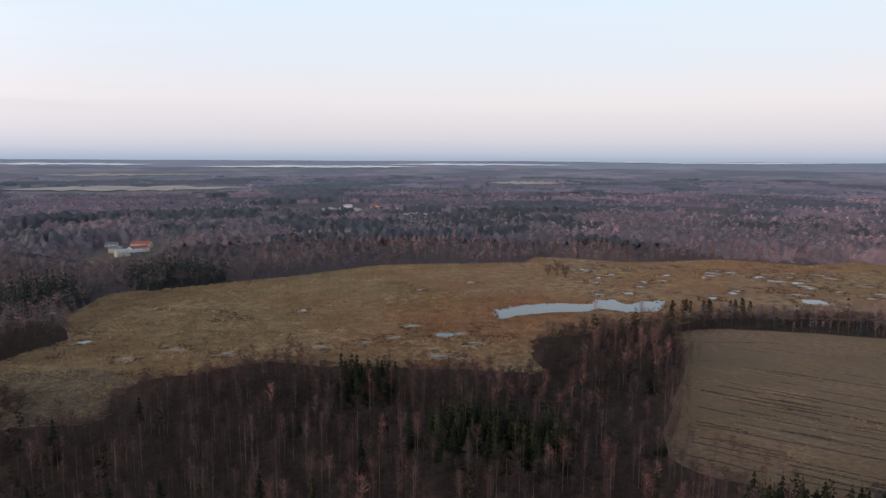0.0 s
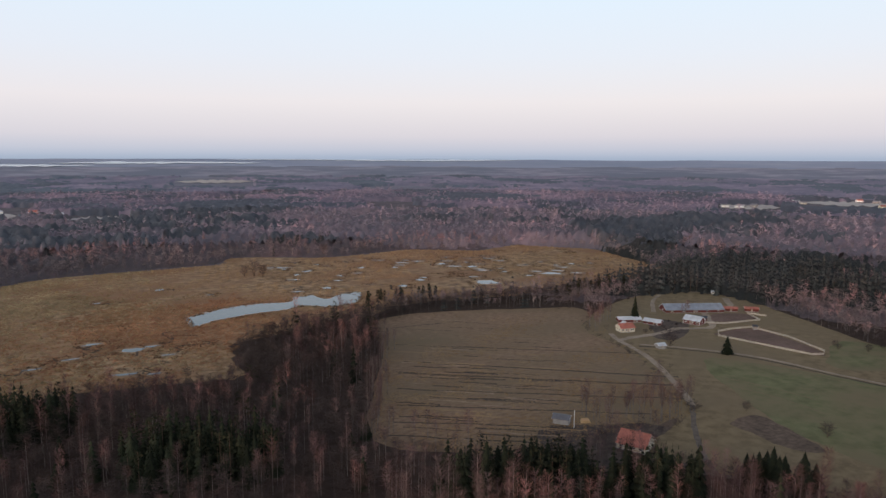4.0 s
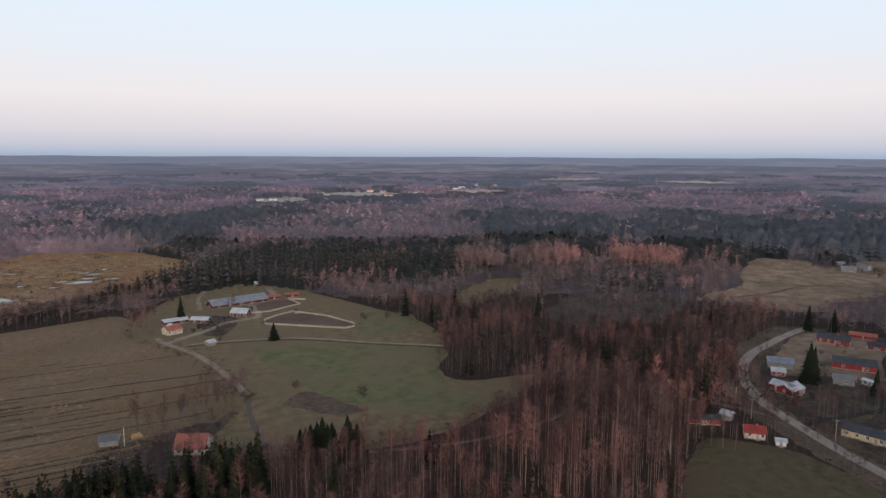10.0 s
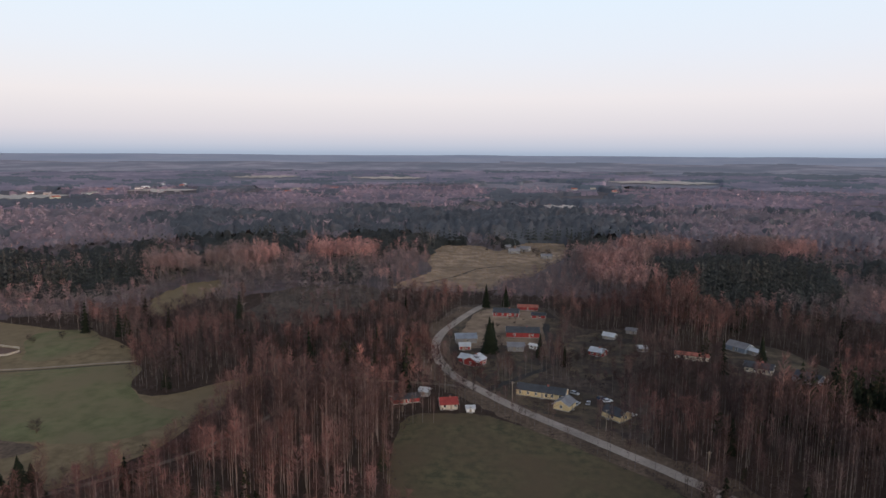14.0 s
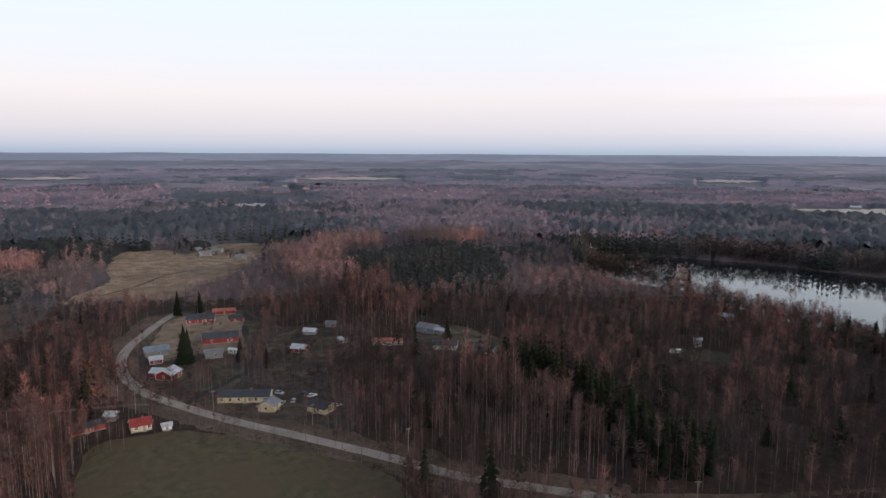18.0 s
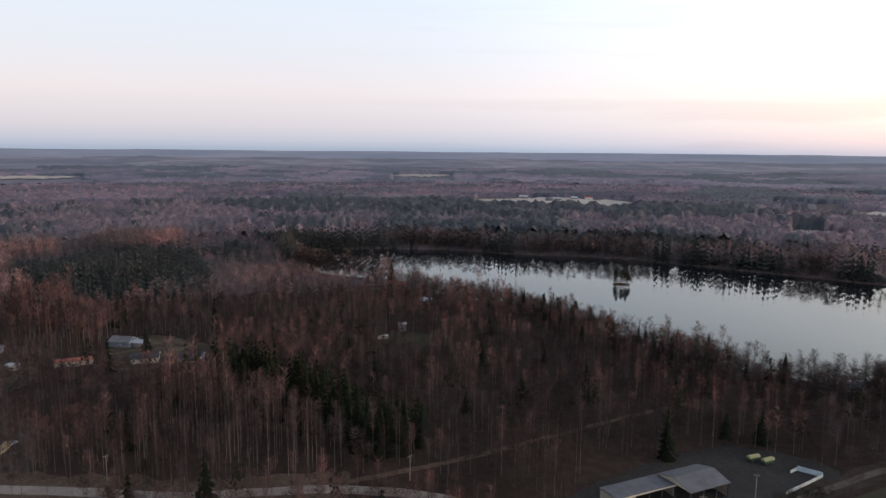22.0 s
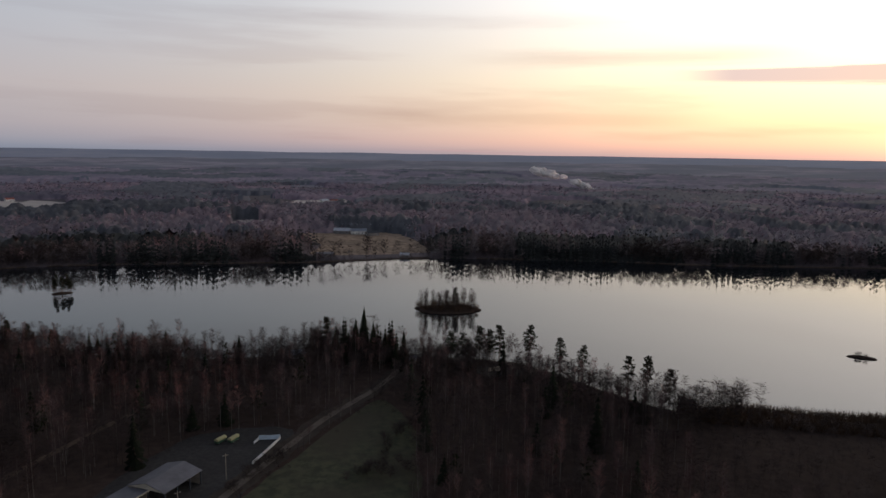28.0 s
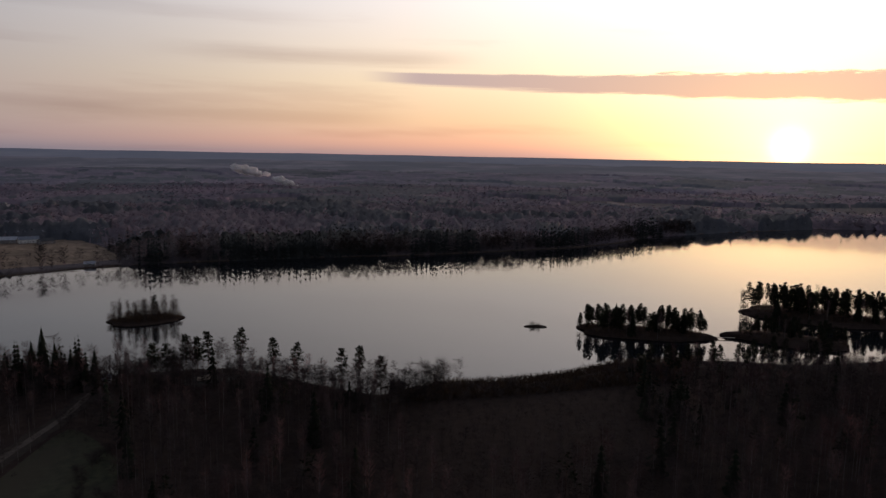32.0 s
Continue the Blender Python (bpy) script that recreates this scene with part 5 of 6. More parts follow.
row_of("birch", [(112, 218), (88, 240), (97, 270), (106, 299), (128, 344), (145, 408)], 34, 10, 17, "bare birch with reddish twigs at the edge of the fallow field", "birches at the field edge", 5, 71)
row_of("birch", [(168, 208), (190, 216), (212, 228), (232, 246)], 12, 9, 14, "slender bare birch with reddish twigs near the hut in the field", "birches near the hut", 5, 72)
row_of("birch", [(330, 14), (352, 24), (388, 24), (430, 16)], 22, 11, 17, "bare birch with reddish twigs beside the road bend", "birches by the road bend", 4, 55)
row_of("bush", [(330, -8), (345, -18), (380, -20), (420, -18), (455, -38)], 26, 1.5, 4.0, "bare garden bush between the village houses", "garden bushes", 7, 14)
row_of("bush", [(300, -16), (318, -8), (335, 0)], 14, 1.2, 2.8, "bare garden bush near the road", "garden bushes", 4, 15)
row_of("bush", [(345, -60), (375, -72), (400, -92)], 26, 1.5, 4.5, "bare bush in the garden plots", "garden bushes", 10, 16)
row_of("birch", [(335, -62), (360, -92), (395, -104)], 9, 9, 14, "slim bare birch in the garden plots", "birches in the gardens", 7, 17)
row_of("birch", [(262, 14), (268, 26), (290, 38)], 9, 11, 16, "slim bare birch with a pale stem by the old barn", "birches by the old barn", 4, 18)
row_of("birch", [(262, -52), (246, -62), (232, -80)], 8, 11, 17, "slim bare birch along the gravel road", "birches by the gravel road", 5, 19)
row_of("bush", [(60, -205), (52, -222), (45, -236)], 16, 2.0, 4.0, "bare bush between the dirt road and the field", "bushes by the shore road", 2.5, 41)
row_of("bush", [(24, -215), (14, -222), (5, -218), (10, -245), (2, -262)], 22, 3.0, 6.0, "tall bare bush at the field edge", "bushes at the dark field", 4, 42)
row_of("bush", [(-205, 300), (-190, 285), (-178, 268)], 12, 4, 8, "tall dark willow bush on the olive grass", "willows on the damp grass", 5, 51)
tree("bush", 245, 166, 6.5, "bare round bush at the crop field edge")
tree("bush", 240, 200, 4.5, "bare grey bush at the field ditch")
tree("bush", 284, 292, 12, "round bare tree beside the field shed")
tree("bush", 107, 631, 17, "large bare willow bush in the marsh")
tree("bush", 114, 626, 13, "bare willow bush in the marsh")
tree("bush", 99, 634, 12, "bare willow bush in the marsh")
tree("bush", 201, 735, 14, "bare willow bush at the marsh edge")
for x, y, h in ((372, 252, 4), (368, 247, 3.5), (378, 236, 5)):
    tree("bush", x, y, h, "bare scrub beside the arena")
row_of("alder", [(66, 392), (100, 404), (140, 424), (190, 452), (240, 455), (300, 448), (380, 442)], 70, 7, 13, "bare grey alder in the belt between field and marsh", "alders in the belt", 4, 44)
row_of("pine", [(150, 455), (172, 462), (196, 462), (216, 455)], 13, 11, 15, "bushy dark pine on the bank between field and marsh", "pines between field and marsh", 4, 6)
row_of("pine", [(300, 425), (330, 436), (370, 438)], 14, 12, 16, "dark pine in the shelter belt by the farm", "pines in the shelter belt", 5, 7)
# the lake shore
for x, y, h in ((27, -350, 27), (31, -346, 22), (22, -347, 20), (16, -350, 15), (6, -341, 17), (35, -350, 14), (126, -340, 17), (138, -344, 13), (400, -378, 20), (310, -366, 13), (250, -376, 15), (205, -357, 14), (186, -352, 12), (90, -342, 14)):
    tree("spruce", x, y, h, "pointed dark spruce on the lake shore", "spruces on the lake shore")
for x, y, h in ((-33, -338, 18), (-38, -336, 17), (-43, -337, 19), (-58, -334, 19.5), (-71, -322, 17), (-80, -312, 16), (-24, -336, 16), (-18, -334, 17), (-97, -296, 16), (-104, -291, 17), (-112, -284, 14), (48, -362, 17)):
    tree("pine", x, y, h * 1.15, "tall shore pine with a bare lower trunk", "pines on the lake shore", wide=1.2)
row_of("pine", [(300, -368), (260, -374), (232, -366), (200, -356)], 9, 10, 15, "dark pine on the wooded lake shore", "pines on the lake shore", 4, 8)
row_of("alder", [(120, -344), (100, -340), (70, -349), (56, -362), (40, -358), (20, -352)], 40, 12, 18, "bare grey shore alder", "alders on the lake shore", 3, 9)
row_of("alder", [(330, -368), (290, -372), (250, -378), (205, -360), (170, -350), (140, -346)], 50, 11, 17, "bare grey-brown tree on the lake shore", "bare trees on the lake shore", 4, 22)
row_of("alder", [(470, -358), (430, -372), (380, -378), (340, -372)], 34, 10, 15, "bare grey-brown tree on the lake shore", "bare trees on the lake shore", 4, 23)
row_of("pine", [(230, -368), (180, -348), (120, -338)], 5, 12, 16, "dark pine on the wooded lake shore", "pines on the lake shore", 4, 24)
row_of("alder", [(-20, -342), (-60, -328), (-85, -306), (-105, -286)], 18, 8, 13, "bare grey-brown tree on the lake shore", "bare trees on the lake shore", 4, 25)
row_of("bush", [(700, -95), (740, -75), (775, -55), (760, -25)], 22, 3, 7, "bare bush round the meadow farm", "bushes round the meadow farm", 10, 26)
row_of("pine", [(-228, -246), (-262, -240), (-300, -232), (-345, -222)], 24, 13, 18, "dark pine on the near shore by the island", "pines by the island", 5, 10)
row_of("alder", [(-90, -296), (-112, -280), (-130, -281)], 9, 8, 11, "bare slim alder at the water", "alders on the lake shore", 2.5, 12)
rnd = random.Random(21)
for k, (ix, iy, a, b) in enumerate(ISLANDS):
    m = facing(ix, iy, 6 if k else -4)
    for i in range((54, 120, 150, 10, 4, 46)[k]):
        t, q = rnd.uniform(0, 6.283), math.sqrt(rnd.random()) * 0.99
        p = m @ Vector((a * q * math.cos(t), b * q * math.sin(t), 0))
        kind = ("pine" if rnd.random() < 0.04 else "alder") if k == 0 else ("pine" if rnd.random() < 0.88 else rnd.choice(("spruce", "birch", "birch"))) if k in (1, 2, 5) else "pine" if k == 3 else "bush"
        h = {0: rnd.uniform(9, 15), 1: rnd.uniform(10, 17), 2: rnd.uniform(14, 20), 3: rnd.uniform(9, 14), 4: rnd.uniform(1.5, 3), 5: rnd.uniform(8, 14)}[k]
        if kind == "pine" and k == 0:
            h += 3
        tree(kind, p.x, p.y, h, ("bare tree on the low island", "pine on the long island", "tall pine on the large island", "small tree on the tiny islet", "low shrub on the rock islet", "pine on the narrow islet")[k], ("trees on the low island", "trees on the long island", "trees on the large island", "trees on the islet", "shrubs on the rock", "trees on the narrow islet")[k],
             0.2 + (0.6 if k in (3, 4) else 1.5 if k == 0 else 2.6) * (1 - q) + (0 if k in (3, 4) else 0.35 if k == 0 else 0.8))

sheet("shore_terrace", [(-27, -333), (-47, -339), (-60, -331), (-41, -317)], 0.16, "yard", "grey gravel terrace on the lake shore among pines", "terrace", 0.4)
# mooring platform on the near shore
deck = tagged(new("shore_deck"), "grey timber platform on the lake shore among pines", "deck")
for i in range(16):
    part("plank", boxed(-4.6, 4.6, -0.2, 0.2, 0.62, 0.70), M["wood"], deck).matrix_basis = pose(-42 + 0.07 * i, -334 + 0.44 * i, 0, 0, 0, 9)
for u, w in ((-3.8, -3), (3.8, -3), (-3.8, 3), (3.8, 3)):
    part("post", boxed(-42 + u - 0.1, -42 + u + 0.1, -331 + w - 0.1, -331 + w + 0.1, -0.4, 0.63), M["wood"], deck)
BUILT.append((-42, -331, 6))

# footbridge between the islands
bridge = tagged(new("footbridge"), "low wooden footbridge between two islands", "bridge")
for i in range(24):
    u = (i + 0.5) / 24
    p = part("plank", boxed(-0.42, 0.42, -0.9, 0.9, 0.55, 0.63), M["wood"], bridge)
    p.matrix_basis = pose(-322 - 18 * u, -290 + 10 * u, 0.5, 0, 0, -29)
for i in range(7):
    u = i / 6
    for s in (-0.8, 0.8):
        part("pile", tube(bmesh.new(), 0.1, 0.1, -0.5, 0.6, 6, -322 - 18 * u, -290 + 10 * u + s), M["wood"], bridge)

# ---- steam from the mill on the horizon ----
def plume(x, y, z0, dx, dz, length, label):
    ob = tagged(new("steam_plume"), label, "steam")
    rnd = random.Random(int(abs(dx) * 10))
    for i in range(16):
        u = i / 15
        bm = bmesh.new()
        bmesh.ops.create_icosphere(bm, subdivisions=3, radius=1.0)
        r = length * (0.06 + 0.11 * u * (1.2 - u) * 1.6) * rnd.uniform(0.8, 1.25)
        for v in bm.verts:
            v.co *= r * (1 + 0.35 * noise.noise(v.co * 1.7 + Vector((i * 3.1, 0, 0))) + 0.15 * noise.noise(v.co * 4.0))
            v.co.z *= 0.7
        for f in bm.faces:
            f.smooth = True
        p = part("puff", bm, M["steam"], ob)
        p.location = (x + dx * u + rnd.uniform(-6, 6), y + rnd.uniform(-10, 10), z0 + dz * u + rnd.uniform(-3, 3))


plume(-508, -1986, 8, 52, 24, 95, "white steam rising from a mill on the horizon")
plume(-430, -2005, 40, 88, 22, 115, "white steam drifting from a mill on the horizon")

# ---- woods ----
# open land far off: bearing, distance, half width in degrees, half depth in metres, what it is
FAR_OPEN = [(-24.5, 2480, 8.6, 150, "field"), (-24.6, 3450, 6, 110, "field"), (-8.7, 1473, 2.0, 80, "field"), (-1.6, 1348, 2.2, 60, "field"), (6.8, 2813, 3, 100, "field"), (49.5, 1700, 2.2, 90, "field"),
            (56, 1922, 3.2, 90, "field"), (65.5, 2058, 2.6, 80, "field"), (105.5, 2560, 4.3, 110, "field"), (83.3, 2698, 3.2, 90, "field"), (73.4, 2801, 2.8, 90, "field"), (97.4, 1440, 1.8, 60, "field"),
            (135.9, 2650, 2.4, 100, "field"), (147, 1510, 6.4, 120, "field"), (166.6, 1069, 1.7, 40, "field"), (172, 1480, 2.8, 60, "field"),
            (-29, 4357, 6.5, 110, "water"), (-10.5, 4170, 9, 130, "water"), (3, 4435, 8, 120, "water"), (20, 4760, 13, 70, "water")]
CLEAR = [MARSH, FIELD_WEST, FARM, HILL, VILLAGE, GARDEN, NEAR_FIELD, MEADOW, HOMESTEAD, LAWN, YARD, GREEN_SOUTH, LAKE, FARM_SOUTH, FAR_YARD]
ROADS = [(MAIN_ROAD, 7.0), (SIDE_ROAD, 3.5), (TRACK, 3.5), (FARM_ROAD, 4), (SHORE_ROAD, 3.5), (YARD_ROAD, 4.5), (ARENA_ROAD, 6)]
CONIFERS = [(612, -598, 34), (648, -640, 40), (590, -655, 40), (560, -700, 42), (370, -705, 30), (350, -760, 34), (470, -690, 26), (478, -160, 34), (520, -205, 44), (560, -250, 50), (615, -250, 55), (575, -190, 45), (270, -147, 20), (248, -154, 14), (227, -162, 16), (202, -164, 14), (178, -165, 14), (120, 180, 20), (147, 155, 16), (97, 181, 13),
            (547, 420, 75), (640, 330, 60), (480, 470, 50), (482, 440, 34), (516, 400, 40), (520, 345, 40), (520, 300, 36), (570, 300, 57), (690, 225, 46), (725, 130, 44), (785, 266, 70), (900, 210, 80), (1009, 146, 80), (-302, 494, 40), (14, 243, 18), (-34, 300, 15), (35, 232, 12),
             (1000, -40, 60), (900, -200, 60), (-230, 590, 40)]
TALL_EDGE = [(347, -375), (257, -387), (197, -366), (140, -348), (104, -342), (67, -352), (50, -366), (5, -349), (-40, -340), (-62, -328), (-85, -302), (-112, -276)]      # a stretch of shore where the trees stand before the water
BELT = [(62, 350), (90, 390), (130, 410), (182, 448), (223, 452), (299, 445), (380, 440), (470, 478)]      # the belt of trees between field and marsh
GROVES = [(603, 203, 34), (651, 121, 36), (560, 250, 22), (700, -190, 40), (620, -130, 36), (520, -120, 30), (700, -300, 50), (400, -128, 26), (428, -124, 22), (215, -126, 17), (186, -122, 15), (240, -116, 17), (215, 60, 30), (240, 60, 30)]      # tall birch groves
CUTOVER = [(492, 108, 58), (470, 140, 34), (410, 130, 24)]
CARR = [(-128, -280), (-171, -262), (-219, -249), (-215, -226), (-168, -168), (-95, -178), (-92, -240)]      # low willow carr behind the reeds
TERRACE = [(-27, -333), (-47, -339), (-60, -331), (-41, -317)]


CONIFER_BLOCK = [(548, -141), (632, -191), (623, -265), (495, -275), (462, -254), (468, -209), (460, -169), (415, -130)]      # closed spruce stand beyond the homestead


def bearing(x, y):
    return (np.degrees(np.arctan2(x, y)) + 60) % 360 - 60      # -60 .. 300


def scatter(r0, r1, gap):
    k = int(r1 / gap) + 1
    i, j = np.meshgrid(np.arange(-k, k + 1), np.arange(-k, k + 1))
    x, y = (i + rs.uniform(-0.48, 0.48, i.shape)).ravel() * gap, (j + rs.uniform(-0.48, 0.48, j.shape)).ravel() * gap
    r, b = np.hypot(x, y), bearing(x, y)
    keep = (r >= r0) & (r < r1)
    keep &= ((b > -40) & (b < 247)) | (rs.rand(len(x)) < (0.12 if r0 < 1000 else 0.3))
    return x[keep], y[keep]


def free_of(x, y, pad=0.0):
    ok = np.ones(len(x), bool)
    for poly in CLEAR:
        ok &= ~inside(poly, x, y)
    for line, w in ROADS:
        ok &= near_line(line, x, y) > w + pad
    for bx, by, br in BUILT:
        ok &= np.hypot(x - bx, y - by) > br + pad
    r, b = np.hypot(x, y), np.degrees(np.arctan2(x, y))
    for deg, far, half, depth, *_ in FAR_OPEN:
        ok &= (np.abs((b - deg + 180) % 360 - 180) > half) | (r < far - depth - 0.09 * far) | (r > far + depth)
    return ok


def conifer_land(x, y):
    """Where conifers stand in closed blocks beyond the near woods."""
    r = np.hypot(x, y)
    m = (patchy(x, y, 210, 4, 12) > 0.60) | (patchy(x, y, 90, 3) > 0.68)
    m &= (r > 560) & ((bearing(x, y) > 24) | (r > 820))
    for cx, cy, cr in GROVES:
        m &= np.hypot(x - cx, y - cy) > cr
    m |= inside(CONIFER_BLOCK, x, y)
    for cx, cy, cr in CONIFERS:
        m |= (np.hypot(x - cx, y - cy) < cr * (0.75 + 0.5 * patchy(x, y, 22, 2))) & (r > 420) & (patchy(x, y, 17, 2, 33) > (0.0 if cr < 56 else 0.36))
    return m


def species(x, y, lod):
    """0 birch, 1 spruce, 2 pine, 3 alder."""
    n, q = patchy(x, y, 110, 3), rs.rand(len(x))
    kind = np.where(q < 0.78, 0, np.where(q < 0.97, 3, np.where(q < 0.985, 1, 2)))
    b, near = bearing(x, y), np.hypot(x, y)
    grey = ((b < 17) & (near < 420)) | ((b > 122) & (near < 440)) | ((b < 20) & (near < 900)) | ((b > 34) & (b < 82) & (near > 470))      # alder and willow stands, set by bearing also to darken dim parts of the view
    kind = np.where(grey & (kind == 0) & (rs.rand(len(x)) < np.where(b > 122, np.where(b > 141, 0.6, 0.4), 0.62)), 3, kind)
    wide = patchy(x, y, 330, 3, 12)
    n = np.where(lod == 0, np.where(b > 150, n - 0.29, n - 0.3), np.maximum(n - 0.11, wide - 0.07))
    kind = np.where((n > 0.56) & (rs.rand(len(x)) < 0.85), np.where(rs.rand(len(x)) < 0.6, 1, 2), kind)
    for cx, cy, cr in CONIFERS:
        m = (np.hypot(x - cx, y - cy) < cr * (0.75 + 0.5 * patchy(x, y, 22, 2))) & (rs.rand(len(x)) < (0.97 if cr < 56 else 0.8))
        kind = np.where(m, np.where(rs.rand(len(x)) < 0.8, 1, 2), kind)
    if lod > 0:
        block = conifer_land(x, y)
        kind = np.where(block, np.where(rs.rand(len(x)) < 0.88, 1, 2), np.where((kind == 1) | (kind == 2), np.where(rs.rand(len(x)) < 0.93, 0, 1), kind))
    kind = np.where(inside(CONIFER_BLOCK, x, y) & (rs.rand(len(x)) < 0.97), 1, kind)
    shore = near_line(LAKE + LAKE[:1], x, y) < 14
    kind = np.where(shore & (kind == 0) & (rs.rand(len(x)) < 0.6), 3, kind)
    rim = near_line(MARSH + MARSH[:1], x, y) < 18
    kind = np.where(rim & (rs.rand(len(x)) < 0.75) & (kind != 2), 3, kind)
    return kind


KINDS = ("birch", "spruce", "pine", "alder")
CROWN = {"birch": "twig", "spruce": "spruce", "pine": "pine", "alder": "greytwig"}
LABELS = {"birch": "bare birch wood with pale stems and reddish twigs", "spruce": "dark green spruces in the mixed wood", "pine": "green pines in the mixed wood", "alder": "bare grey alders and willows"}
for lod, r0, r1, gap in ((0, 166, 262, 4.6), (0, 262, 470, 4.6), (1, 470, 650, 5.8), (1, 650, 860, 7.6), (2, 860, 1320, 11.0), (3, 1320, 2100, 24.0)):
    x, y = scatter(r0, r1, gap)
    more_x, more_y = scatter(r0, r1, gap * 0.8)      # conifer stands are denser
    dense = np.zeros(len(more_x), bool)
    for cx, cy, cr in CONIFERS:
        dense |= np.hypot(more_x - cx, more_y - cy) < cr * 0.9
    dense &= rs.rand(len(more_x)) < (0.9, 0.5, 0.0, 0.0)[lod]
    dense |= inside(CONIFER_BLOCK, more_x, more_y) & (lod == 1)
    for cx, cy, cr in GROVES:
        dense |= (np.hypot(more_x - cx, more_y - cy) < cr * 0.95) & (lod in (1, 2))
    x, y = np.concatenate([x, more_x[dense]]), np.concatenate([y, more_y[dense]])
    ok = free_of(x, y)
    for cx, cy, cr in CUTOVER:
        ok &= (np.hypot(x - cx, y - cy) > cr) | (rs.rand(len(x)) < 0.30)
    x, y = x[ok], y[ok]
    k = species(x, y, lod) if lod < 3 else conifer_land(x, y).astype(int)
    if lod == 3:      # only where the canopy is closed
        shut = patchy(x, y, 300, 3, 40) < 0.67
        x, y, k = x[shut], y[shut], k[shut]
    carr = inside(CARR, x, y)
    k = np.where(carr, 3, k)
    size = np.clip(0.93 + 0.16 * rs.randn(len(x)), 0.5, 1.3) * (0.62 + 0.72 * patchy(x, y, 42, 3, 9))
    for cx, cy, cr in GROVES:
        size = np.where(np.hypot(x - cx, y - cy) < cr, np.maximum(size, 1.0) * (1.3 if lod == 0 else 1.42), size)
        k = np.where((np.hypot(x - cx, y - cy) < cr) & (rs.rand(len(x)) < 0.9), 0, k)
    size = np.where(carr, size * 0.42, size)
    if lod < 2:
        tall = size * np.array([18, 18, 17, 12])[k]
        cut, poke = np.ones(len(x)), rs.uniform(0.30, 0.95, len(x))
        for trial in (1.0, 0.8, 0.6, 0.45, 0.3, 0.0):
            h = tall * cut * poke
            s = EYE / np.maximum(EYE - h, 20)
            over = np.zeros(len(x), bool)
            for poly in CLEAR:
                over |= inside(poly, x * s, y * s)
            for bx, by, br in BUILT[:SHOWN]:
                over |= np.hypot(x * s - bx, y * s - by) < br * 0.8
            for bx, by, br in CUTOVER:
                over |= (np.hypot(x * s - bx, y * s - by) < br * 0.8) & (np.hypot(x - bx, y - by) > br)
            over &= (near_line(TALL_EDGE, x, y) > 60) & (near_line(BELT, x, y) > 24)
            over |= inside(TERRACE, x * s, y * s)
            cut = np.where(over, trial, cut)
        keep = cut > 0.01
        x, y, k, size = x[keep], y[keep], k[keep], (size * cut)[keep]
    for kind in range(4):
        m = k == kind
        if not m.any():
            continue
        name = KINDS[kind]
        wood, crown, tint = plant(name, 4 if r1 < 300 else lod, np.stack([x[m], y[m]], 1), size[m], None)
        # crown colour by ring: beyond the near woods it includes painted haze
        mat = M[CROWN[name]] if lod == 0 else M[("midtwig", "midspruce", "midspruce", "midgrey")[kind]] if lod == 1 else M[("hazedtwig", "hazedspruce", "hazedspruce", "hazedtwig")[kind]] if lod == 2 else M["farspruce" if kind == 1 else "farwood"]
        where = ("near", "farther", "distant", "hazy distant")[lod]
        ob = new(name + "_wood", soup_mesh(name + "_wood", np.concatenate(crown), np.concatenate(tint), mat))
        tagged(ob, where + " " + LABELS[name], "wood", kind="stuff")
        if wood:
            w = np.concatenate(wood)
            st = new("stems", soup_mesh("stems", w, np.full(len(w), 0.5), M["bark" if kind in (0,) else "darkbark" if kind != 3 else "greytwig"]))
            st.parent = ob

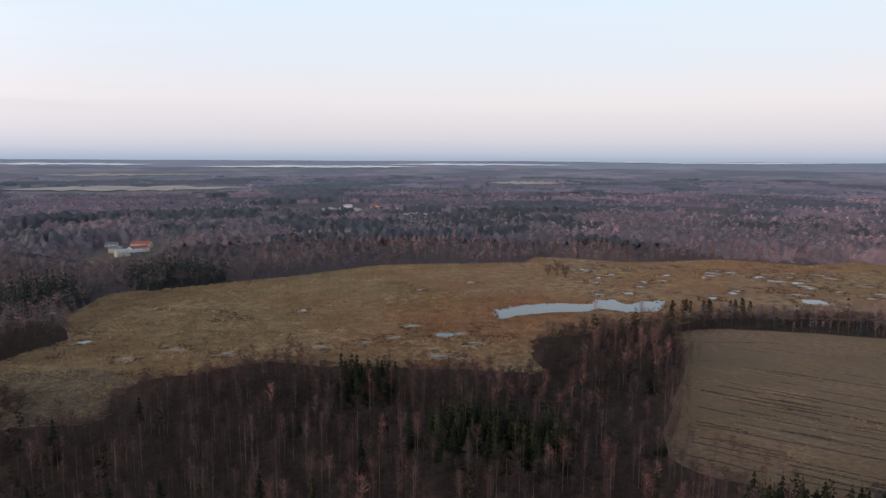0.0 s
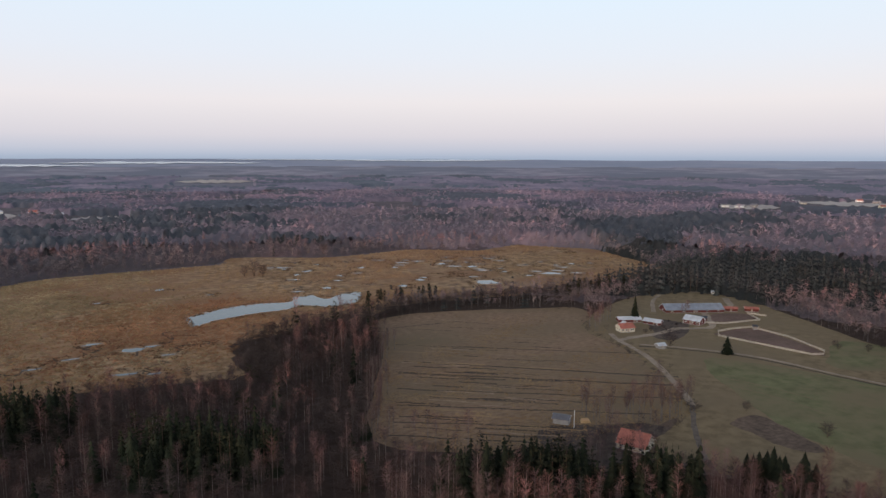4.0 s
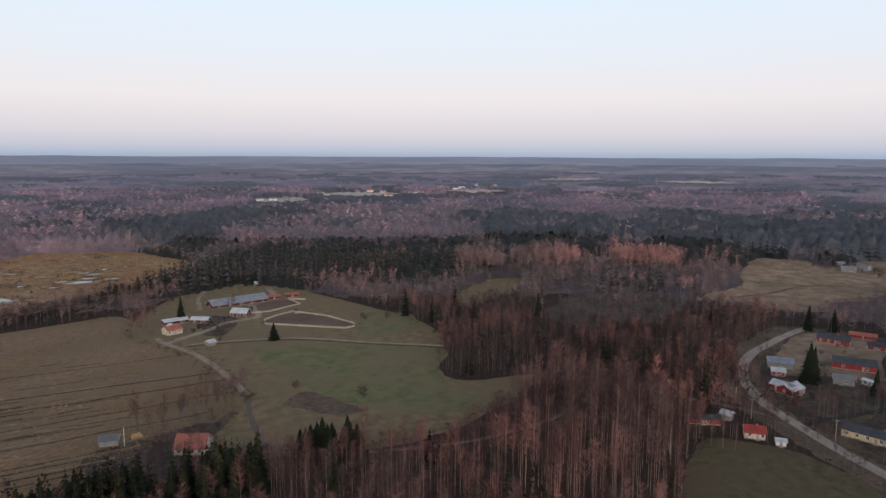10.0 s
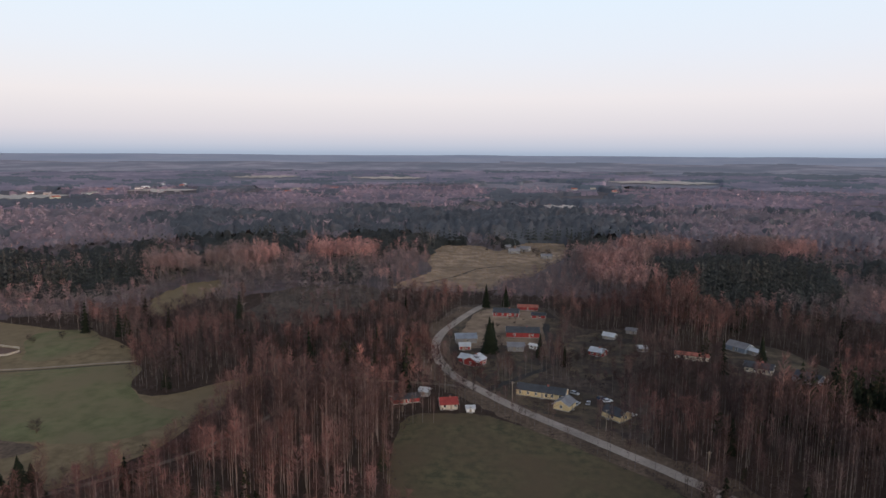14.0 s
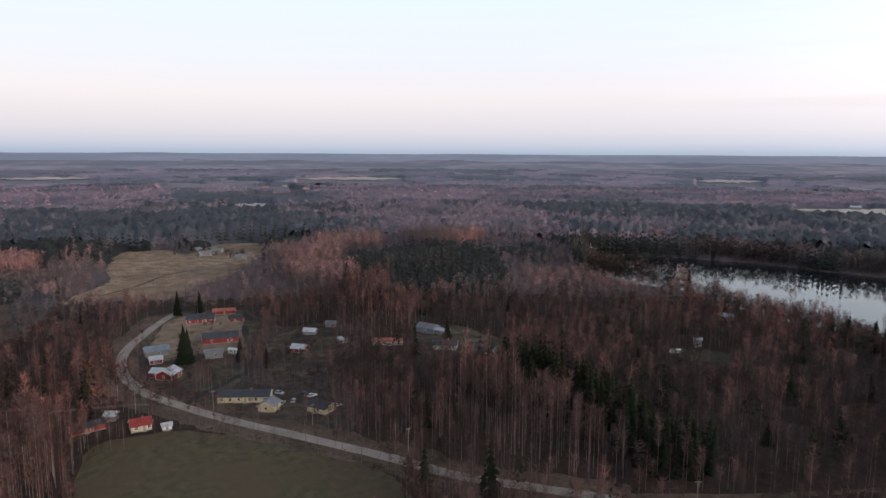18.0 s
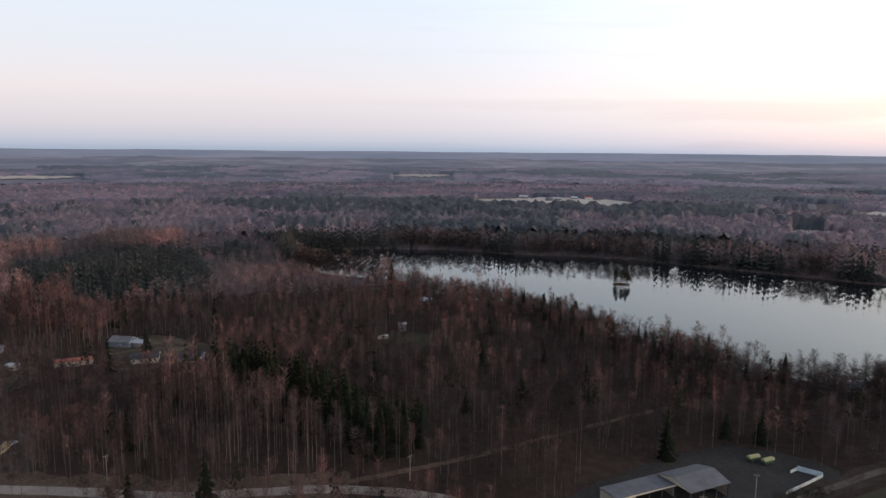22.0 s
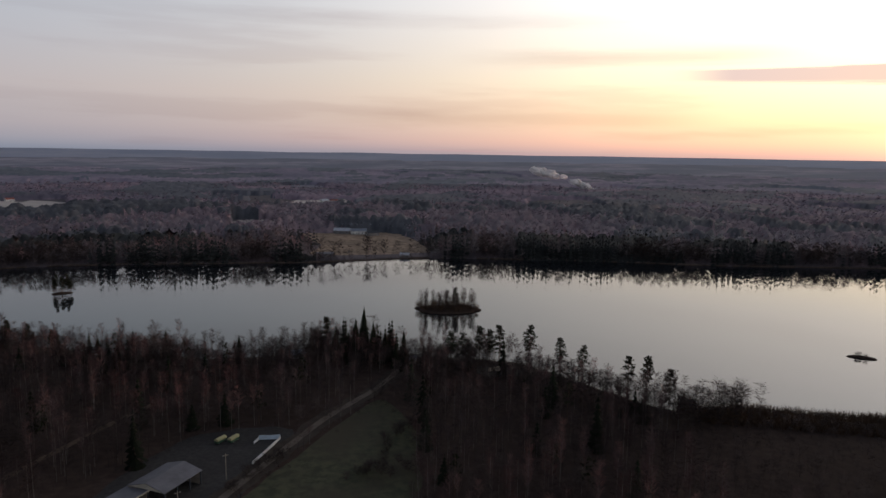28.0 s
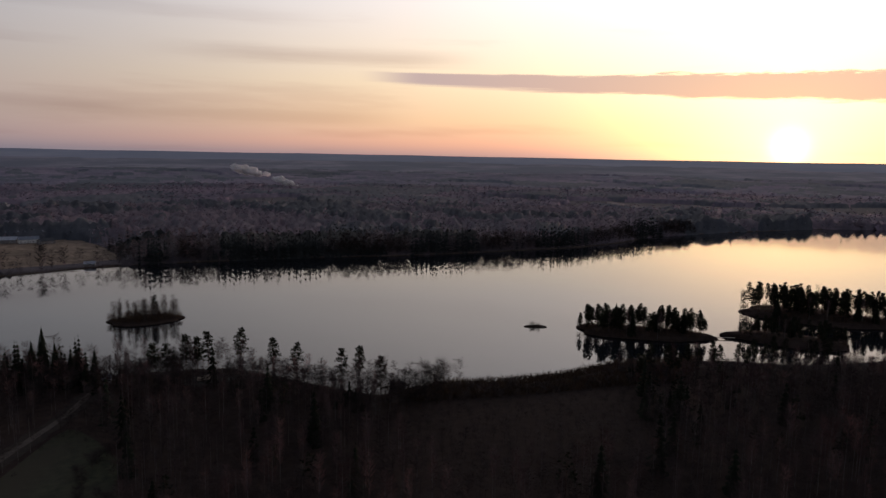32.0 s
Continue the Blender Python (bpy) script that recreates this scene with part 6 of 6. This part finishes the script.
# the canopy of the far woods, one rolling sheet of crowns
def canopy(name, r0, r1, step, mat, dark, label, cols=1440, low=0.0):
    rows = int((r1 - r0) / step) + 1
    ang = np.radians(-42 + 291 * np.arange(cols + 1) / cols)
    rr = r0 + (r1 - r0) * np.arange(rows + 1) / rows
    R, A = np.meshgrid(rr, ang, indexing="ij")
    R = R + step * rs.uniform(-0.4, 0.4, R.shape)
    x, y = R * np.sin(A), R * np.cos(A)
    h = (3 + 6 * patchy(x, y, 60, 3, 13) + (8.0 if low else 5.0) * rs.rand(*R.shape) ** 1.5) * (np.interp(R, [520, 640, 900], [0.55, 0.8, 1.25]) if low else 1.0)
    open_land = ((patchy(x, y, 300, 3, 40) > 0.69) & (R > 1290)) | ~free_of(x.ravel(), y.ravel(), low).reshape(x.shape)
    if low:
        for cx, cy, cr in CUTOVER:
            open_land |= np.hypot(x - cx, y - cy) < cr
        for poly in CLEAR:      # low where it would stand before open land
            open_land |= inside(poly, x * 1.055, y * 1.055) | inside(poly, x * 1.025, y * 1.025)
    block = conifer_land(x, y)
    if low:
        edge = np.minimum.reduce([near_line(poly + poly[:1], x, y) for poly in (MARSH, MEADOW, FARM_SOUTH, FAR_YARD, FARM)])
        h = h * np.clip((edge - 4) / 34, 0.06, 1)
        h = h * np.clip((R - 520) / 220, 0.02, 1)
    h = h + np.where(block, 5.0 if low else 2.5, 0.0)
    if low:
        h = h * np.clip((near_line(LAKE + LAKE[:1], x, y) - 3) / 9, 0.1, 1.0)
    z = land(R) + swell(x, y) + h * np.interp(R, [1250, 3200], [1.0, 0.75])
    z = np.where(open_land, land(R) + swell(x, y) - 3, z)
    n = cols + 1
    i = (np.arange(rows)[:, None] * n + np.arange(cols)[None, :]).ravel()
    quads = np.stack([i, i + 1, i + n + 1, i + n], 1)
    me = bpy.data.meshes.new(name)
    me.from_pydata(np.stack([x.ravel(), y.ravel(), z.ravel()], 1), [], quads.tolist())
    me.polygons.foreach_set("use_smooth", np.ones(len(quads), bool))
    me.materials.append(M[mat])
    me.materials.append(M[dark])
    b = block.ravel()[quads].sum(1) >= 2
    me.polygons.foreach_set("material_index", b.astype(np.int32))
    me.update()
    tagged(new(name, me), label, "wood", kind="stuff")


# sheets that fill the gaps between trees; the farther one is coloured for haze
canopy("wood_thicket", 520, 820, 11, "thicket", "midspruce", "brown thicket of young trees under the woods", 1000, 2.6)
canopy("wood_thicket", 810, 1310, 12, "farthicket", "hazedspruce", "thicket under the farther woods, mauve with painted haze", 1200, 2.6)
# both canopies carry the haze in their own colours, stronger in the second
canopy("far_wood_canopy", 1290, 2150, 26, "farwood", "farspruce", "canopy of bare birch woods with darker conifer stands, mauve with painted haze")
canopy("hazy_wood_canopy", 2150, 3220, 34, "hazewood", "hazespruce", "canopy of distant woods, haze painted mauve")

# the bank round the lake, a low step of dark heath and earth
def shore_bank():
    pts = rounded(LAKE, 6, 0.0)
    turn = sum(x0 * y1 - x1 * y0 for (x0, y0), (x1, y1) in zip(pts, pts[1:] + pts[:1]))
    rnd, verts, faces, n = random.Random(6), [], [], len(pts)
    for i in range(n):
        a, b = Vector(pts[i - 1]), Vector(pts[(i + 1) % n])
        d = (b - a).normalized()
        out = Vector((d.y, -d.x)) * (1 if turn > 0 else -1)
        for w, z in ((-0.6, 0.02), (0.7, 0.9 * rnd.uniform(0.5, 1.3)), (2.5, 1.3 * rnd.uniform(0.6, 1.2)), (8.0, 0.01)):
            q = Vector(pts[i]) + out * w * rnd.uniform(0.8, 1.2)
            verts.append((q.x, q.y, z))
    for i in range(n):
        k = (i + 1) % n
        for r in range(3):
            faces.append((4 * i + r, 4 * k + r, 4 * k + r + 1, 4 * i + r + 1))
    tagged(new("shore_bank", mesh_from("shore_bank", verts, faces, M["earth"])), "low dark earth bank round the lake", "bank", kind="structure")


shore_bank()
# a denser belt of trees along the far shore of the lake
x, y = scatter(540, 1050, 2.9)
d = near_line(LAKE + LAKE[:1], x, y)
ok = free_of(x, y) & (d < 18) & (d > 1.0) & (rs.rand(len(x)) < 0.85) & ~((x > -25) & (x < 112) & (y < -640) & (rs.rand(len(x)) < 0.8))
x, y, d = x[ok], y[ok], d[ok]
q = patchy(x, y, 40, 2, 31) + 0.16 * (rs.rand(len(x)) - 0.5) - 0.4 * ((x > -25) & (x < 112) & (y < -640))
for name, lod, m in (("spruce", 1, q > 0.57), ("birch", 1, (q <= 0.57) & (q > 0.46)), ("alder", 1, q <= 0.46)):
    tall = 0.75 + 0.55 * rs.rand(m.sum())
    wood, crown, tint = plant(name, lod, np.stack([x[m], y[m]], 1), tall * np.clip(0.6 + d[m] / 18, 0.6, 1.1) * (1.5 if name == "alder" else 1.12), None)
    ob = new("shore_wood", soup_mesh("shore_wood", np.concatenate(crown), np.concatenate(tint), M[{"alder": "greytwig", "birch": "midgrey"}.get(name, "midspruce")]))
    tagged(ob, "mixed wood of " + name + " along the far lake shore", "wood", kind="stuff")
x, y = scatter(540, 1050, 2.2)
d = near_line(LAKE + LAKE[:1], x, y)
ok = free_of(x, y) & (d < 5) & (d > 0.6)
wood, crown, tint = plant("bush", 0, np.stack([x[ok], y[ok]], 1), 0.5 + 0.4 * rs.rand(ok.sum()), None)
tagged(new("shore_scrub", soup_mesh("shore_scrub", np.concatenate(crown), np.concatenate(tint), M["midgrey"])), "grey scrub at the waterline of the far shore", "scrub", kind="stuff")

# the belt of alder scrub between field and marsh
x, y = scatter(340, 690, 3.4)
ok = (near_line(BELT, x, y) < 11) & free_of(x, y)
wood, crown, tint = plant("alder", 0, np.stack([x[ok], y[ok]], 1), 0.35 + 0.5 * rs.rand(ok.sum()) * (0.5 + patchy(x[ok], y[ok], 30, 2, 71)), None)
tagged(new("alder_belt", soup_mesh("alder_belt", np.concatenate(crown), np.concatenate(tint), M["greytwig"])), "bare grey alder scrub between field and marsh", "scrub", kind="stuff")

# the wood along the near shore, close to the water
x, y = scatter(250, 560, 3.7)
d = near_line(TALL_EDGE, x, y)
ok = free_of(x, y) & (d < 26) & (d > 1.5) & ~inside(TERRACE, x, y) & ~inside(LAKE, x, y)
x, y = x[ok], y[ok]
q = 0.7 * patchy(x, y, 30, 2, 47) + 0.3 * rs.rand(len(x))
for name, m in (("spruce", q > 0.71), ("birch", (q <= 0.71) & (q > 0.58)), ("alder", q <= 0.58)):
    tall = np.where((x[m] > 0) & (x[m] < 75), 1.25, 1.0) * (0.5 + 0.5 * rs.rand(m.sum())) * (0.25 + 1.45 * patchy(x[m], y[m], 26, 2, 61)) * (1.25 if name == "alder" else 0.9)
    wood, crown, tint = plant(name, 0, np.stack([x[m], y[m]], 1), tall, None)
    ob = new("shore_wood", soup_mesh("shore_wood", np.concatenate(crown), np.concatenate(tint), M[CROWN[name]]))
    tagged(ob, "wood of " + name + " along the near lake shore", "wood", kind="stuff")
    st = new("stems", soup_mesh("stems", np.concatenate(wood), np.full(sum(len(w) for w in wood), 0.5), M["bark" if name == "birch" else "darkbark"]))
    st.parent = ob

# ---- marsh pools, tussocks and sedge ----
POOLS = [(288, 516, 22, 14), (-20, 435, 9, 3), (12, 417, 8, 3), (-29, 407, 9, 3), (11, 362, 7, 2.5), (-71, 384, 10, 2.5), (-151, 377, 10, 2), (-171, 359, 8, 3), (136, 599, 10, 4), (-45, 395, 8, 2), (20, 395, 8, 2), (-120, 370, 9, 2), (296, 629, 9, 9), (316, 601, 10, 7), (212, 639, 6, 7), (244, 627, 5, 7), (271, 667, 8, 6), (145, 624, 7, 7), (152, 549, 8, 6), (214, 532, 8, 7), (239, 552, 8, 8),
         (25, 597, 7, 6), (2, 413, 12, 6), (-2, 367, 12, 3), (-100, 480, 4, 7), (-211, 391, 7, 5), (366, 533, 22, 9), (380, 545, 12, 4), (330, 560, 6, 4), (180, 600, 5, 5), (60, 560, 6, 3), (-20, 560, 8, 3)]
pool_rnd = random.Random(41)
while len(POOLS) < 82:
    px, py = pool_rnd.uniform(120, 450), pool_rnd.uniform(520, 700)
    if inside(MARSH, np.array([px]), np.array([py]))[0] and not inside(POND, np.array([px]), np.array([py]))[0]:
        POOLS.append((round(px), round(py), pool_rnd.uniform(5, 15), pool_rnd.uniform(1.6, 4)))
for px, py, w, d in POOLS:
    rnd = random.Random(px * 7 + py)
    b = math.atan2(px, py)
    out = []
    for i in range(11):
        t = 2 * math.pi * i / 11
        u, v = w * 0.62 * math.cos(t) * rnd.uniform(0.45, 1.25), d * 0.7 * math.sin(t) * rnd.uniform(0.45, 1.25)
        out.append((px + u * math.cos(b) + v * math.sin(b), py - u * math.sin(b) + v * math.cos(b)))
    sheet("marsh_pool", out, 0.13, "pool", "small open pool in the reed marsh", "pool", 0.15, 4)


def tufts(name, x, y, height, width, mat, label, per=4, spread=0.5):
    n = len(x)
    tri = np.zeros((n, per, 3, 3))
    a = rs.rand(n, per) * 2 * np.pi
    h = height * (0.6 + 0.8 * rs.rand(n, per))
    bx, by = x[:, None] + spread * rs.randn(n, per), y[:, None] + spread * rs.randn(n, per)
    z = land(np.hypot(x, y))[:, None] + 0.03
    for k, (ux, lean, up) in enumerate(((-1, 0, 0), (1, 0, 0), (0, 1, 1))):
        tri[:, :, k, 0] = bx + np.cos(a) * width * ux + lean * 0.35 * h * rs.randn(n, per)
        tri[:, :, k, 1] = by + np.sin(a) * width * ux + lean * 0.35 * h * rs.randn(n, per)
        tri[:, :, k, 2] = z + up * h
    tri = tri.reshape(-1, 3, 3)
    return tagged(new(name, soup_mesh(name, tri, rs.rand(len(tri)), M[mat])), label, "grass", kind="stuff")


def spread_in(poly, gap, keep=1.0):
    xs, ys = [p[0] for p in poly], [p[1] for p in poly]
    x, y = np.meshgrid(np.arange(min(xs), max(xs), gap), np.arange(min(ys), max(ys), gap))
    x, y = x.ravel() + rs.uniform(-0.5, 0.5, x.size) * gap, y.ravel() + rs.uniform(-0.5, 0.5, y.size) * gap
    m = inside(poly, x, y) & (rs.rand(x.size) < keep)
    return x[m], y[m]


x, y = spread_in(MARSH, 4.2)
dry = ~inside(POND, x, y)
for px, py, w, d in POOLS:
    dry &= np.hypot(x - px, y - py) > 0.8 * max(w, d) * 0.8
x, y = x[dry], y[dry]
n = patchy(x, y, 45, 3, 5)
m = n > 0.42
tufts("reed_tussocks", x[m], y[m], 0.6, 0.6, "reed", "golden tussocks of dead reed over the marsh", 4, 0.9)
water_edge = np.minimum.reduce([near_line(POND + POND[:1], x, y)] + [np.abs(np.hypot(x - p[0], y - p[1]) - max(p[2], p[3]) * 0.7) for p in POOLS])
m = (water_edge < 3.5) | ((patchy(x, y, 30, 2, 60) > 0.79) & (y < 480)) | ((patchy(x, y, 24, 2, 80) > 0.77) & (x > 150))
tufts("sedge", x[m], y[m], 0.55, 0.8, "sedge", "dark brown sedge round the marsh pools", 7, 1.6)
# rusty sedge round the pond, bleached grass towards the dry end, with ragged borders
x, y = spread_in(MARSH, 2.3)
x, y = x[~inside(POND, x, y)], y[~inside(POND, x, y)]
for px, py, w, d in POOLS:
    m = np.hypot(x - px, y - py) > 0.62 * max(w, d) + 1.0
    x, y = x[m], y[m]
near_pond = 1 - np.hypot((x - 25) / 130, (y - 455) / 95)
m = near_pond * 0.9 + patchy(x, y, 38, 3, 91) + 0.16 * rs.randn(len(x)) > 0.78
tufts("rusty_sedge", x[m], y[m], 0.30, 1.1, "rustsedge", "rusty brown sedge round the marsh pond", 5, 1.1)
m = np.clip((-20 - x) / 130, -1, 0.6) * 0.55 + patchy(x, y, 46, 3, 17) + 0.16 * rs.randn(len(x)) > 0.60
tufts("bleached_grass", x[m], y[m], 0.30, 1.1, "oldgrass", "bleached olive grass at the dry end of the marsh", 5, 1.1)
x, y = spread_in([(-112, -276), (-143, -281), (-168, -272), (-199, -268), (-241, -272), (-290, -258), (-250, -235), (-205, -244), (-168, -250), (-120, -262)], 1.1)
tufts("reed_bed", x, y, 2.6, 0.22, "sedge", "dense dark reed bed along the near shore", 4, 0.4)
x, y = spread_in(FIELD_WEST, 2.2)
m = patchy(x, y, 16, 2, 20) + np.clip((300 - y) / 160, -0.6, 0.5) * 0.5 + 0.12 * rs.randn(len(x)) > 0.58
tufts("stubble_tufts", x[m], y[m], 0.35, 0.6, "reed", "pale tufts of dead grass on the fallow field", 3, 0.8)
x, y = spread_in(MEADOW, 5.0)
tufts("meadow_tufts", x, y, 0.6, 0.5, "reed", "pale tufts of dry meadow grass", 3, 1.2)

# drainage furrows across the fallow field
for i, (x0, y0, x1, y1, w) in enumerate(((132, 330, 247, 247, 1.5), (123, 312, 240, 236, 1.6), (113, 290, 230, 220, 1.1), (106, 270, 200, 214, 1.1), (97, 253, 168, 212, 1.0), (90, 240, 140, 210, 1.0), (140, 362, 262, 285, 0.8), (152, 400, 200, 398, 1.0))):
    rnd = random.Random(i)
    line = [(x0 + (x1 - x0) * u / 8 + rnd.uniform(-0.7, 0.7), y0 + (y1 - y0) * u / 8 + rnd.uniform(-0.7, 0.7)) for u in range(9)]
    strip("furrow", line, w, 0.10, "ditch", "dark drainage furrow in the fallow field", "furrow", ragged=0.5)
rnd = random.Random(77)
for i in range(130):
    u = rnd.random()
    x0, y0 = 88 + 60 * u + rnd.uniform(0, 80), 225 + 150 * u + rnd.uniform(-25, 40)
    long = rnd.uniform(6, 34)
    line = [(x0 + 0.83 * long * k / 5 + rnd.uniform(-0.5, 0.5), y0 - 0.56 * long * k / 5 + rnd.uniform(-0.5, 0.5)) for k in range(6)]
    if all(inside(FIELD_WEST, np.array([q[0]]), np.array([q[1]]))[0] for q in line):
        strip("furrow", line, rnd.uniform(0.35, 1.2), 0.085 + 0.0005 * i, rnd.choice(("ditch", "reed", "meadow")), "rough strip of dead grass and turned earth", "furrow", ragged=0.6)
for x0, y0, x1, y1 in ((262, 246, 280, 196), (258, 232, 268, 186), (300, 240, 322, 186)):
    strip("wheel_rut", [(x0, y0), ((x0 + x1) / 2 + 3, (y0 + y1) / 2), (x1, y1)], 0.6, 0.12, "pasture", "faint wheel rut in the green crop", "rut", ragged=0.4)
strip("meadow_ditch", [(560, 40), (600, 10), (640, -10), (660, -40)], 2.2, 0.10, "ditch", "dark ditch across the dry meadow", "ditch", ragged=0.5)
strip("village_drive", [(301, -7), (318, -22), (345, -44), (380, -47), (430, -50)], 4.0, 0.13, "yard", "grey gravel drive between the village houses", "road", ragged=0.3)

# scrub and undergrowth
x, y = scatter(150, 560, 7.5)
ok = free_of(x, y, -1.5) & (rs.rand(len(x)) < 0.28)
wood, crown, tint = plant("bush", 0, np.stack([x[ok], y[ok]], 1), 0.45 + 0.5 * rs.rand(ok.sum()), None)
tagged(new("undergrowth", soup_mesh("undergrowth", np.concatenate(crown), np.concatenate(tint), M["greytwig"])), "bare brown undergrowth below the trees", "scrub", kind="stuff")
edges = [(poly + poly[:1], -2.5, 3, n) for poly, n in ((FIELD_WEST, 150), (FARM, 420), (NEAR_FIELD, 80), (HILL, 60), (MEADOW, 160), (MARSH, 420), (YARD, 40), (GREEN_SOUTH, 70))] + [(MAIN_ROAD, 4.5, 9, 70), (TRACK, 2.5, 6, 30), (SIDE_ROAD, 2.5, 6, 20), (VILLAGE + VILLAGE[:1], -4, 4, 60), (GARDEN + GARDEN[:1], -12, 3, 70), (LAWN + LAWN[:1], -3, 3, 20)]
pts = []
rnd = random.Random(8)
for line, lo, hi, count in edges:
    for i in range(count):
        k = rnd.randrange(len(line) - 1)
        u, s = rnd.random(), rnd.choice((-1, 1)) * rnd.uniform(lo, hi)
        (x0, y0), (x1, y1) = line[k], line[k + 1]
        d = math.hypot(x1 - x0, y1 - y0)
        p = (x0 + (x1 - x0) * u - (y1 - y0) / d * s, y0 + (y1 - y0) * u + (x1 - x0) / d * s)
        if all(math.hypot(p[0] - b[0], p[1] - b[1]) > b[2] * 0.75 for b in BUILT) and near_line(MAIN_ROAD, np.array([p[0]]), np.array([p[1]]))[0] > 4:
            pts.append(p)
pts = np.array(pts)
wood, crown, tint = plant("bush", 0, pts, 0.35 + 0.5 * rs.rand(len(pts)), None)
tagged(new("roadside_scrub", soup_mesh("roadside_scrub", np.concatenate(crown), np.concatenate(tint), M["greytwig"])), "bare scrub along roads and garden edges", "scrub", kind="stuff")

# bare shrubs and young trees between the village plots
x, y = spread_in([(474, -5), (466, -60), (420, -112), (372, -112), (318, -84), (262, -70), (266, -46), (304, -12), (385, 8)], 4.6, 0.62)
ok = np.ones(len(x), bool)
for bx, by, br in BUILT:
    ok &= np.hypot(x - bx, y - by) > br * 0.8
    ok &= np.hypot(x * 1.035 - bx, y * 1.035 - by) > br * 0.6
ok &= (near_line(MAIN_ROAD, x, y) > 5) & ~inside([(384, 4), (470, -10), (466, -46), (386, -44)], x, y)
wood, crown, tint = plant("bush", 0, np.stack([x[ok], y[ok]], 1), 0.3 + 0.75 * rs.rand(ok.sum()) ** 2, None)
tagged(new("garden_scrub", soup_mesh("garden_scrub", np.concatenate(crown), np.concatenate(tint), M["greytwig"])), "bare brown shrubs between the village plots", "scrub", kind="stuff")

# dark runnels between the marsh pools
run_rnd = random.Random(52)
for i in range(96):
    px, py, w, d = POOLS[i % len(POOLS)]
    a, q = run_rnd.uniform(0, 6.283), run_rnd.uniform(10, 38)
    line = [(px + math.cos(a + 0.35 * math.sin(k * 1.3 + i)) * q * k / 6, py + math.sin(a + 0.35 * math.sin(k * 1.3 + i)) * q * k / 6) for k in range(1, 7)]
    if all(inside(MARSH, np.array([u[0]]), np.array([u[1]]))[0] for u in line):
        strip("runnel", line, run_rnd.uniform(0.7, 2.0), 0.09 + 0.0006 * i, run_rnd.choice(("ditch", "sedge", "sedge")), "dark wet runnel between marsh pools", "runnel", ragged=0.6)

# heath and bushes on the islands
pts, hs = [], []
for k, (ix, iy, a, b) in enumerate(ISLANDS):
    m = facing(ix, iy, 6 if k else -4)
    for i in range((230, 170, 240, 14, 0, 120)[k]):
        t, q = rnd.uniform(0, 6.283), math.sqrt(rnd.random()) * 0.97
        w = m @ Vector((a * q * math.cos(t), b * q * math.sin(t), 0))
        pts.append((w.x, w.y))
        hs.append(rnd.uniform(0.7, 1.6))
wood, crown, tint = plant("bush", 0, np.array(pts), np.array(hs), None)
soup = np.concatenate(crown)
soup[:, :, 2] += 0.9
tagged(new("island_heath", soup_mesh("island_heath", soup, np.concatenate(tint), M["sedge"])), "dark heath and low bushes on the islands", "scrub", kind="stuff")

# cut-over patch with rows of slash
sheet("cutover", [(422, 120), (443, 82), (500, 66), (545, 76), (562, 118), (520, 150), (486, 150), (446, 150)], 0.05, "earth", "brown cut-over patch strewn with branches", "clearing", 3.0)
x, y = np.meshgrid(np.arange(430, 556, 2.6), np.arange(72, 150, 7.0))
x, y = x.ravel() + 1.5 * rs.randn(x.size), y.ravel() + 0.18 * (x.ravel() - 490) + 1.1 * rs.randn(y.size)
m = np.hypot(x - 490, (y - 110) * 1.5) < 64
x, y = x[m], y[m]
a, h = 0.2 + 0.5 * rs.randn(len(x)), 2.5 + 3 * rs.rand(len(x))
dx, dy = np.cos(a) * h, np.sin(a) * h
tri = np.stack([np.stack([x, y, 0 * x + 0.1], 1), np.stack([x + dx, y + dy, 0 * x + 0.5], 1), np.stack([x + dx * 0.5 + 0.3, y + dy * 0.5 - 0.5, 0 * x + 0.7], 1)], 1)
tagged(new("slash", soup_mesh("slash", tri, rs.rand(len(tri)), M["track"])), "grey slash and fallen stems on a cut-over patch", "brushwood", kind="stuff")

# ---- far fields and the great lake at the horizon ----
def far_patch(name, deg, r, half_deg, half_r, mat, label, category, seed):
    """A patch of land at a bearing and distance, lifted over the rising ground to show from the camera."""
    rnd = random.Random(seed)
    n, m = 22, 4
    verts, faces = [], []
    for i in range(n + 1):
        u = -1 + 2 * i / n
        k = max(0.04, 1 - abs(u) ** 3)
        lo, hi = -half_r * k * rnd.uniform(0.35, 1.2), half_r * k * rnd.uniform(0.35, 1.2)
        for j in range(m + 1):
            q = r + lo + (hi - lo) * j / m
            b = radians(deg + half_deg * u)
            x, y = q * math.sin(b), q * math.cos(b)
            lift = (2.5 if mat == "farfield" else 4.0) if q > 2000 else 0.8 if q > 1500 else 0.2
            verts.append((x, y, float(land(q) + swell(x, y)) + lift))
    for i in range(n):
        for j in range(m):
            a = i * (m + 1) + j
            faces.append((a, a + m + 1, a + m + 2, a + 1))
    return tagged(new(name, mesh_from(name, verts, faces, M[mat])), label, category, kind="structure")


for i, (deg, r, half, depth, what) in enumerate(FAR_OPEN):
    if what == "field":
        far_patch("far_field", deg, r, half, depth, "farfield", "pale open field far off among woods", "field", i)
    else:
        far_patch("far_lake", deg, r, half, depth, "farlake", "strip of a great lake at the horizon, sky reflection painted pale", "lake", i)
